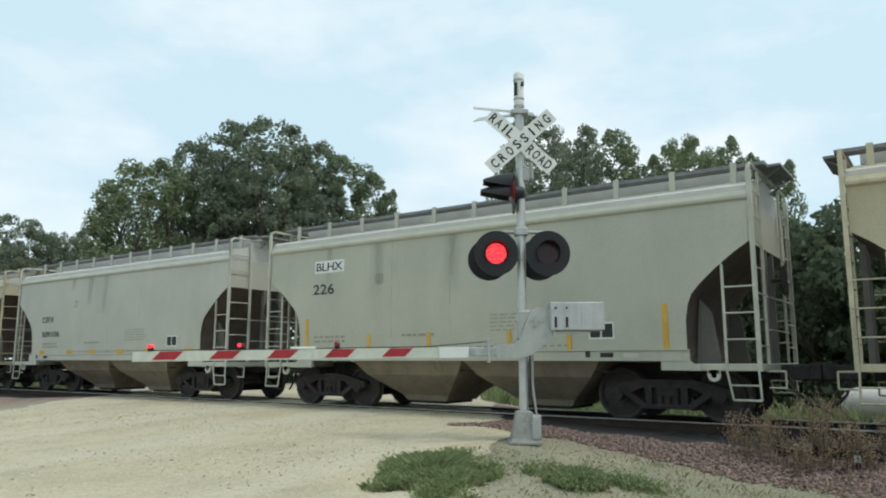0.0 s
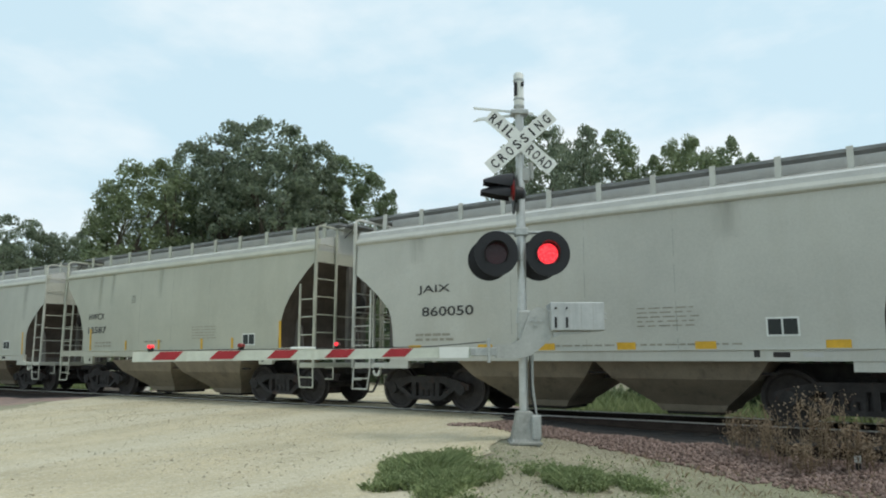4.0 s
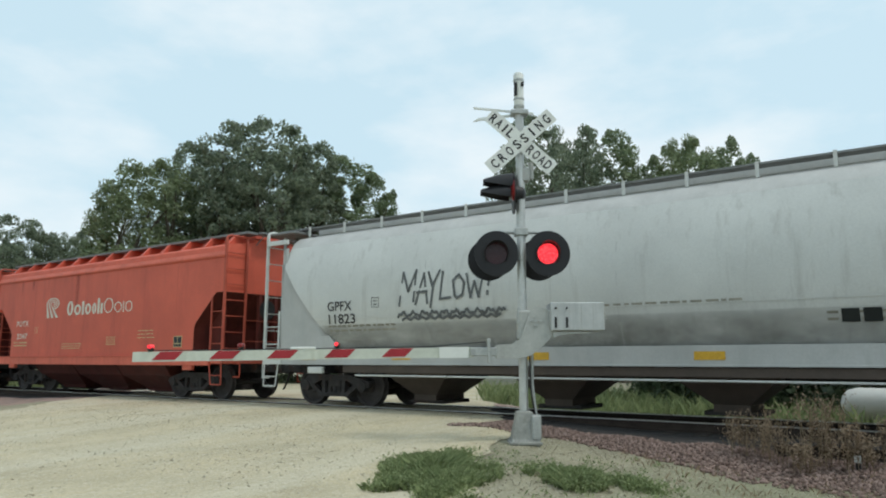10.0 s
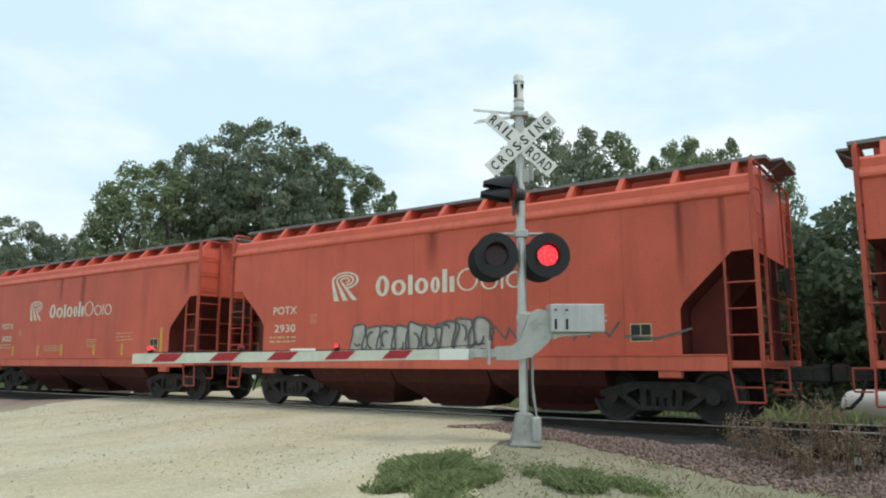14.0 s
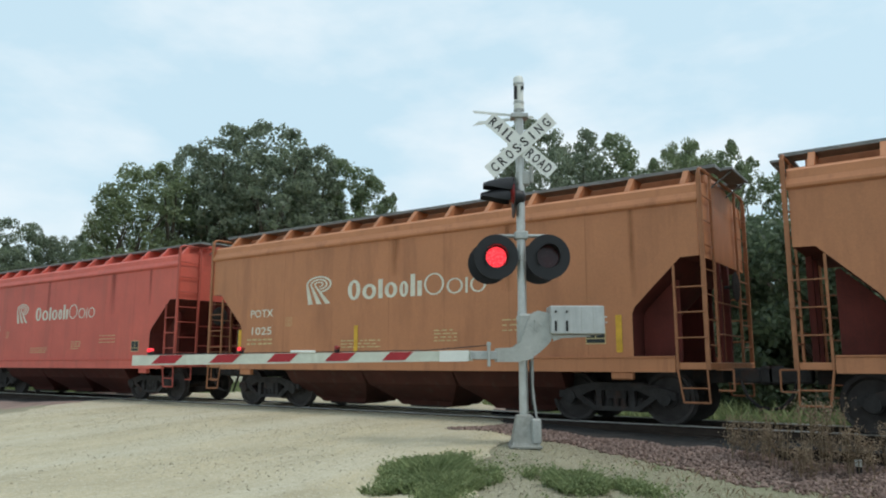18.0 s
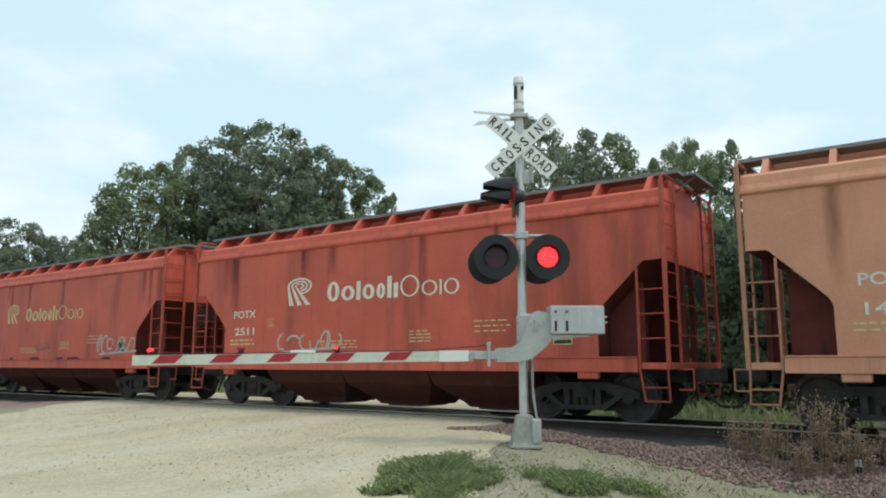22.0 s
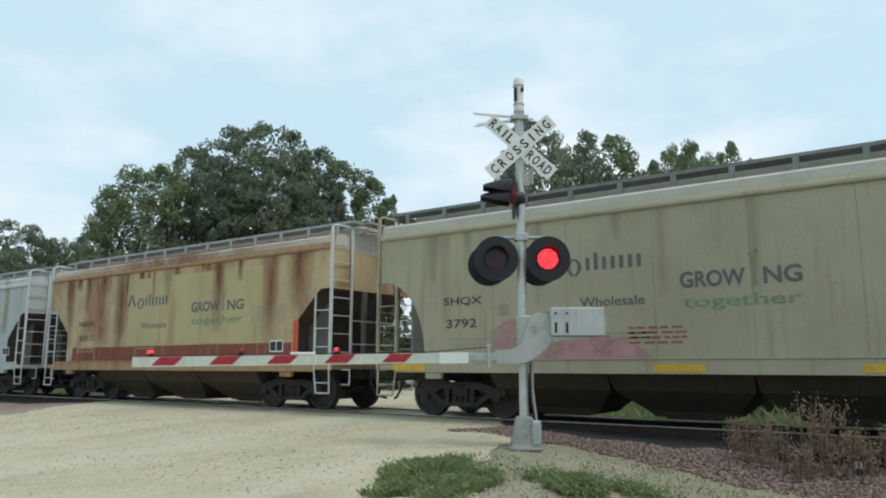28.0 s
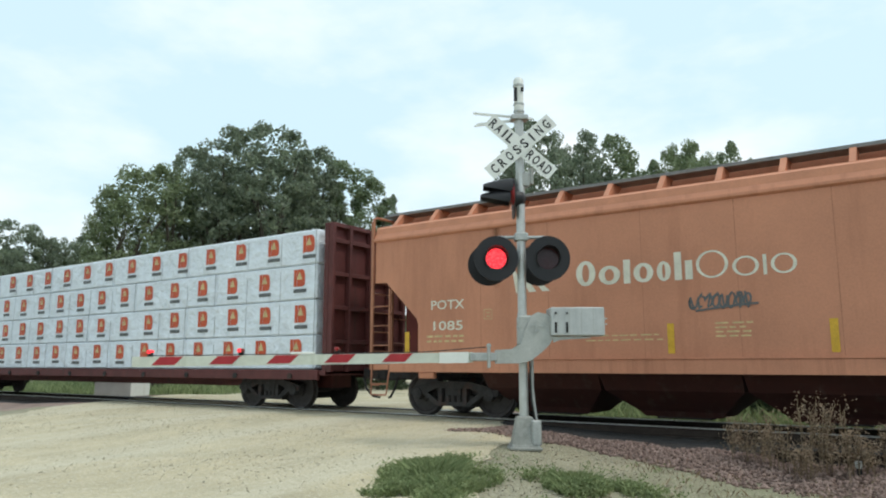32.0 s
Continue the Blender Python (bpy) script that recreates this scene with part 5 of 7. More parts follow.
TWO_TONE_SHAPES = [("ring", 0.56, 0, 1.0), ("ring", 0.60, 0, 0.74), ("bar", 0.2, 0, 0.92), ("ring", 0.52, 0, 0.74), ("ring", 0.36, 0, 0.74), ("bar", 0.2, 0, 1.04), ("bar", 0.2, 0, 0.70),
                   ("ring", 0.76, 0, 1.0), ("ring", 0.60, 0, 0.70), ("bar", 0.1, 0, 0.70), ("ring", 0.56, 0, 0.70)]
TWO_TONE_STEMS = [0.18, 0.17, 0.18, 0.16, 0.14, 0.18, 0.18] + [0.08] * 4
LIGHT_SHAPES = [("tri", 0.66, 0, 1.05), ("ring", 0.46, -0.28, 0.7), ("bar", 0.1, 0, 0.7), ("bar", 0.1, 0, 0.95), ("bar", 0.1, 0, 0.7), ("bar", 0.1, 0, 0.7), ("bar", 0.1, 0, 0.7), ("bar", 0.1, 0, 0.7), ("bar", 0.1, 0, 0.7)]
BIG_SHAPES = [("ring", 0.95, 0, 1.0), ("tri", 0.95, 0, 1.0), ("bar", 0.3, 0, 1.0), ("bar", 0.3, 0, 1.0), ("bar", 0.3, 0, 1.0)]


def runs(car, n, seed, kind, material, z_top, x0, x1, long_=(0.4, 1.9), wide=(0.06, 0.2)):
    """Dirt that the rain has washed down from the eave."""
    rng = random.Random(seed)
    for i in range(n):
        x, w, l = rng.uniform(x0, x1), rng.uniform(*wide), rng.uniform(*long_)
        quad(car, x, x + w, z_top - l, z_top, kind, material, "dirt_run", 0.0026 + 0.0002 * i, "dirty run down from the eave")


def sprayed(car, x0, x1, z0, z1, n, kind, fill, line, label, seed=1, lw=0.045, lean=0.1):
    """Overlapping tall rounded shapes with uneven outlines and inner curls."""
    rng = random.Random(seed)
    lines = []
    w = (x1 - x0) / n
    for i in range(n):
        cx, hw = x0 + w * (i + 0.5), w * rng.uniform(0.52, 0.70)
        top, low = z1 - (z1 - z0) * rng.uniform(0, 0.22), z0 + (z1 - z0) * rng.uniform(0, 0.12)
        o = blob_outline(cx, (top + low) / 2, hw, (top - low) / 2, seed * 3 + i, 26)
        o = [(x + lean * (z - low), z) for x, z in o]
        on_side(car, "graffiti", o, [tuple(range(len(o)))], 0, 0, kind, fill, label, 0.008 + 0.0006 * i)
        lines.append(o + [o[0]])
        cz, r = low + (top - low) * rng.uniform(0.35, 0.6), hw * 0.45
        a0 = rng.uniform(0, 6.28)
        lines.append([(cx + r * math.cos(a0 + 0.5 * j), cz + r * 1.5 * math.sin(a0 + 0.5 * j)) for j in range(rng.choice((4, 6, 8)))])
    strokes(car, lines, lw, kind, line, "spray_outline", "sprayed outline", 0.0145)



def scrawl(car, x0, x1, z0, z1, n, kind, material, label, seed, w=0.04):
    """A quick tag of n looping strokes that lean and run into one another."""
    rng = random.Random(seed)
    step, paths = (x1 - x0) / n, []
    for i in range(n):
        cx, cz = x0 + step * (i + 0.5), (z0 + z1) / 2
        rx, rz = step * rng.uniform(0.35, 0.62), (z1 - z0) * rng.uniform(0.28, 0.5)
        a, turn_ = rng.uniform(0, 6.28), rng.choice((-1, 1)) * rng.uniform(0.5, 0.8)
        m = rng.choice((5, 7, 9))
        path = [(cx + rx * math.cos(a + turn_ * j) + 0.16 * rz * math.sin(a + turn_ * j), cz + rz * math.sin(a + turn_ * j)) for j in range(m)]
        if rng.random() < 0.5:
            path.append((cx + step * rng.uniform(-0.3, 0.3), rng.choice((z0, z1))))
        paths.append(path)
    paths.append([(x0 + 0.1 * (x1 - x0), z0 - 0.03), (x0 + 0.55 * (x1 - x0), z0 + 0.02), (x1 + 0.1, z0 + 0.06)])
    return strokes(car, paths, w, kind, material, "spray_scrawl", label)

# ---- paints


def paint_set(col, var=0.12, streak=GRIME, amount=0.3, roof=None, trim=None, edge=0.55, under=None, name="car", inner=None, ladder=None, sheet_=None, scale_=(5.0, 5.0, 0.35), boards=None):
    body = mat(name + "_paint", col, 0.55, var=var, scale=0.7, fine=30, bump=0.06, streak=streak, amount=amount, edge=edge, streak_scale=scale_)
    return {"paint": body, "trim": mat(name + "_trim", trim or [c * 1.04 for c in col], 0.55, var=var, scale=1.2, streak=streak, amount=amount * 0.9, edge=edge) ,
            "roof": mat(name + "_roof", roof or [min(0.75, 0.5 * c + 0.28) if min(col) > 0.2 else c * 1.1 for c in col], 0.6, var=0.15, streak=streak, amount=amount * 0.6),
            "panel": mat(name + "_panel", [0.62 * c + 0.16 * sum(col) / 3 for c in col], 0.6, var=0.14, scale=1.5, streak=[c * 0.6 for c in col], amount=0.4, edge=0.5, streak_scale=(2.0, 2.0, 0.4)),
            # the darkest under colours have the shade beneath the car mixed in
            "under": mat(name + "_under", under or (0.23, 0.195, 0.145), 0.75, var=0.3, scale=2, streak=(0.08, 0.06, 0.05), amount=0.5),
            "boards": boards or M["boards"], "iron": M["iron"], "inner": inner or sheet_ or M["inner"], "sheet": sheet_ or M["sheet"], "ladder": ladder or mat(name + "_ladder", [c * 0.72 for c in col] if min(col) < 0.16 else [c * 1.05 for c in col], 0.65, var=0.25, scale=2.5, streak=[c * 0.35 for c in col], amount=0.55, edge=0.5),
            "seam": mat(name + "_seam", [c * 0.74 for c in col], 0.7, var=0.3)}


LADDER = mat("white_ladder", (0.55, 0.57, 0.56), 0.5, var=0.15, streak=GRIME, amount=0.3)
GREY = paint_set((0.435, 0.435, 0.355), amount=0.25, streak=(0.33, 0.32, 0.25), scale_=(1.4, 1.4, 0.3), edge=0.48, name="putty_grey")
GREY2 = paint_set((0.465, 0.465, 0.40), amount=0.25, streak=(0.36, 0.355, 0.29), scale_=(1.4, 1.4, 0.3), edge=0.48, name="pale_grey")
CREAM = paint_set((0.465, 0.42, 0.29), amount=0.4, streak=(0.36, 0.27, 0.13), scale_=(1.1, 1.1, 0.35), edge=0.48, name="cream")
GREY3 = paint_set((0.475, 0.475, 0.425), amount=0.25, streak=(0.37, 0.36, 0.30), scale_=(1.4, 1.4, 0.3), edge=0.48, name="light_grey")
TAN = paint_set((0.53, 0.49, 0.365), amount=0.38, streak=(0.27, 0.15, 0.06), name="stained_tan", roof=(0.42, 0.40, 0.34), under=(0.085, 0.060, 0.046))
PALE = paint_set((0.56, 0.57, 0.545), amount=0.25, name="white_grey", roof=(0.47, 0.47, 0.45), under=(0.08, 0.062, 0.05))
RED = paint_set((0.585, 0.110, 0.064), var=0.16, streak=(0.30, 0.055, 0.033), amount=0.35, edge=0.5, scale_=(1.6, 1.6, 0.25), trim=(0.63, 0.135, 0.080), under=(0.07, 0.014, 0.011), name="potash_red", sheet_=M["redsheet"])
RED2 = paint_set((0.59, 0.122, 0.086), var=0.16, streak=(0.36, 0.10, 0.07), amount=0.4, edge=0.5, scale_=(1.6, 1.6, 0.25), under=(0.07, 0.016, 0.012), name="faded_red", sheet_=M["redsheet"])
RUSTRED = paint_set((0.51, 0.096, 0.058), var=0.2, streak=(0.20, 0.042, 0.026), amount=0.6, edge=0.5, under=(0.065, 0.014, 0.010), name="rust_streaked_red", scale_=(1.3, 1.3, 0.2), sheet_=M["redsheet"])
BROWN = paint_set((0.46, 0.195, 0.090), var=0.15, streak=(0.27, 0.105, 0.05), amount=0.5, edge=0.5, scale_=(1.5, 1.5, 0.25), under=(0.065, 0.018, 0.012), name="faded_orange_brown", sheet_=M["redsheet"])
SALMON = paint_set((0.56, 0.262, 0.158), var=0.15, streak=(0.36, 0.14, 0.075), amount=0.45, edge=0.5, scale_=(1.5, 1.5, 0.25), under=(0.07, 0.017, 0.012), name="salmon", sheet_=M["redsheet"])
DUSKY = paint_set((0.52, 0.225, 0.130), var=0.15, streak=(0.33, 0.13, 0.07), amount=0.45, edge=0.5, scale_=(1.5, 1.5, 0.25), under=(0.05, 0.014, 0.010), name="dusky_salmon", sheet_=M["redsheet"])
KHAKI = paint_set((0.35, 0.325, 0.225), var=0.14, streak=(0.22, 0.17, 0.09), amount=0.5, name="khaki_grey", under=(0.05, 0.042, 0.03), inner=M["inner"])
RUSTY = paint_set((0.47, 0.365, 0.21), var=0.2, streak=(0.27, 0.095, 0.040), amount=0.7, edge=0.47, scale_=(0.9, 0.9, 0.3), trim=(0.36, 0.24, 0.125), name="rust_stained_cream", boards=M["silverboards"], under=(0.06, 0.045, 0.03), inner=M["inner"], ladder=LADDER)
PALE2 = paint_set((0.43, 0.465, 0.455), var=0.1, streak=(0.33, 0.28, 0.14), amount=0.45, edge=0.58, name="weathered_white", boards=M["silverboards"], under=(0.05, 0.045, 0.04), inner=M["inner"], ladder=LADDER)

SMALL = dict(kind="round", L=11.30, top=3.90, eave=3.66, ridge=4.20, walk_z=4.38, sill=(1.04, 1.235), bays=2)
FLAT = dict(kind="flat", L=12.78, top=4.08, eave=3.78, ridge=4.30, walk_z=4.50, sill=(0.915, 1.18), bays=3, arc=False)
FERT = dict(FLAT, thin=True)
ARCHED = dict(FERT, arc=True)
LONG = dict(kind="barrel", L=18.40, top=4.20, eave=3.80, ridge=4.26, walk_z=4.36, sill=(0.95, 1.28), bays=4, arc=False)


def small_car(rear, paints, label, arc, mark=None, patch=None, seed=0, yellow=True, mark_mat="dark_text", off=0.20):
    c = make_car("covered_hopper", hopper_kit(arc=arc, **SMALL), paints, rear, label, SMALL["L"], 1.65, "small two-bay covered hoppers", off)
    if patch:
        quad(c, *patch, "round", M["signwhite"], "repainted_patch", 0.004, "white repainted patch")
    for text, x, z, h, w in (mark or []):
        words(c, text, x, z, h, "round", M[mark_mat], w, proud=0.009)
    bars(c, 1.6, 2.6, 1.55, 2, "round", M["faint_text"], seed=seed)
    bars(c, 4.3, 5.2, 1.55, 1, "round", M["faint_text"], seed=seed + 1)
    bars(c, 6.6, 7.7, 1.92, 5, "round", M["faint_text"], h=0.022, gap=0.075, seed=seed + 2)
    bars(c, 3.6, 8.4, 1.30, 1, "round", M["faint_text"], h=0.03, seed=seed + 5)
    frame_mark(c, 3.55, 2.72, "round", M["dark_text"], 0.2)
    if yellow:
        for x in (1.3, 3.3, 5.0, 7.0, 8.3, 10.15):
            hi = 2.0 if x in (1.3, 10.15) else 1.62
            quad(c, x, x + 0.09, 1.22, hi, "round", M["yellow"], "reflector", label="yellow reflector strip")
    else:
        for x in (1.4, 3.2, 4.6, 6.2, 7.6, 9.6):
            quad(c, x, x + 0.35, 1.22, 1.36, "round", M["yellow"], "reflector", label="yellow reflector strip")
    pl = quad(c, 8.75, 9.25, 1.42, 1.72, "round", M["signwhite"], "notice_frame", 0.004)
    quad(c, 8.78, 8.98, 1.45, 1.69, "round", M["plate"], "notice_plate", 0.008)
    quad(c, 9.01, 9.22, 1.45, 1.69, "round", M["plate"], "notice_plate", 0.008)
    for x in (4.0, 5.6, 7.3):
        quad(c, x, x + 0.014, 1.2, 3.66, "round", paints["seam"], "weld_seam", 0.0018)
    if paints is CREAM:
        runs(c, 9, seed + 9, "round", M["creamrun"], 3.64, 0.4, 10.6, (0.3, 1.0), (0.4, 1.3))
    else:
        runs(c, 3, seed + 9, "round", M["greyrun"], 3.64, 0.4, 11.0, (0.4, 1.6), (0.25, 0.6))
    return c


def potash_car(rear, paints, label, number, logo="white_text", seed=0, full_text=True):
    c = make_car("covered_hopper", hopper_kit(**FLAT), paints, rear, label, FLAT["L"], 1.80, "three-bay potash hoppers", 0.0)
    lm = M[logo]
    swoosh(c, 3.57, 2.43, 0.98, 0.66, "flat", lm)
    wordmark(c, TWO_TONE_SHAPES, 5.08, 2.47, 0.46, 3.85, TWO_TONE_STEMS, "flat", lm, 0.085)
    words(c, "POTX", 1.66, 2.19, 0.19, "flat", M["white_text"], 0.86)
    words(c, number, 1.72, 1.76, 0.19, "flat", M["white_text"], 0.19 * len(number))
    bars(c, 1.55, 2.5, 1.62, 2, "flat", M["cream_text"], h=0.04, gap=0.1, seed=seed)
    if full_text:
        bars(c, 9.3, 10.2, 1.88, 3, "flat", M["cream_text"], h=0.024, gap=0.1, seed=seed + 1)
        bars(c, 4.9, 6.1, 1.55, 3, "flat", M["cream_text"], h=0.025, gap=0.07, seed=seed + 2)
    else:
        bars(c, 5.25, 6.72, 1.56, 2, "flat", M["cream_text"], h=0.022, gap=0.08, seed=seed + 2)
    bars(c, 7.6, 8.2, 1.72, 4, "flat", M["cream_text"], h=0.025, gap=0.07, seed=seed + 3)
    frame_mark(c, 3.0, 1.95, "flat", M["cream_text"], 0.2)
    quad(c, 11.10, 11.50, 1.40, 1.71, "flat", M["cream_text"], "notice_frame", 0.004)
    quad(c, 11.12, 11.29, 1.51, 1.69, "flat", M["plate"], "notice_plate", 0.008)
    quad(c, 11.31, 11.48, 1.51, 1.69, "flat", M["plate"], "notice_plate", 0.008)
    quad(c, 11.12, 11.48, 1.42, 1.49, "flat", M["plate"], "notice_plate", 0.008)
    rng = random.Random(seed)
    for x in (2.9, 4.55, 6.25, 7.9, 9.5, 11.1):
        x += rng.uniform(-0.12, 0.12)
        quad(c, x, x + 0.012, 1.2, 3.78, "flat", paints["seam"], "weld_seam", 0.0018)
    dirt = M["orangerun"] if paints in (BROWN, SALMON, DUSKY) else M["run"]
    runs(c, 10 if paints is RUSTRED else 3, seed + 3, "flat", dirt, 3.78, 0.3, 13.0, (0.35, 2.0 if paints is RUSTRED else 1.6), (0.14, 0.45))
    return c


def barrel_car(rear, paints, label, number, seed, mark_z, upright, mark_x=15.95, off=0.03):
    c = make_car("long_covered_hopper", hopper_kit(**LONG), paints, rear, label, LONG["L"], 2.02, "long barrel-sided hoppers", off)
    wordmark(c, BIG_SHAPES, mark_x, 2.98, 0.50, 1.95, [0.25, 0.24, 0.26, 0.24, 0.24], "barrel", M["dark_text"], 0.14, 0.12)
    words(c, "GPFX", 2.32, mark_z[0], 0.22, "barrel", M["dark_text"], 0.78, proud=0.012)
    words(c, number, 2.34, mark_z[1], 0.22, "barrel", M["dark_text"], 0.85, proud=0.012)
    frame_mark(c, 3.7, 2.2, "barrel", M["dark_text"], 0.22)
    bars(c, 2.3, 4.4, 1.80, 2, "barrel", M["faint_text"], h=0.04, seed=seed)
    bars(c, 9.2, 11.8, 1.98, 1, "barrel", M["faint_text"], h=0.06, seed=seed + 1)
    bars(c, 13.0, 14.3, 1.75, 2, "barrel", M["faint_text"], h=0.04, seed=seed + 2)
    quad(c, 13.2, 13.45, 1.62, 1.82, "barrel", M["plate"], "notice_plate", 0.012)
    quad(c, 13.5, 13.75, 1.62, 1.82, "barrel", M["plate"], "notice_plate", 0.012)
    pts, fs = [(0, 0), (15.4, 0), (15.4, 0.02), (0, 0.02)], [(0, 1, 2, 3)]
    on_side(c, "weld_seam", pts, fs, 1.9, 1.98, "barrel", paints["trim"], proud=0.01)
    for x in (5.2, 9.6, 14.0):
        quad(c, x, x + 0.012, 1.3, 3.68, "barrel", paints["seam"], "weld_seam", 0.006)
    for x in (1.3, 4.2, 7.6, 10.9, 14.3, 17.4):
        if upright and 3 < x < 16:
            quad(c, x, x + 0.12, 1.30, 1.75, "barrel", M["yellow"], "reflector", 0.012, "yellow reflector strip")
        else:
            part("reflector", Geo().box(lay(c, x), lay(c, x) + 0.5, -1.418, -1.41, 1.06, 1.20), M["yellow"], c, "yellow reflector strip")
    return c


def fertiliser_car(rear, paints, label, mark, number, seed, logo, slogan, notice, spec=FERT, mark_x=1.80):
    c = make_car("covered_hopper", hopper_kit(**spec), paints, rear, label, FLAT["L"], 1.80, "three-bay fertiliser hoppers", 0.13)
    (lx, lz, lw), (sx, sz, sw) = logo, slogan
    wordmark(c, LIGHT_SHAPES, lx, lz, 0.33, lw, [0.12] * 9, "flat", M["grey_text"])
    words(c, "Wholesale", lx + 0.78, lz - 0.66, 0.17, "flat", M["grey_text"], lw * 0.63)
    words(c, "GROW", sx, sz, 0.28, "flat", M["grey_text"], sw * 0.56, 0.03)
    words(c, "NG", sx + sw * 0.70, sz, 0.28, "flat", M["grey_text"], sw * 0.30, 0.03)
    strokes(c, [[(sx + sw * 0.63, sz), (sx + sw * 0.63, sz + 0.3), (sx + sw * 0.66, sz + 0.55)], [(sx + sw * 0.63, sz + 0.3), (sx + sw * 0.60, sz + 0.5)]], 0.04, "flat", M["green_text"], "sprout", "green sprout between the capitals")
    words(c, "together", sx + 0.03, sz - 0.32, 0.20, "flat", M["green_text"], sw * 0.97)
    words(c, mark, mark_x, 2.24, 0.18, "flat", M["dark_text"], 0.95)
    words(c, number, mark_x + 0.06, 1.80, 0.18, "flat", M["dark_text"], 0.19 * len(number))
    frame_mark(c, 3.05, 2.02, "flat", M["grey_text"], 0.2)
    bars(c, 1.8, 2.8, 1.55, 2, "flat", M["faint_text"], h=0.04, seed=seed)
    bars(c, 5.2, 6.2, 1.6, 2, "flat", M["faint_text"], h=0.03, gap=0.08, seed=seed + 1)
    bars(c, 10.3, 11.6, 2.50, 8, "flat", M["faint_text"], h=0.02, gap=0.055, seed=seed + 2)
    nx, nz = notice
    quad(c, nx, nx + 0.5, nz, nz + 0.28, "flat", M["signwhite"], "notice_frame", 0.008)
    quad(c, nx + 0.03, nx + 0.235, nz + 0.03, nz + 0.25, "flat", M["plate"], "notice_plate", 0.011)
    quad(c, nx + 0.265, nx + 0.47, nz + 0.03, nz + 0.25, "flat", M["plate"], "notice_plate", 0.011)
    for x in (2.9, 4.55, 6.25, 7.9, 9.5, 11.1):
        quad(c, x, x + 0.014, 1.2, 3.78, "flat", paints["seam"], "weld_seam", 0.003)
    return c


# ---- the train, from its head to its tail (rear end post at time 0)
small_car(-1.20, CREAM, "cream covered hopper with orange rust streaks", False, seed=1)
small_car(-13.82, GREY, "putty-grey two-bay covered hopper, clean paint", False, [("BLHX", 1.62, 3.11, 0.19, 0.86), ("226", 1.54, 2.56, 0.24, 0.70)], (1.57, 2.54, 3.06, 3.35), 3, off=0.06)
small_car(-26.66, GREY2, "pale grey two-bay covered hopper, curved sides", False, [("CEFX", 1.50, 2.26, 0.19, 0.80), ("309106", 1.52, 1.78, 0.20, 1.18)], seed=7, yellow=False, off=0.30)
small_car(-39.21, CREAM, "cream two-bay covered hopper with rust stains", True, [("SOXX", 1.40, 2.28, 0.20, 0.84), ("328046", 1.41, 1.77, 0.20, 1.08)], seed=11)
small_car(-51.93, GREY3, "light grey two-bay covered hopper, sloped end openings", False, [("JAIX", 1.67, 2.40, 0.20, 0.86), ("860050", 1.78, 1.95, 0.20, 1.34)], seed=15, yellow=False)
small_car(-64.46, GREY, "putty-grey two-bay covered hopper with round end openings", True, [("HWCX", 1.20, 2.28, 0.19, 0.90), ("13587", 1.18, 1.86, 0.20, 1.05)], seed=19, off=0.36)
small_car(-77.12, GREY2, "pale grey two-bay covered hopper with a white patch", False, [("WFRX", 1.38, 2.92, 0.21, 0.98), ("810275", 1.30, 2.46, 0.24, 1.38)], (1.28, 3.04, 2.33, 3.19), 23)
g1 = barrel_car(-96.94, TAN, "long tan-stained barrel-sided covered hopper", "11817", 27, (2.38, 1.94), True, off=0.22)
quad(g1, 1.9, 17.1, 1.14, 2.35, "barrel", M["stain"], "stain_band", 0.004, "brown stain along the lower barrel")
quad(g1, 8.0, 16.4, 1.25, 1.85, "barrel", M["specks"], "rust_specks", 0.0055, "orange rust specks")
for x in (0.86, 17.62):
    part("reflector", Geo().box(x, x + 0.13, -1.412, -1.402, 1.36, 2.19), M["yellow"], g1, "yellow reflector strip")
g2 = barrel_car(-116.83, PALE, "long white-grey barrel-sided covered hopper with black scrawls", "11823", 31, (2.16, 1.87), False, 15.4)
quad(g2, 1.9, 17.2, 1.24, 1.85, "barrel", M["greystain"], "stain_band", 0.004, "sooty film below the barrel seam")
strokes(g2, [[(4.52, 2.20), (4.62, 2.92), (4.78, 2.50), (4.98, 2.95), (4.92, 2.28)], [(4.98, 2.22), (5.20, 2.86), (5.30, 2.22)], [(5.02, 2.46), (5.30, 2.48)], [(5.32, 2.88), (5.44, 2.58), (5.62, 2.90)], [(5.46, 2.58), (5.38, 2.14)],
             [(5.70, 2.86), (5.64, 2.30), (5.92, 2.32)], [(6.02, 2.36), (5.98, 2.66), (6.12, 2.78), (6.26, 2.62), (6.22, 2.36), (6.08, 2.30), (6.02, 2.36)], [(6.32, 2.78), (6.42, 2.30), (6.52, 2.62), (6.62, 2.30), (6.76, 2.86)], [(6.94, 3.02), (6.86, 2.52)], [(6.84, 2.40), (6.83, 2.34)],
             [(4.48 + 0.035 * q, 1.96 + 0.09 * abs(math.sin(0.39 * q)) + 0.03 * math.sin(1.7 * q)) for q in range(80)], [(4.60 + 0.11 * q, 1.90 + 0.05 * (q % 2)) for q in range(24)]], 0.055, "barrel", M["grey_text"], "spray_scrawl", "black sprayed scrawl", 0.016)
potash_car(-131.09, RED, "brick-red potash hopper, clean with cream emblem", "2347", seed=41)
potash_car(-145.29, RED, "brick-red potash hopper with cream emblem", "3869", seed=45)
c = potash_car(-159.54, RED, "brick-red potash hopper with silver graffiti", "2930", seed=49)
sprayed(c, 4.35, 8.1, 1.22, 1.95, 9, "flat", M["silver_paint"], M["grey_text"], "silver sprayed graffiti", 3, 0.045)
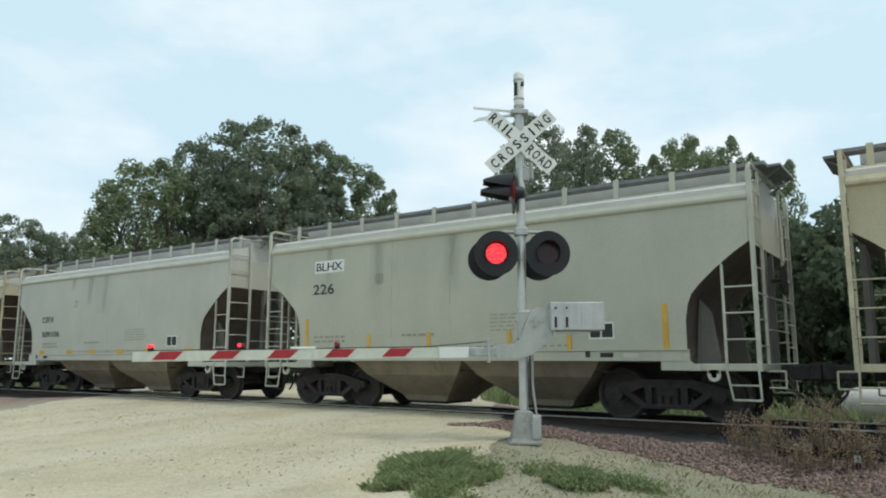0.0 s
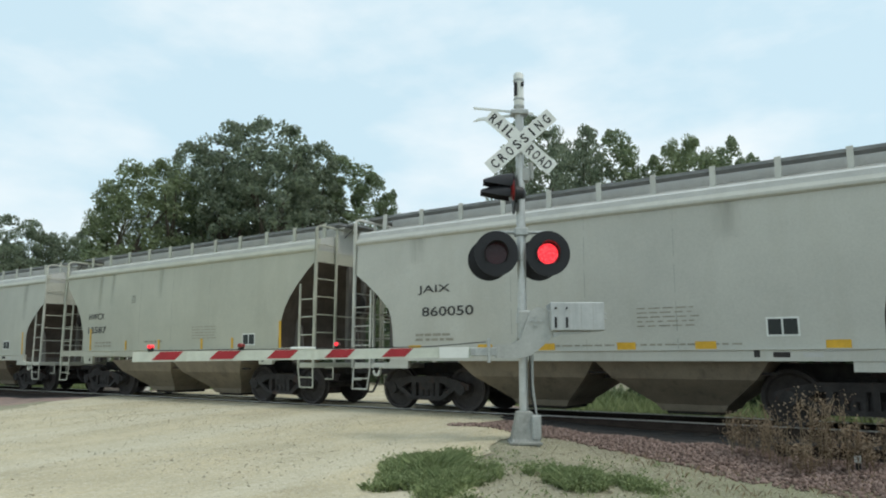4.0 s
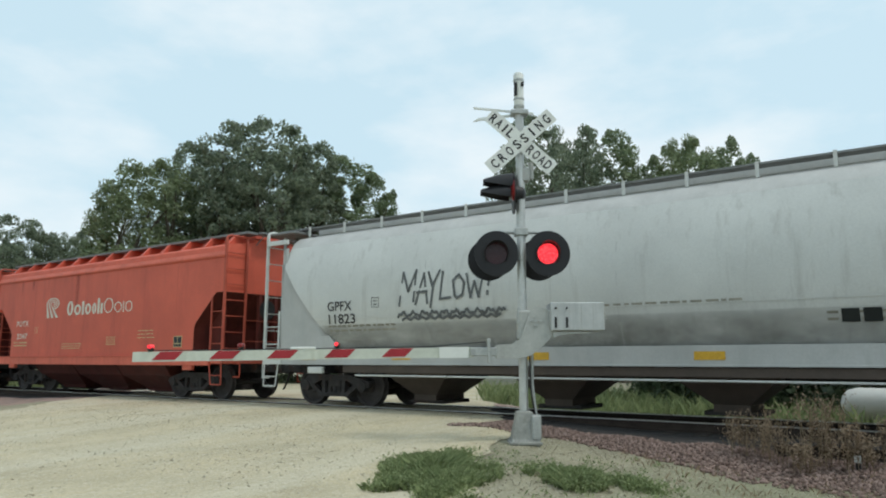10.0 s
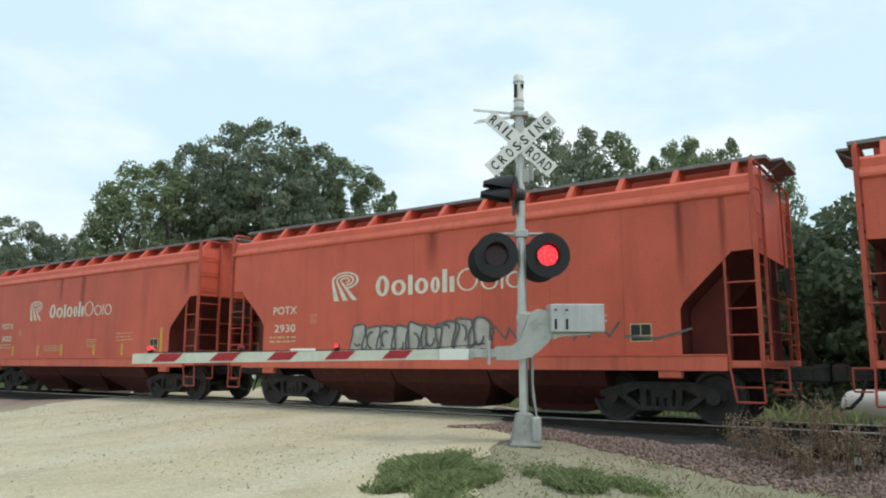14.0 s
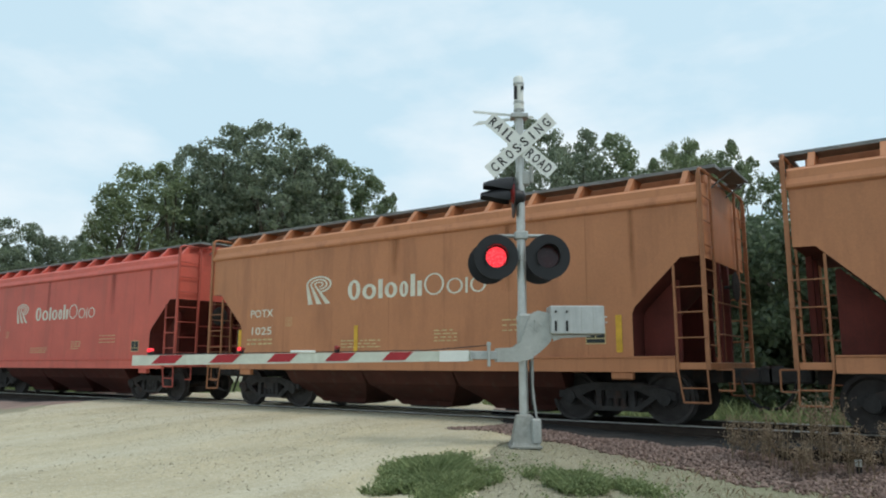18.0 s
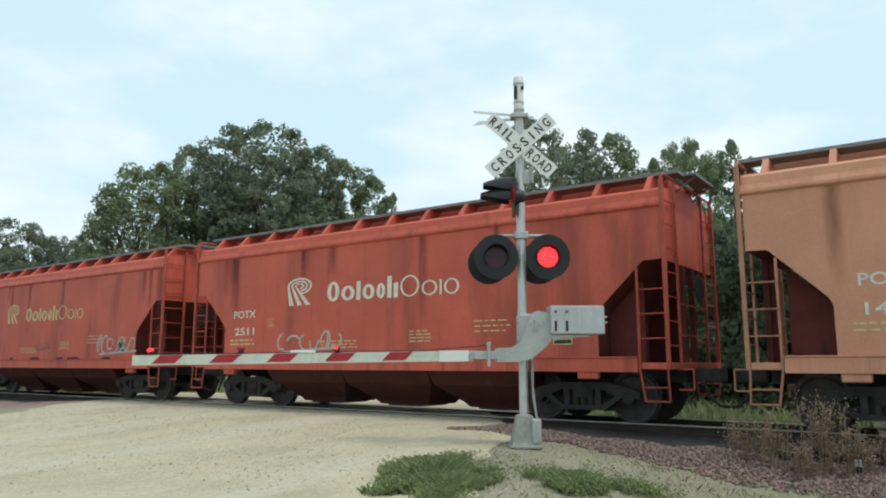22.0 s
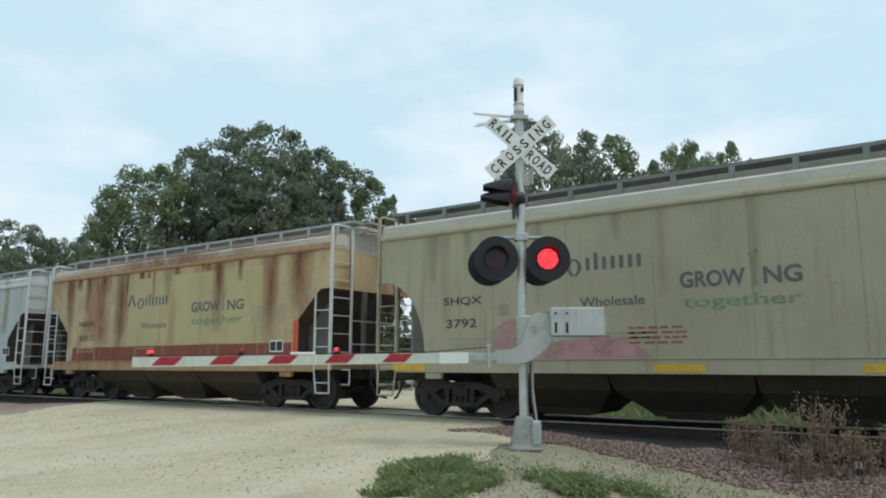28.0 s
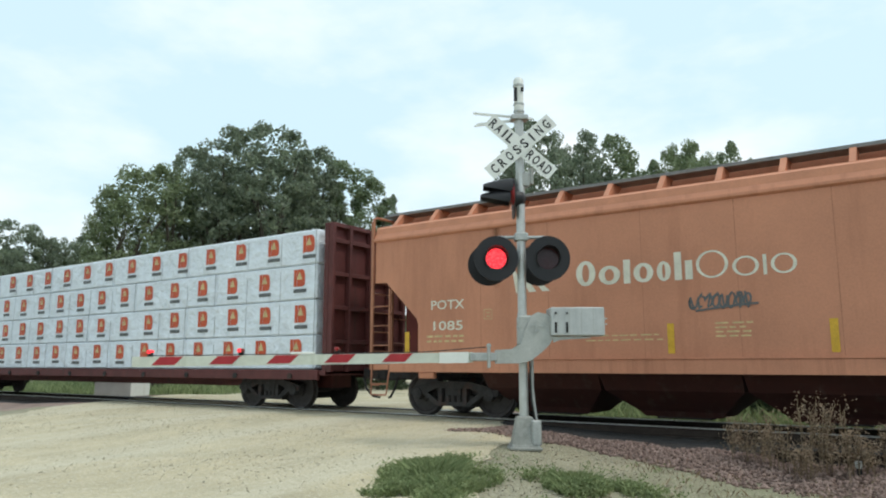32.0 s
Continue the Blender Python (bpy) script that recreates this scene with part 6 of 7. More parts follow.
strokes(c, [[(8.2, 1.5), (8.25, 1.75), (8.4, 1.6), (8.5, 1.5), (8.6, 1.7), (8.75, 1.5), (8.9, 1.7), (9.0, 1.5), (9.15, 1.7), (9.3, 1.5), (9.5, 1.72), (9.6, 1.5)], [(10.0, 1.45), (10.2, 1.8), (10.3, 1.5), (10.5, 1.75), (10.7, 1.5), (10.9, 1.75)], [(11.0, 1.5), (11.6, 1.45), (12.2, 1.6)]], 0.04, "flat", M["grey_text"], "spray_scrawl", "thin sprayed scrawl")
c = potash_car(-173.70, RED, "brick-red potash hopper with yellow reflectors", "3022", seed=53)
for x in (1.25, 2.6, 4.4, 6.0, 8.0, 9.6, 11.6):
    quad(c, x, x + 0.12, 1.25, 2.0 if x in (1.25, 11.6) else 1.6, "flat", M["yellow"], "reflector", label="yellow reflector strip")
c = potash_car(-188.02, BROWN, "faded orange-brown potash hopper with outlined graffiti", "1635", "cream_text", seed=57)
strokes(c, [[(2.6, 2.0), (2.4, 1.6), (2.7, 1.5)], [(2.9, 2.05), (3.6, 2.1), (3.6, 1.95), (3.35, 1.95), (3.3, 1.4), (3.1, 1.4), (3.15, 1.95), (2.9, 1.9), (2.9, 2.05)],
            [(3.8, 2.1), (4.2, 2.1), (4.1, 1.7), (4.4, 1.75), (4.3, 1.45), (3.8, 1.5), (3.8, 2.1)], [(4.5, 2.15), (5.3, 2.15), (5.3, 2.0), (4.8, 1.95), (4.8, 1.6), (5.4, 1.5), (5.4, 1.4), (4.6, 1.4), (4.5, 2.15)]], 0.045, "flat", M["grey_text"], "graffiti", "black outlined graffiti")
c = potash_car(-202.10, BROWN, "faded orange-brown potash hopper", "1025", "white_text", seed=61)
for x in (1.2, 5.3, 11.7):
    quad(c, x, x + 0.12, 1.25, 1.9, "flat", M["yellow"], "reflector", label="faded yellow reflector strip")
potash_car(-216.36, RED2, "faded pinkish-red potash hopper", "2269", seed=65)
c = potash_car(-230.65, SALMON, "salmon potash hopper with large dark blue graffiti", "1466", "cream_text", seed=69)
SHADOWS = ([(6.82, 2.36), (7.13, 2.38), (7.44, 2.19), (7.48, 2.04), (7.33, 2.14)], [(7.54, 2.26), (8.13, 2.33), (8.68, 2.29), (8.99, 2.15), (9.01, 1.98), (8.81, 2.05), (8.22, 2.20), (7.78, 2.20)],
           [(4.21, 1.88), (4.34, 1.97), (4.5, 1.41), (4.25, 1.39)], [(9.86, 2.17), (10.25, 2.02), (10.35, 1.80), (10.12, 1.90), (9.84, 1.98)])
for o in SHADOWS:
    on_side(c, "graffiti", o, [tuple(range(len(o)))], 0, 0, "flat", M["red_spray"], "crimson sprayed edge of the graffiti", 0.0074)
BLOCKS = ([(4.36, 2.10), (5.18, 2.24), (5.34, 1.96), (5.60, 1.19), (4.63, 1.19), (4.55, 1.65)], [(6.40, 1.65), (6.43, 2.01), (6.66, 2.28), (7.03, 2.30), (7.33, 2.16), (7.40, 1.89), (7.37, 1.63), (7.31, 1.19), (6.42, 1.19)],
          [(7.42, 1.93), (7.53, 2.12), (7.83, 2.22), (8.19, 2.21), (8.54, 2.15), (8.81, 2.07), (8.89, 1.92), (8.77, 1.64), (8.65, 1.48), (8.69, 1.19), (7.38, 1.19)],
          [(8.90, 1.96), (9.05, 1.98), (9.08, 2.22), (9.81, 2.24), (9.82, 1.99), (10.14, 1.94), (10.0, 1.53), (9.63, 1.56), (9.59, 1.19), (8.95, 1.19), (8.77, 1.58)])
for o in BLOCKS:
    on_side(c, "graffiti", o, [tuple(range(len(o)))], 0, 0, "flat", M["blue_paint"], "dark blue sprayed graffiti block", 0.0086)
    strokes(c, [o + [o[0]]], 0.045, "flat", M["silver_paint"], "spray_outline", "white sprayed outline", 0.0115)
o = [(5.30, 2.44), (5.71, 2.49), (6.16, 2.30), (6.35, 1.93), (6.37, 1.61), (5.98, 1.50), (5.53, 1.53), (5.36, 2.01)]
on_side(c, "graffiti", o, [tuple(range(len(o)))], 0, 0, "flat", M["teal_paint"], "dull teal sprayed patch", 0.0136)
o = [(5.42, 2.24), (5.88, 2.27), (6.10, 1.93), (6.18, 1.57), (5.56, 1.53)]
on_side(c, "graffiti", o, [tuple(range(len(o)))], 0, 0, "flat", M["casting"], "grey sprayed patch with scribbles", 0.0142)
strokes(c, [[(5.80 + 0.26 * math.cos(2.4 * j) * (0.4 + 0.04 * j), 1.90 + 0.28 * math.sin(1.9 * j + 0.4)) for j in range(16)]], 0.025, "flat", M["signwhite"], "spray_scribble", "white sprayed scribble", 0.0150)
strokes(c, [[(7.70, 1.20), (7.76, 1.50), (7.66, 1.75)], [(8.02, 1.20), (8.06, 1.60)], [(8.68, 1.62), (8.80, 1.72), (8.98, 1.64), (8.92, 1.44), (8.70, 1.40)], [(9.68, 1.22), (9.72, 1.48), (10.02, 1.46)], [(10.2, 1.45), (10.3, 1.3), (10.9, 1.22)]], 0.04, "flat", M["silver_paint"], "spray_outline", "white sprayed outline", 0.0135)
o = [(3.3, 1.19), (4.6, 1.26), (5.6, 1.24), (6.7, 1.28), (8.0, 1.25), (9.3, 1.30), (10.4, 1.28), (11.0, 1.19)]
on_side(c, "graffiti", o, [tuple(range(len(o)))], 0, 0, "flat", M["blue_paint"], "dark blue sprayed band along the sill", 0.0128)
part("graffiti", Geo().box(lay(c, 3.3), lay(c, 11.3), -1.6045, -1.6005, 1.0, 1.178), M["blue_paint"], c, "dark blue spray on the side sill")
for x in (4.2, 6.3, 9.1):
    quad(c, x, x + 0.12, 1.3, 1.75, "flat", M["yellow"], "reflector", 0.014, "yellow reflector strip")
c = potash_car(-244.68, RUSTRED, "brick-red potash hopper with dark rust streaks", "2511", seed=73)
scrawl(c, 3.4, 5.6, 1.36, 1.80, 6, "flat", M["silver_paint"], "silver sprayed scrawl", 5, 0.05)
c = potash_car(-258.96, RUSTRED, "rust-streaked red potash hopper with patchy emblem", "2999", "cream_text", seed=77)
scrawl(c, 9.9, 12.0, 1.36, 1.92, 7, "flat", M["silver_paint"], "silver sprayed scrawl", 11, 0.05)
scrawl(c, 5.9, 6.9, 1.50, 1.72, 4, "flat", M["grey_text"], "small dark sprayed scrawl", 15, 0.03)
for k, (x, w) in enumerate(((4.1, 0.3), (5.6, 0.7), (7.4, 0.45), (8.1, 0.8), (10.2, 0.5))):
    o = blob_outline(x + w / 2, 1.21, w / 2, 0.05, 60 + k, 14)
    on_side(c, "peeled_patch", o, [tuple(range(len(o)))], 0, 0, "flat", M["black"], "dark peeled patch above the sill", 0.005)
c = potash_car(-273.14, BROWN, "orange-brown potash hopper with silver graffiti", "1755", "cream_text", seed=81)
sprayed(c, 3.30, 6.15, 1.19, 2.12, 5, "flat", M["fadedspray"], M["fadedline"], "silver sprayed graffiti", 21, 0.05, -0.1)
scrawl(c, 6.5, 7.9, 1.45, 1.95, 5, "flat", M["silver_paint"], "silver sprayed scrawl", 31, 0.045)
c = potash_car(-287.37, BROWN, "orange-brown potash hopper with dark outlined graffiti", "1638", "cream_text", seed=85)
sprayed(c, 3.75, 9.6, 1.10, 2.32, 8, "flat", M["fadedspray"], M["fadedline"], "faded grey sprayed graffiti with dark outlines", 33, 0.06, 0.12)
c = fertiliser_car(-301.52, KHAKI, "khaki-grey fertiliser hopper with a pink paint stain", "SHQX", "3792", 89, (4.04, 2.76, 2.0), (6.72, 2.33, 1.95), (10.03, 1.44), ARCHED, 1.68)
on_side(c, "paint_stain", [(0.0, -0.15), (3.5, -0.15), (3.1, 0.12), (2.3, 0.35), (1.2, 0.60), (0.5, 0.62), (0.1, 0.40)], [(0, 1, 2, 3, 4, 5, 6)], 2.75, 1.32, "flat", M["pink_paint"], "pale pink paint stain", 0.005)
bars(c, 5.75, 6.8, 1.68, 4, "flat", M["red_text"], h=0.035, gap=0.085, seed=90)
runs(c, 10, 12, "flat", M["greyrun"], 3.78, 0.4, 12.8, (0.5, 2.2), (0.1, 0.35))
for x in (0.34, 6.2, 9.4, 12.2):
    part("reflector", Geo().box(lay(c, x), lay(c, x) + 0.86, -1.588, -1.575, 0.955, 1.075), M["yellow"], c, "yellow reflector strip")
c = fertiliser_car(-315.73, RUSTY, "cream fertiliser hopper covered in rust streaks", "NAHX", "20517", 93, (4.53, 2.76, 2.05), (7.73, 2.47, 2.25), (11.05, 1.38))
quad(c, 4.6, 10.7, 1.63, 3.56, "flat", M["panel"], "cleaner_panel", 0.0045, "cleaner cream panel")
for x, w, l, pr in ((0.9, 0.55, 2.3, 0.003), (2.0, 0.5, 1.1, 0.0034), (2.7, 0.9, 2.1, 0.0038), (3.75, 0.85, 2.55, 0.0042), (6.3, 0.5, 1.0, 0.0055), (8.6, 0.6, 1.9, 0.0055), (10.65, 0.7, 2.3, 0.0055), (11.6, 0.9, 1.5, 0.003)):
    quad(c, x, x + w, 3.79 - l, 3.79, "flat", M["rustrun"], "rust_run", pr, "broad rust run down from the eave")
runs(c, 14, 44, "flat", M["rustrun"], 3.79, 0.2, 13.0, (0.3, 1.2), (0.12, 0.4))
quad(c, 0.3, 13.1, 3.83, 4.09, "flat", M["rustrun"], "rust_run", 0.060, "rust along the eave")
for a, b, z0, z1 in ((1.5, 11.85, 1.19, 1.60), (11.89, 12.08, 1.20, 2.12)):
    quad(c, a, b, z0, z1, "flat", M["rustband"] if z1 < 1.9 else M["orange"], "painted_band", 0.0045, "rusty painted band")
c = fertiliser_car(-330.11, PALE2, "weathered white fertiliser hopper with blue graffiti", "NAHX", "20523", 97, (4.45, 2.78, 2.05), (7.66, 2.48, 2.27), (11.6, 1.4), mark_x=1.94)
for xs in ([(6.85, 1.95), (7.2, 1.98), (7.25, 1.5), (7.75, 1.5), (7.8, 2.0), (7.85, 1.0), (6.9, 1.0)],
           [(7.92, 1.5), (8.1, 2.02), (8.75, 2.0), (8.85, 1.0), (7.92, 1.0)], [(8.92, 2.02), (9.25, 2.0), (9.3, 1.55), (9.5, 1.55), (9.52, 2.02), (9.82, 2.0), (9.8, 1.0), (8.95, 1.0)]):
    on_side(c, "graffiti", xs, [tuple(range(len(xs)))], 0, 0, "flat", M["sky_paint"], "light blue sprayed graffiti block", 0.008)
    strokes(c, [xs + [xs[0]]], 0.06, "flat", M["blue_paint"], "spray_outline", "dark sprayed outline", 0.0115)
quad(c, 6.90, 9.80, 0.98, 1.40, "flat", M["teal_paint"], "graffiti", 0.0095, "teal lower half of the graffiti")
for x, w, l in ((3.9, 0.7, 2.5), (8.6, 0.45, 1.5), (9.3, 0.4, 1.2), (1.2, 0.4, 1.0), (6.2, 0.3, 0.9), (11.3, 0.5, 1.6)):
    quad(c, x, x + w, 3.79 - l, 3.79, "flat", M["yellowrun"], "dust_run", 0.003, "yellow dust run down from the eave")
    quad(c, x, x + w, 3.84, 4.09, "flat", M["yellowrun"], "dust_run", 0.060)
runs(c, 8, 61, "flat", M["greyrun"], 3.79, 0.4, 12.8, (0.4, 1.6), (0.1, 0.3))
c = potash_car(-344.13, DUSKY, "salmon potash hopper with a small black scrawl", "1085", "white_text", seed=101, full_text=False)
for seed in (23, 27):
    scrawl(c, 7.20, 8.20, 1.97, 2.22, 8, "flat", M["grey_text"], "small black sprayed scrawl", seed, 0.032)
for x in (0.95, 4.10, 6.78, 9.32, 12.0):
    quad(c, x, x + 0.12, 1.25, 1.75, "flat", M["yellow"], "reflector", label="yellow reflector strip")


def lumber_car(front):
    L = 22.3
    c = tagged(new("lumber_flatcar"), "maroon centre-beam flatcar stacked with white-wrapped lumber", "freight car", "flatcar")
    part("deck", Geo().box(0, L, -1.42, 1.42, 0.82, 0.93, 0.01).box(0.8, L - 0.8, -0.35, 0.35, 0.5, 0.84), M["maroon"], c)
    for s in (-1, 1):
        part("side_rail", Geo().box(0.2, L - 0.2, s * 1.43 - 0.03, s * 1.43 + 0.03, 0.72, 0.95), M["maroon"], c)
    part("centre_beam", Geo().box(0.5, L - 0.5, -0.12, 0.12, 0.9, 4.35), M["maroon"], c)
    for e, d in ((0.0, 1), (L, -1)):
        b = part("bulkhead", Geo().box(min(e, e + d * 0.14), max(e, e + d * 0.14), -1.40, 1.40, 0.85, 4.42, 0.01), M["maroon"], c, "ribbed maroon bulkhead")
        for y in (-1.34, -0.75, 0.0, 0.75, 1.34):
            part("rib", Geo().box(min(e, e - d * 0.14), max(e, e - d * 0.14), y - 0.05, y + 0.05, 0.9, 4.4, 0.008), M["maroon"], b)
        for z in (1.6, 2.4, 3.2, 4.0, 4.38):
            part("rib", Geo().box(min(e, e - d * 0.12), max(e, e - d * 0.12), -1.38, 1.38, z - 0.05, z + 0.05, 0.008), M["maroon"], b)
        cg = coupler_geo(-d)
        cg.v = [(x + e - d * 0.05, y, z) for x, y, z in cg.v]
        part("coupler", cg, M["iron"], c, "coupler with a hanging air hose")
    for i in range(11):
        x = 1.2 + 2.0 * i
        part("winch", Geo().tube((x, -1.50, 0.80), (x, -1.44, 0.80), 0.07, 10), M["iron"], c)
    for x in (2.3, L - 2.3):
        add_truck(c, x)
    CARS.append((c, front - L, L))
    rng = random.Random(8)
    tiers = [(0.955, 1.762), (1.775, 2.612), (2.625, 3.462), (3.475, 4.32)]
    for k, (z0, z1) in enumerate(tiers):
        x = L - 0.40
        shift = (0.0, 0.12, 0.05, 0.34)[k]
        while x > 1.2:
            w = rng.choice((5.0, 3.75))
            w = min(w, x - 0.2)
            b_ = part("lumber_pack", Geo().box(x - w + 0.02, x, -1.36 - 0.012 * rng.random(), -0.14, z0, z1, 0.035), M["wrap"], c, "plastic-wrapped lumber pack")
            part("lumber_pack", Geo().box(x - w + 0.02, x, 0.14, 1.36, z0, z1, 0.035), M["wrap"], c, "plastic-wrapped lumber pack")
            n = max(1, int(round(w / 1.25)))
            for j in range(n):
                cx = x - w * (j + 0.5) / n + shift
                zc = z0 + 0.30 + rng.uniform(-0.02, 0.02)
                y = -1.378
                sq = Geo().box(cx - 0.20, cx - 0.10, y, y + 0.003, zc, zc + 0.42)
                block = [(cx - 0.085, zc), (cx + 0.12, zc), (cx + 0.18, zc + 0.05), (cx + 0.19, zc + 0.14), (cx + 0.18, zc + 0.30), (cx + 0.15, zc + 0.38), (cx + 0.09, zc + 0.42), (cx - 0.085, zc + 0.42)]
                sq.prism(block, y, y + 0.003)
                part("print_mark", sq, M["orange"], b_, "orange-red block print")
                part("print_wedge", Geo().prism([(cx - 0.10, zc + 0.17), (cx + 0.10, zc + 0.17), (cx, zc + 0.37)], y - 0.003, y + 0.001), M["cream_text"], b_, "pale wedge on the print")
                part("print_bar", Geo().box(cx - 0.20, cx + 0.24, y, y + 0.003, zc - 0.15, zc - 0.06), M["grey_text"], b_, "dark unreadable print")
            for j in range(1, n):
                if rng.random() < 0.7:
                    u = x - w * j / n
                    part("fold", Geo().box(u - 0.005, u + 0.005, -1.376, -1.368, z0 + 0.02, z1 - rng.uniform(0.02, 0.3)), M["foldline"], b_)
            part("strap", Geo().box(x - 0.055, x - 0.04, -1.376, -1.36, z0, z1), M["foldline"], b_)
            x -= w
    return c


lumber_car(-345.64)

# ---------------------------------------------------------------- plants


def leaf_cloud(rng, centres, radii, per, size, flat=0.75):
    """Leaf quads in clumps round the given centres."""
    n = len(centres) * per
    c = np.repeat(centres, per, axis=0)
    r = np.repeat(radii, per)
    d = rng.normal(size=(n, 3))
    d /= np.linalg.norm(d, axis=1)[:, None]
    p = c + d * (r * rng.uniform(0.25, 1.0, n) ** 0.5)[:, None] * (1, 1, flat)
    u = rng.normal(size=(n, 3))
    u /= np.linalg.norm(u, axis=1)[:, None]
    w = np.cross(u, d + 0.6 * rng.normal(size=(n, 3)))
    w /= np.linalg.norm(w, axis=1)[:, None] + 1e-9
    s = (size * rng.uniform(0.55, 1.25, n))[:, None]
    a, b = u * s, w * s * 0.62
    vs = np.stack([p - a, p - b * 0.9, p + a, p + b], axis=1).reshape(-1, 3)
    fs = np.arange(n * 4).reshape(-1, 4)
    return vs, fs


def tree_parts(seed, H, R, leaf, per, clumps, low=0.25):
    """Trunk with limbs as one mesh, crown as another."""
    rng = np.random.default_rng(seed)
    g = Geo()
    pts = [Vector((0, 0, -0.3))]
    for k in range(1, 6):
        pts.append(Vector((0.25 * rng.normal() * k / 5, 0.25 * rng.normal() * k / 5, H * 0.62 * k / 5)))
    r0 = 0.028 * H
    for k in range(5):
        g.tube(pts[k], pts[k + 1], r0 * (1 - 0.15 * k), 9, r0 * (1 - 0.15 * (k + 1)))
    centres, radii = [], []
    tips = []
    for k in range(14):
        z = H * rng.uniform(low + 0.05, 0.62)
        a = rng.uniform(0, 6.28)
        base = pts[min(5, max(0, int(z / (H * 0.62) * 5)))].lerp(pts[5], 0.0)
        reach = R * rng.uniform(0.45, 0.85)
        tip = Vector((reach * math.cos(a), reach * math.sin(a), z + H * rng.uniform(0.1, 0.3)))
        midp = base.lerp(tip, 0.5) + Vector((0, 0, 0.4))
        g.tube(base, midp, r0 * 0.38, 6, r0 * 0.24)
        g.tube(midp, tip, r0 * 0.24, 6, r0 * 0.07)
        tips.append(tip)
    for k in range(clumps):
        # uneven dome with gaps
        a, u = rng.uniform(0, 6.28), rng.uniform(0, 1) ** 0.8
        if u > 0.72 and rng.uniform() < 0.25:
            continue
        prof = max(0.05, 1 - abs((u - 0.42) / 0.60) ** 2.4) ** 0.5
        lump = 1 + 0.14 * math.sin(3 * a + seed) + 0.12 * math.sin(5 * a + 9 * u + seed * 2)
        rr = R * prof * lump * rng.uniform(0.2, 1.0) ** 0.4
        cr = (0.35 + 0.06 * R) * rng.uniform(0.7, 1.5)
        centres.append((rr * math.cos(a), rr * math.sin(a), H * (low + (1 - low) * u) - cr * 0.5))
        radii.append(cr)
    vs, fs = leaf_cloud(rng, np.array(centres), np.array(radii), per, leaf)
    return g.mesh("trunk", True), vs, fs


TREES = {}


def tree(name, kind, at, scale, turn, label):
    if kind not in TREES:
        spec = {"broad_oak": (3, 17.0, 6.5, 0.17, 120, 240, 0.14, "leaf_dark"), "broad_maple": (5, 15.0, 5.5, 0.16, 115, 220, 0.12, "leaf_mid"),
                "oak": (23, 17.5, 3.6, 0.145, 78, 260, 0.20, "leaf_dark"), "maple": (5, 16.0, 2.2, 0.13, 60, 190, 0.15, "leaf_mid"),
                "ash": (8, 15.0, 2.3, 0.12, 64, 190, 0.12, "leaf_light"), "broad_ash": (8, 14.0, 4.6, 0.14, 110, 210, 0.10, "leaf_light"), "bush": (11, 6.5, 3.4, 0.13, 120, 110, 0.02, "leaf_thicket"), "scrub": (14, 6.0, 3.2, 0.12, 120, 110, 0.0, "leaf_thicket")}[kind]
        tk, vs, fs = tree_parts(*spec[:-1])
        TREES[kind] = (tk, stuff_mesh("crown", vs, fs, M[spec[-1]]), M[spec[-1]])
    tk, cr, m = TREES[kind]
    ob = tagged(new(name), label, "tree")
    ob.matrix_basis = pose(at[0], at[1], height(*at), 0, 0, turn)
    for nm, me, mm in (("trunk", tk, M["bark"]), ("crown", cr, m)):
        q = part(nm, me, mm, ob)
        q.scale = (scale[0], scale[0], scale[1])
    return ob


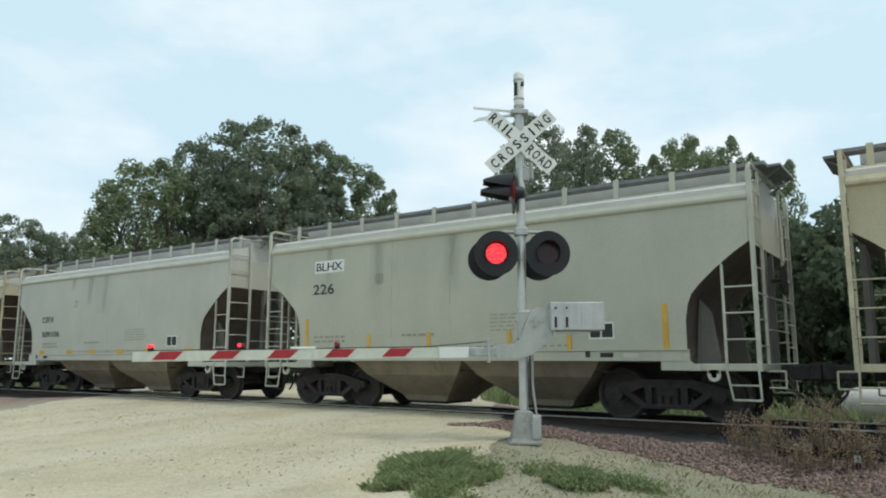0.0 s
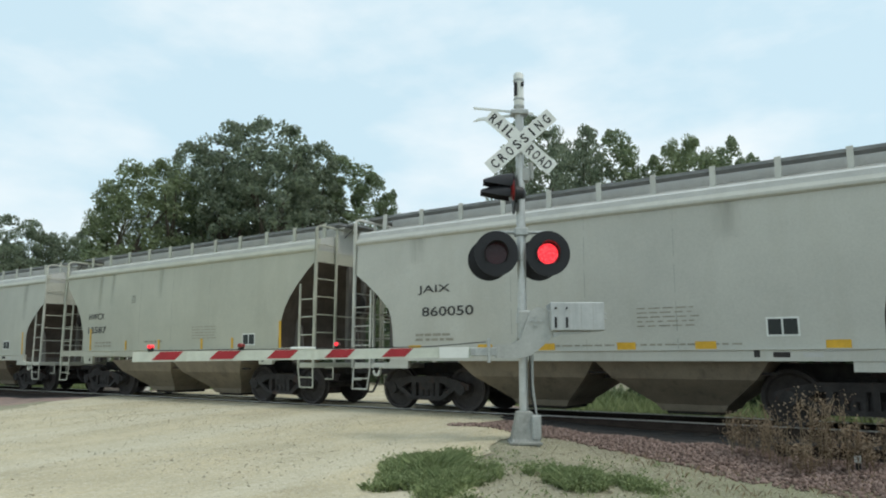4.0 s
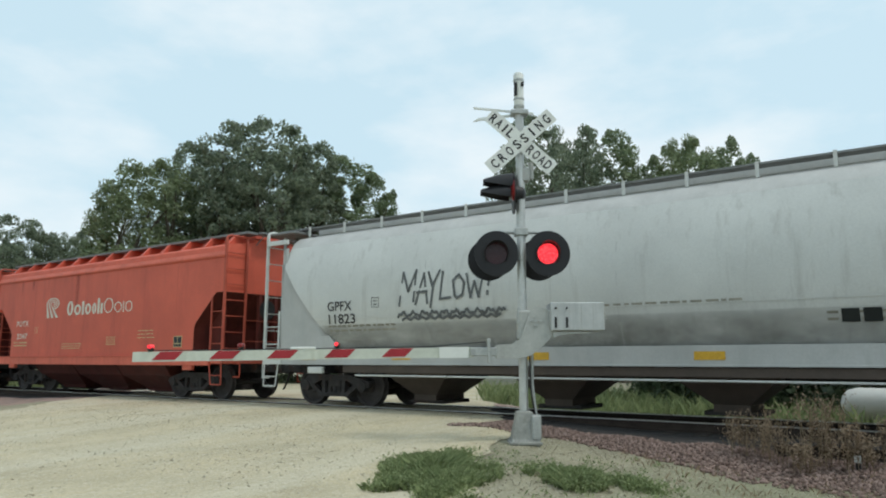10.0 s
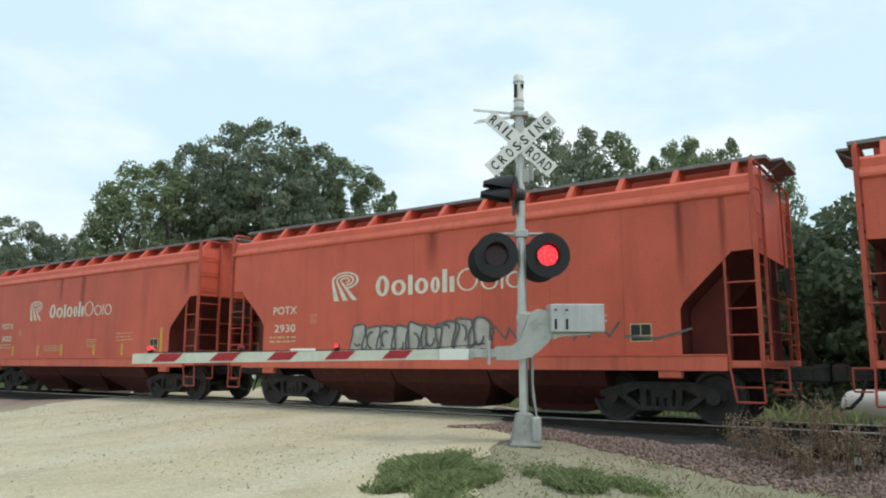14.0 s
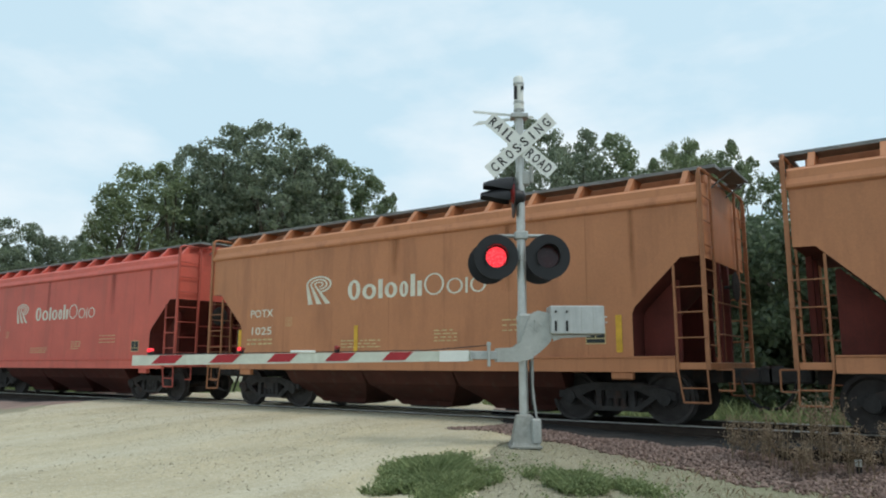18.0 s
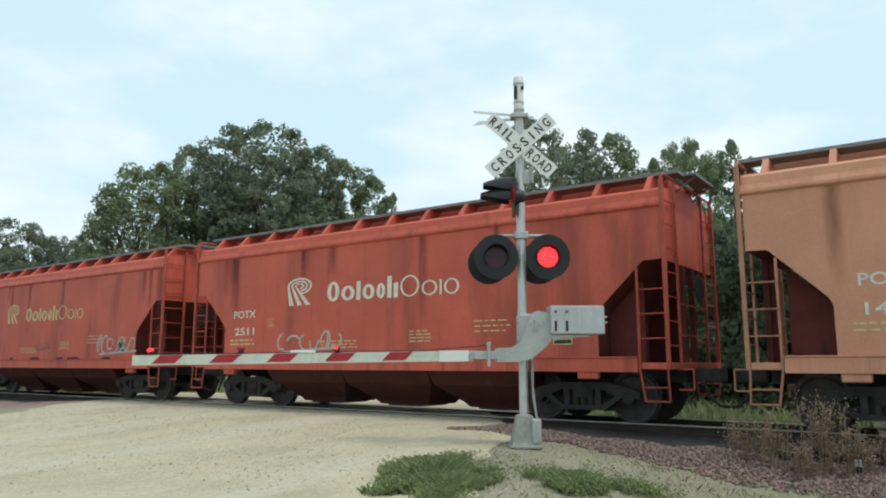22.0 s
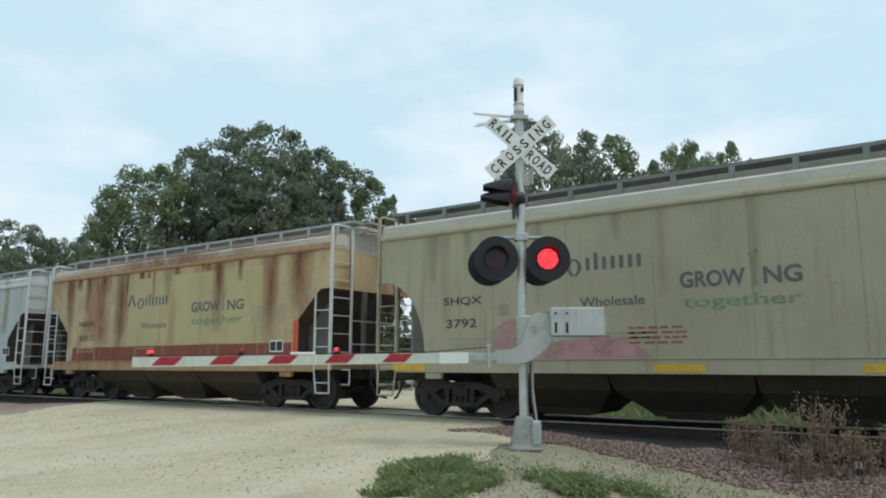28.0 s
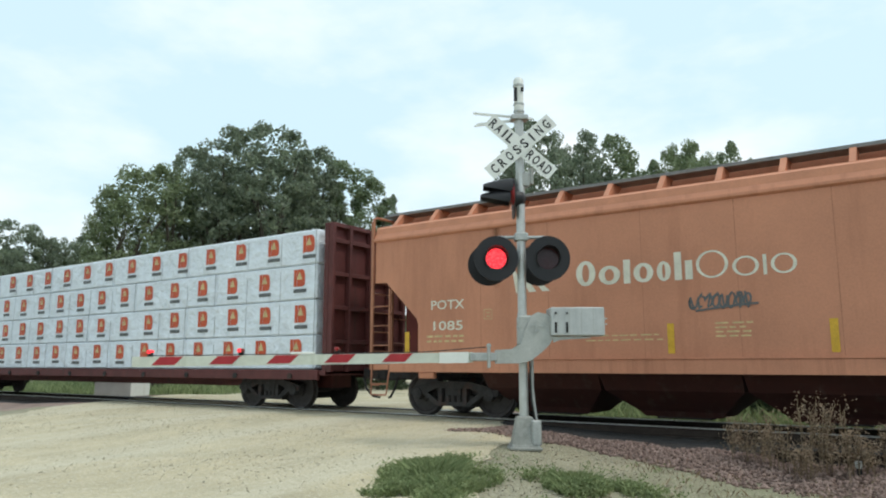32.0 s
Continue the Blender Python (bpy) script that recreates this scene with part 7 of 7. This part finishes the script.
GROVE = [
    # kind, x, y, width, height, turn, label
    ("oak", -36.91, 18.58, 1.08, 1.01, 20, "tall dense dark green oak behind the track"),
    ("oak", -39.46, 17.1, 0.83, 1.00, 140, "dark green oak behind the track"),
    ("oak", -36.15, 21.81, 0.72, 0.96, 250, "dark green oak behind the track"),
    ("oak", -42.29, 23.29, 1.34, 1.01, 300, "dark green oak behind the track"),
    ("oak", -43.81, 17.56, 0.76, 0.97, 95, "dark green oak behind the track"),
    ("ash", -41.62, 11.65, 1.08, 0.93, 60, "lighter green ash at the edge of the grove"),
    ("ash", -41.9, 14.24, 1.04, 1.00, 300, "lighter green ash at the edge of the grove"),
    ("ash", -41.51, 10.08, 0.64, 0.83, 10, "young light green ash"),
    ("maple", -35.13, 24.03, 1.07, 1.01, 200, "green maple behind the track"),
    ("maple", -34.94, 26.52, 0.85, 0.95, 10, "green maple sloping to the edge of the grove"),
    ("maple", -34.38, 28.1, 0.55, 0.89, 80, "young green maple at the edge of the grove"),
    ("oak", -21.49, 27.16, 0.81, 0.99, 75, "dark green oak seen past the crossbuck"),
    ("oak", -19.69, 31.14, 0.60, 0.99, 120, "dark green oak seen past the crossbuck"),
    ("maple", -18.44, 33.72, 0.93, 1.10, 250, "green maple tree in the wood"),
    ("oak", -23.51, 36.13, 1.08, 1.03, 10, "dark green oak in the wood"),
    ("maple", -17.29, 37.05, 0.80, 1.02, 33, "green maple tree in the wood"),
    ("ash", -15.42, 35.85, 0.62, 1.14, 180, "light green ash in the wood"),
    ("ash", -13.91, 37.42, 0.80, 1.17, 310, "light green ash in the wood"),
    ("maple", -12.21, 38.9, 0.75, 1.08, 15, "green maple tree in the wood"),
    ("maple", -11.29, 41.02, 0.70, 1.03, 95, "green maple tree in the wood"),
    ("maple", -9.02, 41.67, 0.75, 0.98, 40, "green maple tree in the wood"),
    ("maple", -15.8, 43.34, 1.35, 1.14, 160, "green maple tree in the wood"),
    ("bush", -6.18, 12.45, 0.85, 0.95, 10, "dense green thicket close behind the track"),
    ("scrub", -3.57, 10.22, 0.90, 1.0, 80, "dense green thicket close behind the track"),
    ("bush", -1.6, 10.77, 0.95, 0.98, 200, "dense green thicket close behind the track"),
    ("scrub", -4.69, 13.74, 1.10, 1.12, 130, "dense green thicket close behind the track"),
    ("scrub", 0.8, 10.03, 1.00, 1.08, 20, "dense green thicket close behind the track"),
    ("bush", 3.66, 10.02, 1.10, 1.1, 300, "dense green thicket close behind the track"),
    ("scrub", -7.45, 13.0, 0.95, 1.05, 150, "dense green thicket close behind the track"),
    ("bush", -8.57, 16.52, 0.90, 0.9, 45, "dense green thicket close behind the track"),
    ("bush", -30.2, 18.3, 0.75, 0.60, 15, "low green bush beyond the crossing"),
    ("bush", -27.1, 18.4, 0.70, 0.56, 120, "low green bush beyond the crossing"),
    ("bush", -28.3, 23.8, 0.70, 0.50, 230, "low green bush beyond the crossing"),
    ("bush", -33.5, 17.8, 0.80, 0.62, 70, "low green bush beyond the crossing"),
    ("broad_oak", -93.35, 27.3, 0.94, 1.12, 30, "distant dark green tree"),
    ("broad_oak", -94.22, 31.37, 0.75, 1.03, 70, "distant dark green tree"),
    ("broad_oak", -92.95, 34.14, 0.69, 1.08, 160, "distant dark green tree"),
    ("broad_maple", -92.58, 37.37, 0.88, 1.12, 220, "distant green tree by the track"),
    ("broad_maple", -92.26, 40.15, 0.88, 1.02, 10, "distant green tree by the track"),
    ("broad_oak", -99.01, 23.05, 1.12, 1.12, 200, "distant dark green tree"),
    ("broad_ash", -89.02, 43.38, 1.0, 1.0, 0, "distant light green tree"),
    ("broad_maple", -79.46, 43.38, 0.88, 0.9, 60, "distant green tree by the track"),
]
NAMES = {"broad_oak": "oak_tree", "broad_ash": "ash_tree", "broad_maple": "maple_tree", "oak": "oak_tree", "ash": "ash_tree", "maple": "maple_tree", "bush": "thicket_tree", "scrub": "thicket_tree"}
for k, x, y, w, h, a, lab in GROVE:
    tree(NAMES[k], k, (x, y), (w, h), a, lab)

# far woods that close the horizon
rng = np.random.default_rng(2)
cs, rs = [], []
for k in range(420):
    a = rng.uniform(radians(20), radians(200))
    d = rng.uniform(120, 160)
    h = rng.uniform(0, 1)
    cs.append((d * math.cos(a) - 10, d * math.sin(a), 1 + 9 * h))
    rs.append(rng.uniform(3.0, 5.0))
vs, fs = leaf_cloud(rng, np.array(cs), np.array(rs), 60, 0.9)
tagged(new("far_woods", stuff_mesh("far_woods", vs, fs, M["leaf_dark"])), "belt of dark woods on the horizon", "woods", kind="stuff")


def blades(name, count, region, h, w, material, label, seed, lean=0.5, leafy=0):
    rng = np.random.default_rng(seed)
    vs, n = [], 0
    while n < count:
        x, y, k = region(rng)
        if x is None:
            continue
        z = height(x, y)
        hh = h * k * rng.uniform(0.45, 1.15)
        a = rng.uniform(0, 6.28)
        dx, dy = lean * hh * rng.normal() * 0.6, lean * hh * rng.normal() * 0.6
        ox, oy = w * math.cos(a), w * math.sin(a)
        vs.append([(x - ox, y - oy, z - 0.02), (x + ox, y + oy, z - 0.02), (x + dx * 0.4 + ox * 0.7, y + dy * 0.4 + oy * 0.7, z + hh * 0.6), (x + dx, y + dy, z + hh)])
        n += 1
    vs = np.array(vs).reshape(-1, 3)
    fs = np.arange(count * 4).reshape(-1, 4)
    if leafy:
        # broad-leaved weeds among the blades
        cs = vs[::4][rng.permutation(count)[:leafy]] + (0, 0, 0.05) + rng.uniform(0, 0.4 * h, (leafy, 1)) * (0, 0, 1)
        v2, f2 = leaf_cloud(rng, cs, rng.uniform(0.04, 0.11, leafy), 16, 0.017, 0.9)
        vs, fs = np.concatenate([vs, v2]), np.concatenate([fs, f2 + len(vs)])
    return tagged(new(name, stuff_mesh(name, vs, fs, material)), label, "grass", kind="stuff")


def patch(cx, cy, rx, ry):
    """A ragged clump: thinner and lower towards its edge."""
    def f(rng):
        u, v = rng.uniform(-1.4, 1.4), rng.uniform(-1.4, 1.4)
        x, y = cx + rx * u * 0.818 - ry * v * 0.575, cy + rx * u * 0.575 + ry * v * 0.818
        k = 1.05 - math.hypot(u, v) + 0.75 * noise.noise((x * 2.0, y * 2.0, 5)) + 0.35 * noise.noise((x * 6.0, y * 6.0, 8))
        return (x, y, 0.35 + 0.8 * min(1.0, k)) if k > rng.uniform(0, 1.0) else (None, None, 0)
    return f


blades("grass_patch", 9000, patch(-4.95, -6.95, 0.58, 1.0), 0.20, 0.005, M["grass"], "wide clump of green grass and weeds on the shoulder", 1, 0.9, 2200)
blades("grass_patch", 3600, patch(-3.60, -6.28, 0.36, 0.55), 0.16, 0.005, M["grass"], "clump of green grass and weeds on the shoulder", 2, 0.9, 950)
blades("grass_patch", 500, patch(-2.95, -5.95, 0.26, 0.35), 0.11, 0.004, M["grass"], "small thin clump of green grass", 3, 1.0, 120)


def dry_band(rng):
    x, y = rng.uniform(-5.5, 2), rng.uniform(-7.6, -3.3)
    if beside_road(x, y) < 2.6 or noise.noise((x * 1.2, y * 1.2, 9)) < -0.05:
        return None, None, 0
    return x, y, rng.uniform(0.3, 1.0)


def thin_grass(rng):
    u, v = rng.uniform(-1, 1), rng.uniform(-1, 1)
    x, y = -4.3 + 2.2 * u * 0.818 - 1.5 * v * 0.575, -6.3 + 2.2 * u * 0.575 + 1.5 * v * 0.818
    if beside_road(x, y) < 0.15 or noise.noise((x * 1.7, y * 1.7, 4)) < rng.uniform(-0.15, 0.5):
        return None, None, 0
    return x, y, rng.uniform(0.25, 0.8)


blades("thin_grass", 420, thin_grass, 0.08, 0.004, M["grass"], "thin green grass scattered over the shoulder", 8, 1.0, 90)
blades("dry_grass", 1100, dry_band, 0.10, 0.004, M["dry"], "short dry grass along the ballast", 4, 0.9)


def far_grass(rng):
    x, y = rng.uniform(-60, 8), 3.6 + 14 * rng.uniform(0, 1) ** 1.5
    if on_road(x, y) or math.hypot(x + 28.0, y - 3.35) < 2.0:
        return None, None, 0
    return x, y, rng.uniform(0.4, 1.1)


blades("far_grass", 26000, far_grass, 0.55, 0.02, M["grass"], "tall green grass beyond the track", 6, 0.6)


def dry_weed(at, H, seed, spread_):
    rng = np.random.default_rng(seed)
    g = Geo()
    cs, rs = [], []
    for k in range(7):
        a = rng.uniform(0, 6.28)
        bx, by = 0.10 * rng.normal(), 0.10 * rng.normal()
        tx, ty = bx + spread_ * rng.uniform(0.2, 1) * math.cos(a), by + spread_ * rng.uniform(0.2, 1) * math.sin(a)
        h = H * rng.uniform(0.65, 1.05)
        pts = [(bx, by, -0.05), (bx + 0.25 * (tx - bx), by + 0.25 * (ty - by), h * 0.45), (tx, ty, h)]
        g.pipe(pts, 0.005, 4)
        for j in range(7):
            q = 0.25 + 0.72 * j / 6
            px, py, pz = bx + (tx - bx) * q ** 1.5, by + (ty - by) * q ** 1.5, h * q
            bxx = rng.normal() * 0.12 * (1.2 - q)
            byy = rng.normal() * 0.12 * (1.2 - q)
            g.tube((px, py, pz), (px + bxx, py + byy, pz + 0.10), 0.004, 3)
            cs.append((px + bxx, py + byy, pz + 0.10))
            rs.append(rng.uniform(0.05, 0.13))
    ob = tagged(new("dry_weed"), "tall withered brown weed beside the ballast", "weed", "weeds by the track")
    ob.matrix_basis = pose(at[0], at[1], height(*at))
    part("stalk", g, M["dry"], ob)
    vs, fs = leaf_cloud(rng, np.array(cs), np.array(rs), 9, 0.019, 1.2)
    part("foliage", stuff_mesh("foliage", vs, fs, M["dryleaf"]), M["dryleaf"], ob)
    return ob


WEEDS = [(-2.62, -2.62, 0.46, 0.20), (-2.36, -2.75, 0.58, 0.12), (-2.05, -2.95, 0.62, 0.12), (-1.62, -3.00, 1.00, 0.13), (-1.48, -2.90, 0.84, 0.15), (-1.28, -2.95, 0.58, 0.20),
         (-1.78, -3.35, 0.36, 0.26), (-1.08, -3.10, 0.38, 0.24), (-0.75, -2.7, 0.6, 0.18)]
for i, (x, y, h, sp) in enumerate(WEEDS):
    dry_weed((x, y), h, 50 + i, sp)

# ---------------------------------------------------------------- things beyond the track
tank = tagged(new("storage_tank"), "white horizontal storage tank on saddles behind the track", "tank")
tank.matrix_basis = pose(-2.19, 4.78, -0.30, 0, 0, -4)
part("shell", Geo().lathe([(0.02, -0.02), (0.18, 0.03), (0.30, 0.13), (0.36, 0.32), (0.36, 3.4), (0.28, 3.65), (0.02, 3.75)], (0, 0, 0.40), "x", 28), M["tank"], tank, smooth=True)
for x in (0.7, 2.9):
    part("saddle", Geo().box(x - 0.08, x + 0.08, -0.3, 0.3, -0.15, 0.16, 0.01), M["concrete"], tank)
box_ = tagged(new("equipment_cabinet"), "low pale equipment cabinet beyond the track", "cabinet")
box_.matrix_basis = pose(-28.0, 3.35, height(-28.0, 3.35), 0, 0, 12)
part("housing", Geo().box(-1.0, 1.0, -0.5, 0.5, -0.1, 0.72, 0.03), M["tank"], box_)
part("lid", Geo().box(-1.04, 1.04, -0.54, 0.54, 0.72, 0.79, 0.02), M["tank"], box_)

# a spare rail and a cable marker beside the ballast
spare = tagged(part("spare_rail", Geo().prism([(y, z) for y, z in RAIL], -3.4, 3.4, "x"), M["rail"]), "old rusty rail lying beside the ballast", "rail")
spare.matrix_basis = pose(1.2, -2.6, height(0.3, -2.6) + 0.185, 0, 0, -1)
stake = tagged(new("marker_stake"), "short dark stake with a white tag beside the track", "marker")
stake.matrix_basis = pose(-1.14, -2.98, height(-1.14, -2.98))
part("stake", Geo().box(-0.03, 0.03, -0.02, 0.02, -0.2, 0.20, 0.006), M["iron"], stake)
part("tag", Geo().box(-0.04, 0.04, -0.03, -0.021, 0.10, 0.19, 0.003), M["signwhite"], stake, "white tag")

# ---------------------------------------------------------------- movement


def travelled(t):
    return 10.204 * t + 0.007584 * t * t - 0.00001886 * t ** 3


FLASH, PHASE = 1.1925, -0.24


def flips():
    """Times at which the flashers change over, kept off the whole seconds; the left one is lit at 0 s."""
    out, k = [], 0
    while True:
        t = PHASE + FLASH / 2 * (k + 1)
        t -= 0.2 * max(0.0, t - 30.9)
        k += 1
        if t < 0:
            continue
        if t > 31.9:
            return out
        whole = round(t)
        if t < whole and t + 0.1 > whole:
            t = whole - 0.1
        elif t >= whole and t - 0.07 < whole:
            t = whole + 0.07
        out.append(round(t * 30) / 30)


def flash_rows(place, lit):
    """Rows that turn a light unit's lit face to the road or away from it, in three short steps."""
    def at(k):
        return pose(*place, 0, 0, 180 * k)
    k = 0 if lit else 1
    rows = [(0.0, at(k))]
    for t in flips():
        rows += [(t - 1 / 30, at(k)), (t, at(k + 1 / 3)), (t + 1 / 30, at(k + 2 / 3)), (t + 2 / 30, at(k + 1))]
        k += 1
    return rows + [(32.0, at(k))]


def motions():
    for car, rear, L in CARS:
        walk(car, [(t, pose(rear + travelled(t), 0, 0)) for t in range(33)])
        lo, hi = 32.0, 0.0
        for i in range(961):
            x = rear + travelled(i / 30)
            if x + L > -42 and x < 4:
                lo, hi = min(lo, i / 30), max(hi, i / 30)
        for w, dx in WHEELSETS[car.name]:
            rows = []
            if lo > 0:
                rows.append((0.0, pose(dx, 0, 0.457)))
            first = travelled(lo)
            for i in range(int(round(lo * 30)), int(round(hi * 30)) + 1):
                a = (travelled(i / 30) - first) / 0.457
                rows.append((i / 30, pose(dx, 0, 0.457, 0, math.degrees(a) % 360, 0)))
            if hi < 32:
                rows.append((32.0, rows[-1][1]))
            walk(w, rows)
    for (unit, place), lit in zip(UNITS, (True, False)):
        walk(unit, flash_rows(place, lit))
    for lens, place, mode in ARM_LAMPS:
        walk(lens, flash_rows(place, mode == "left"))


motions()
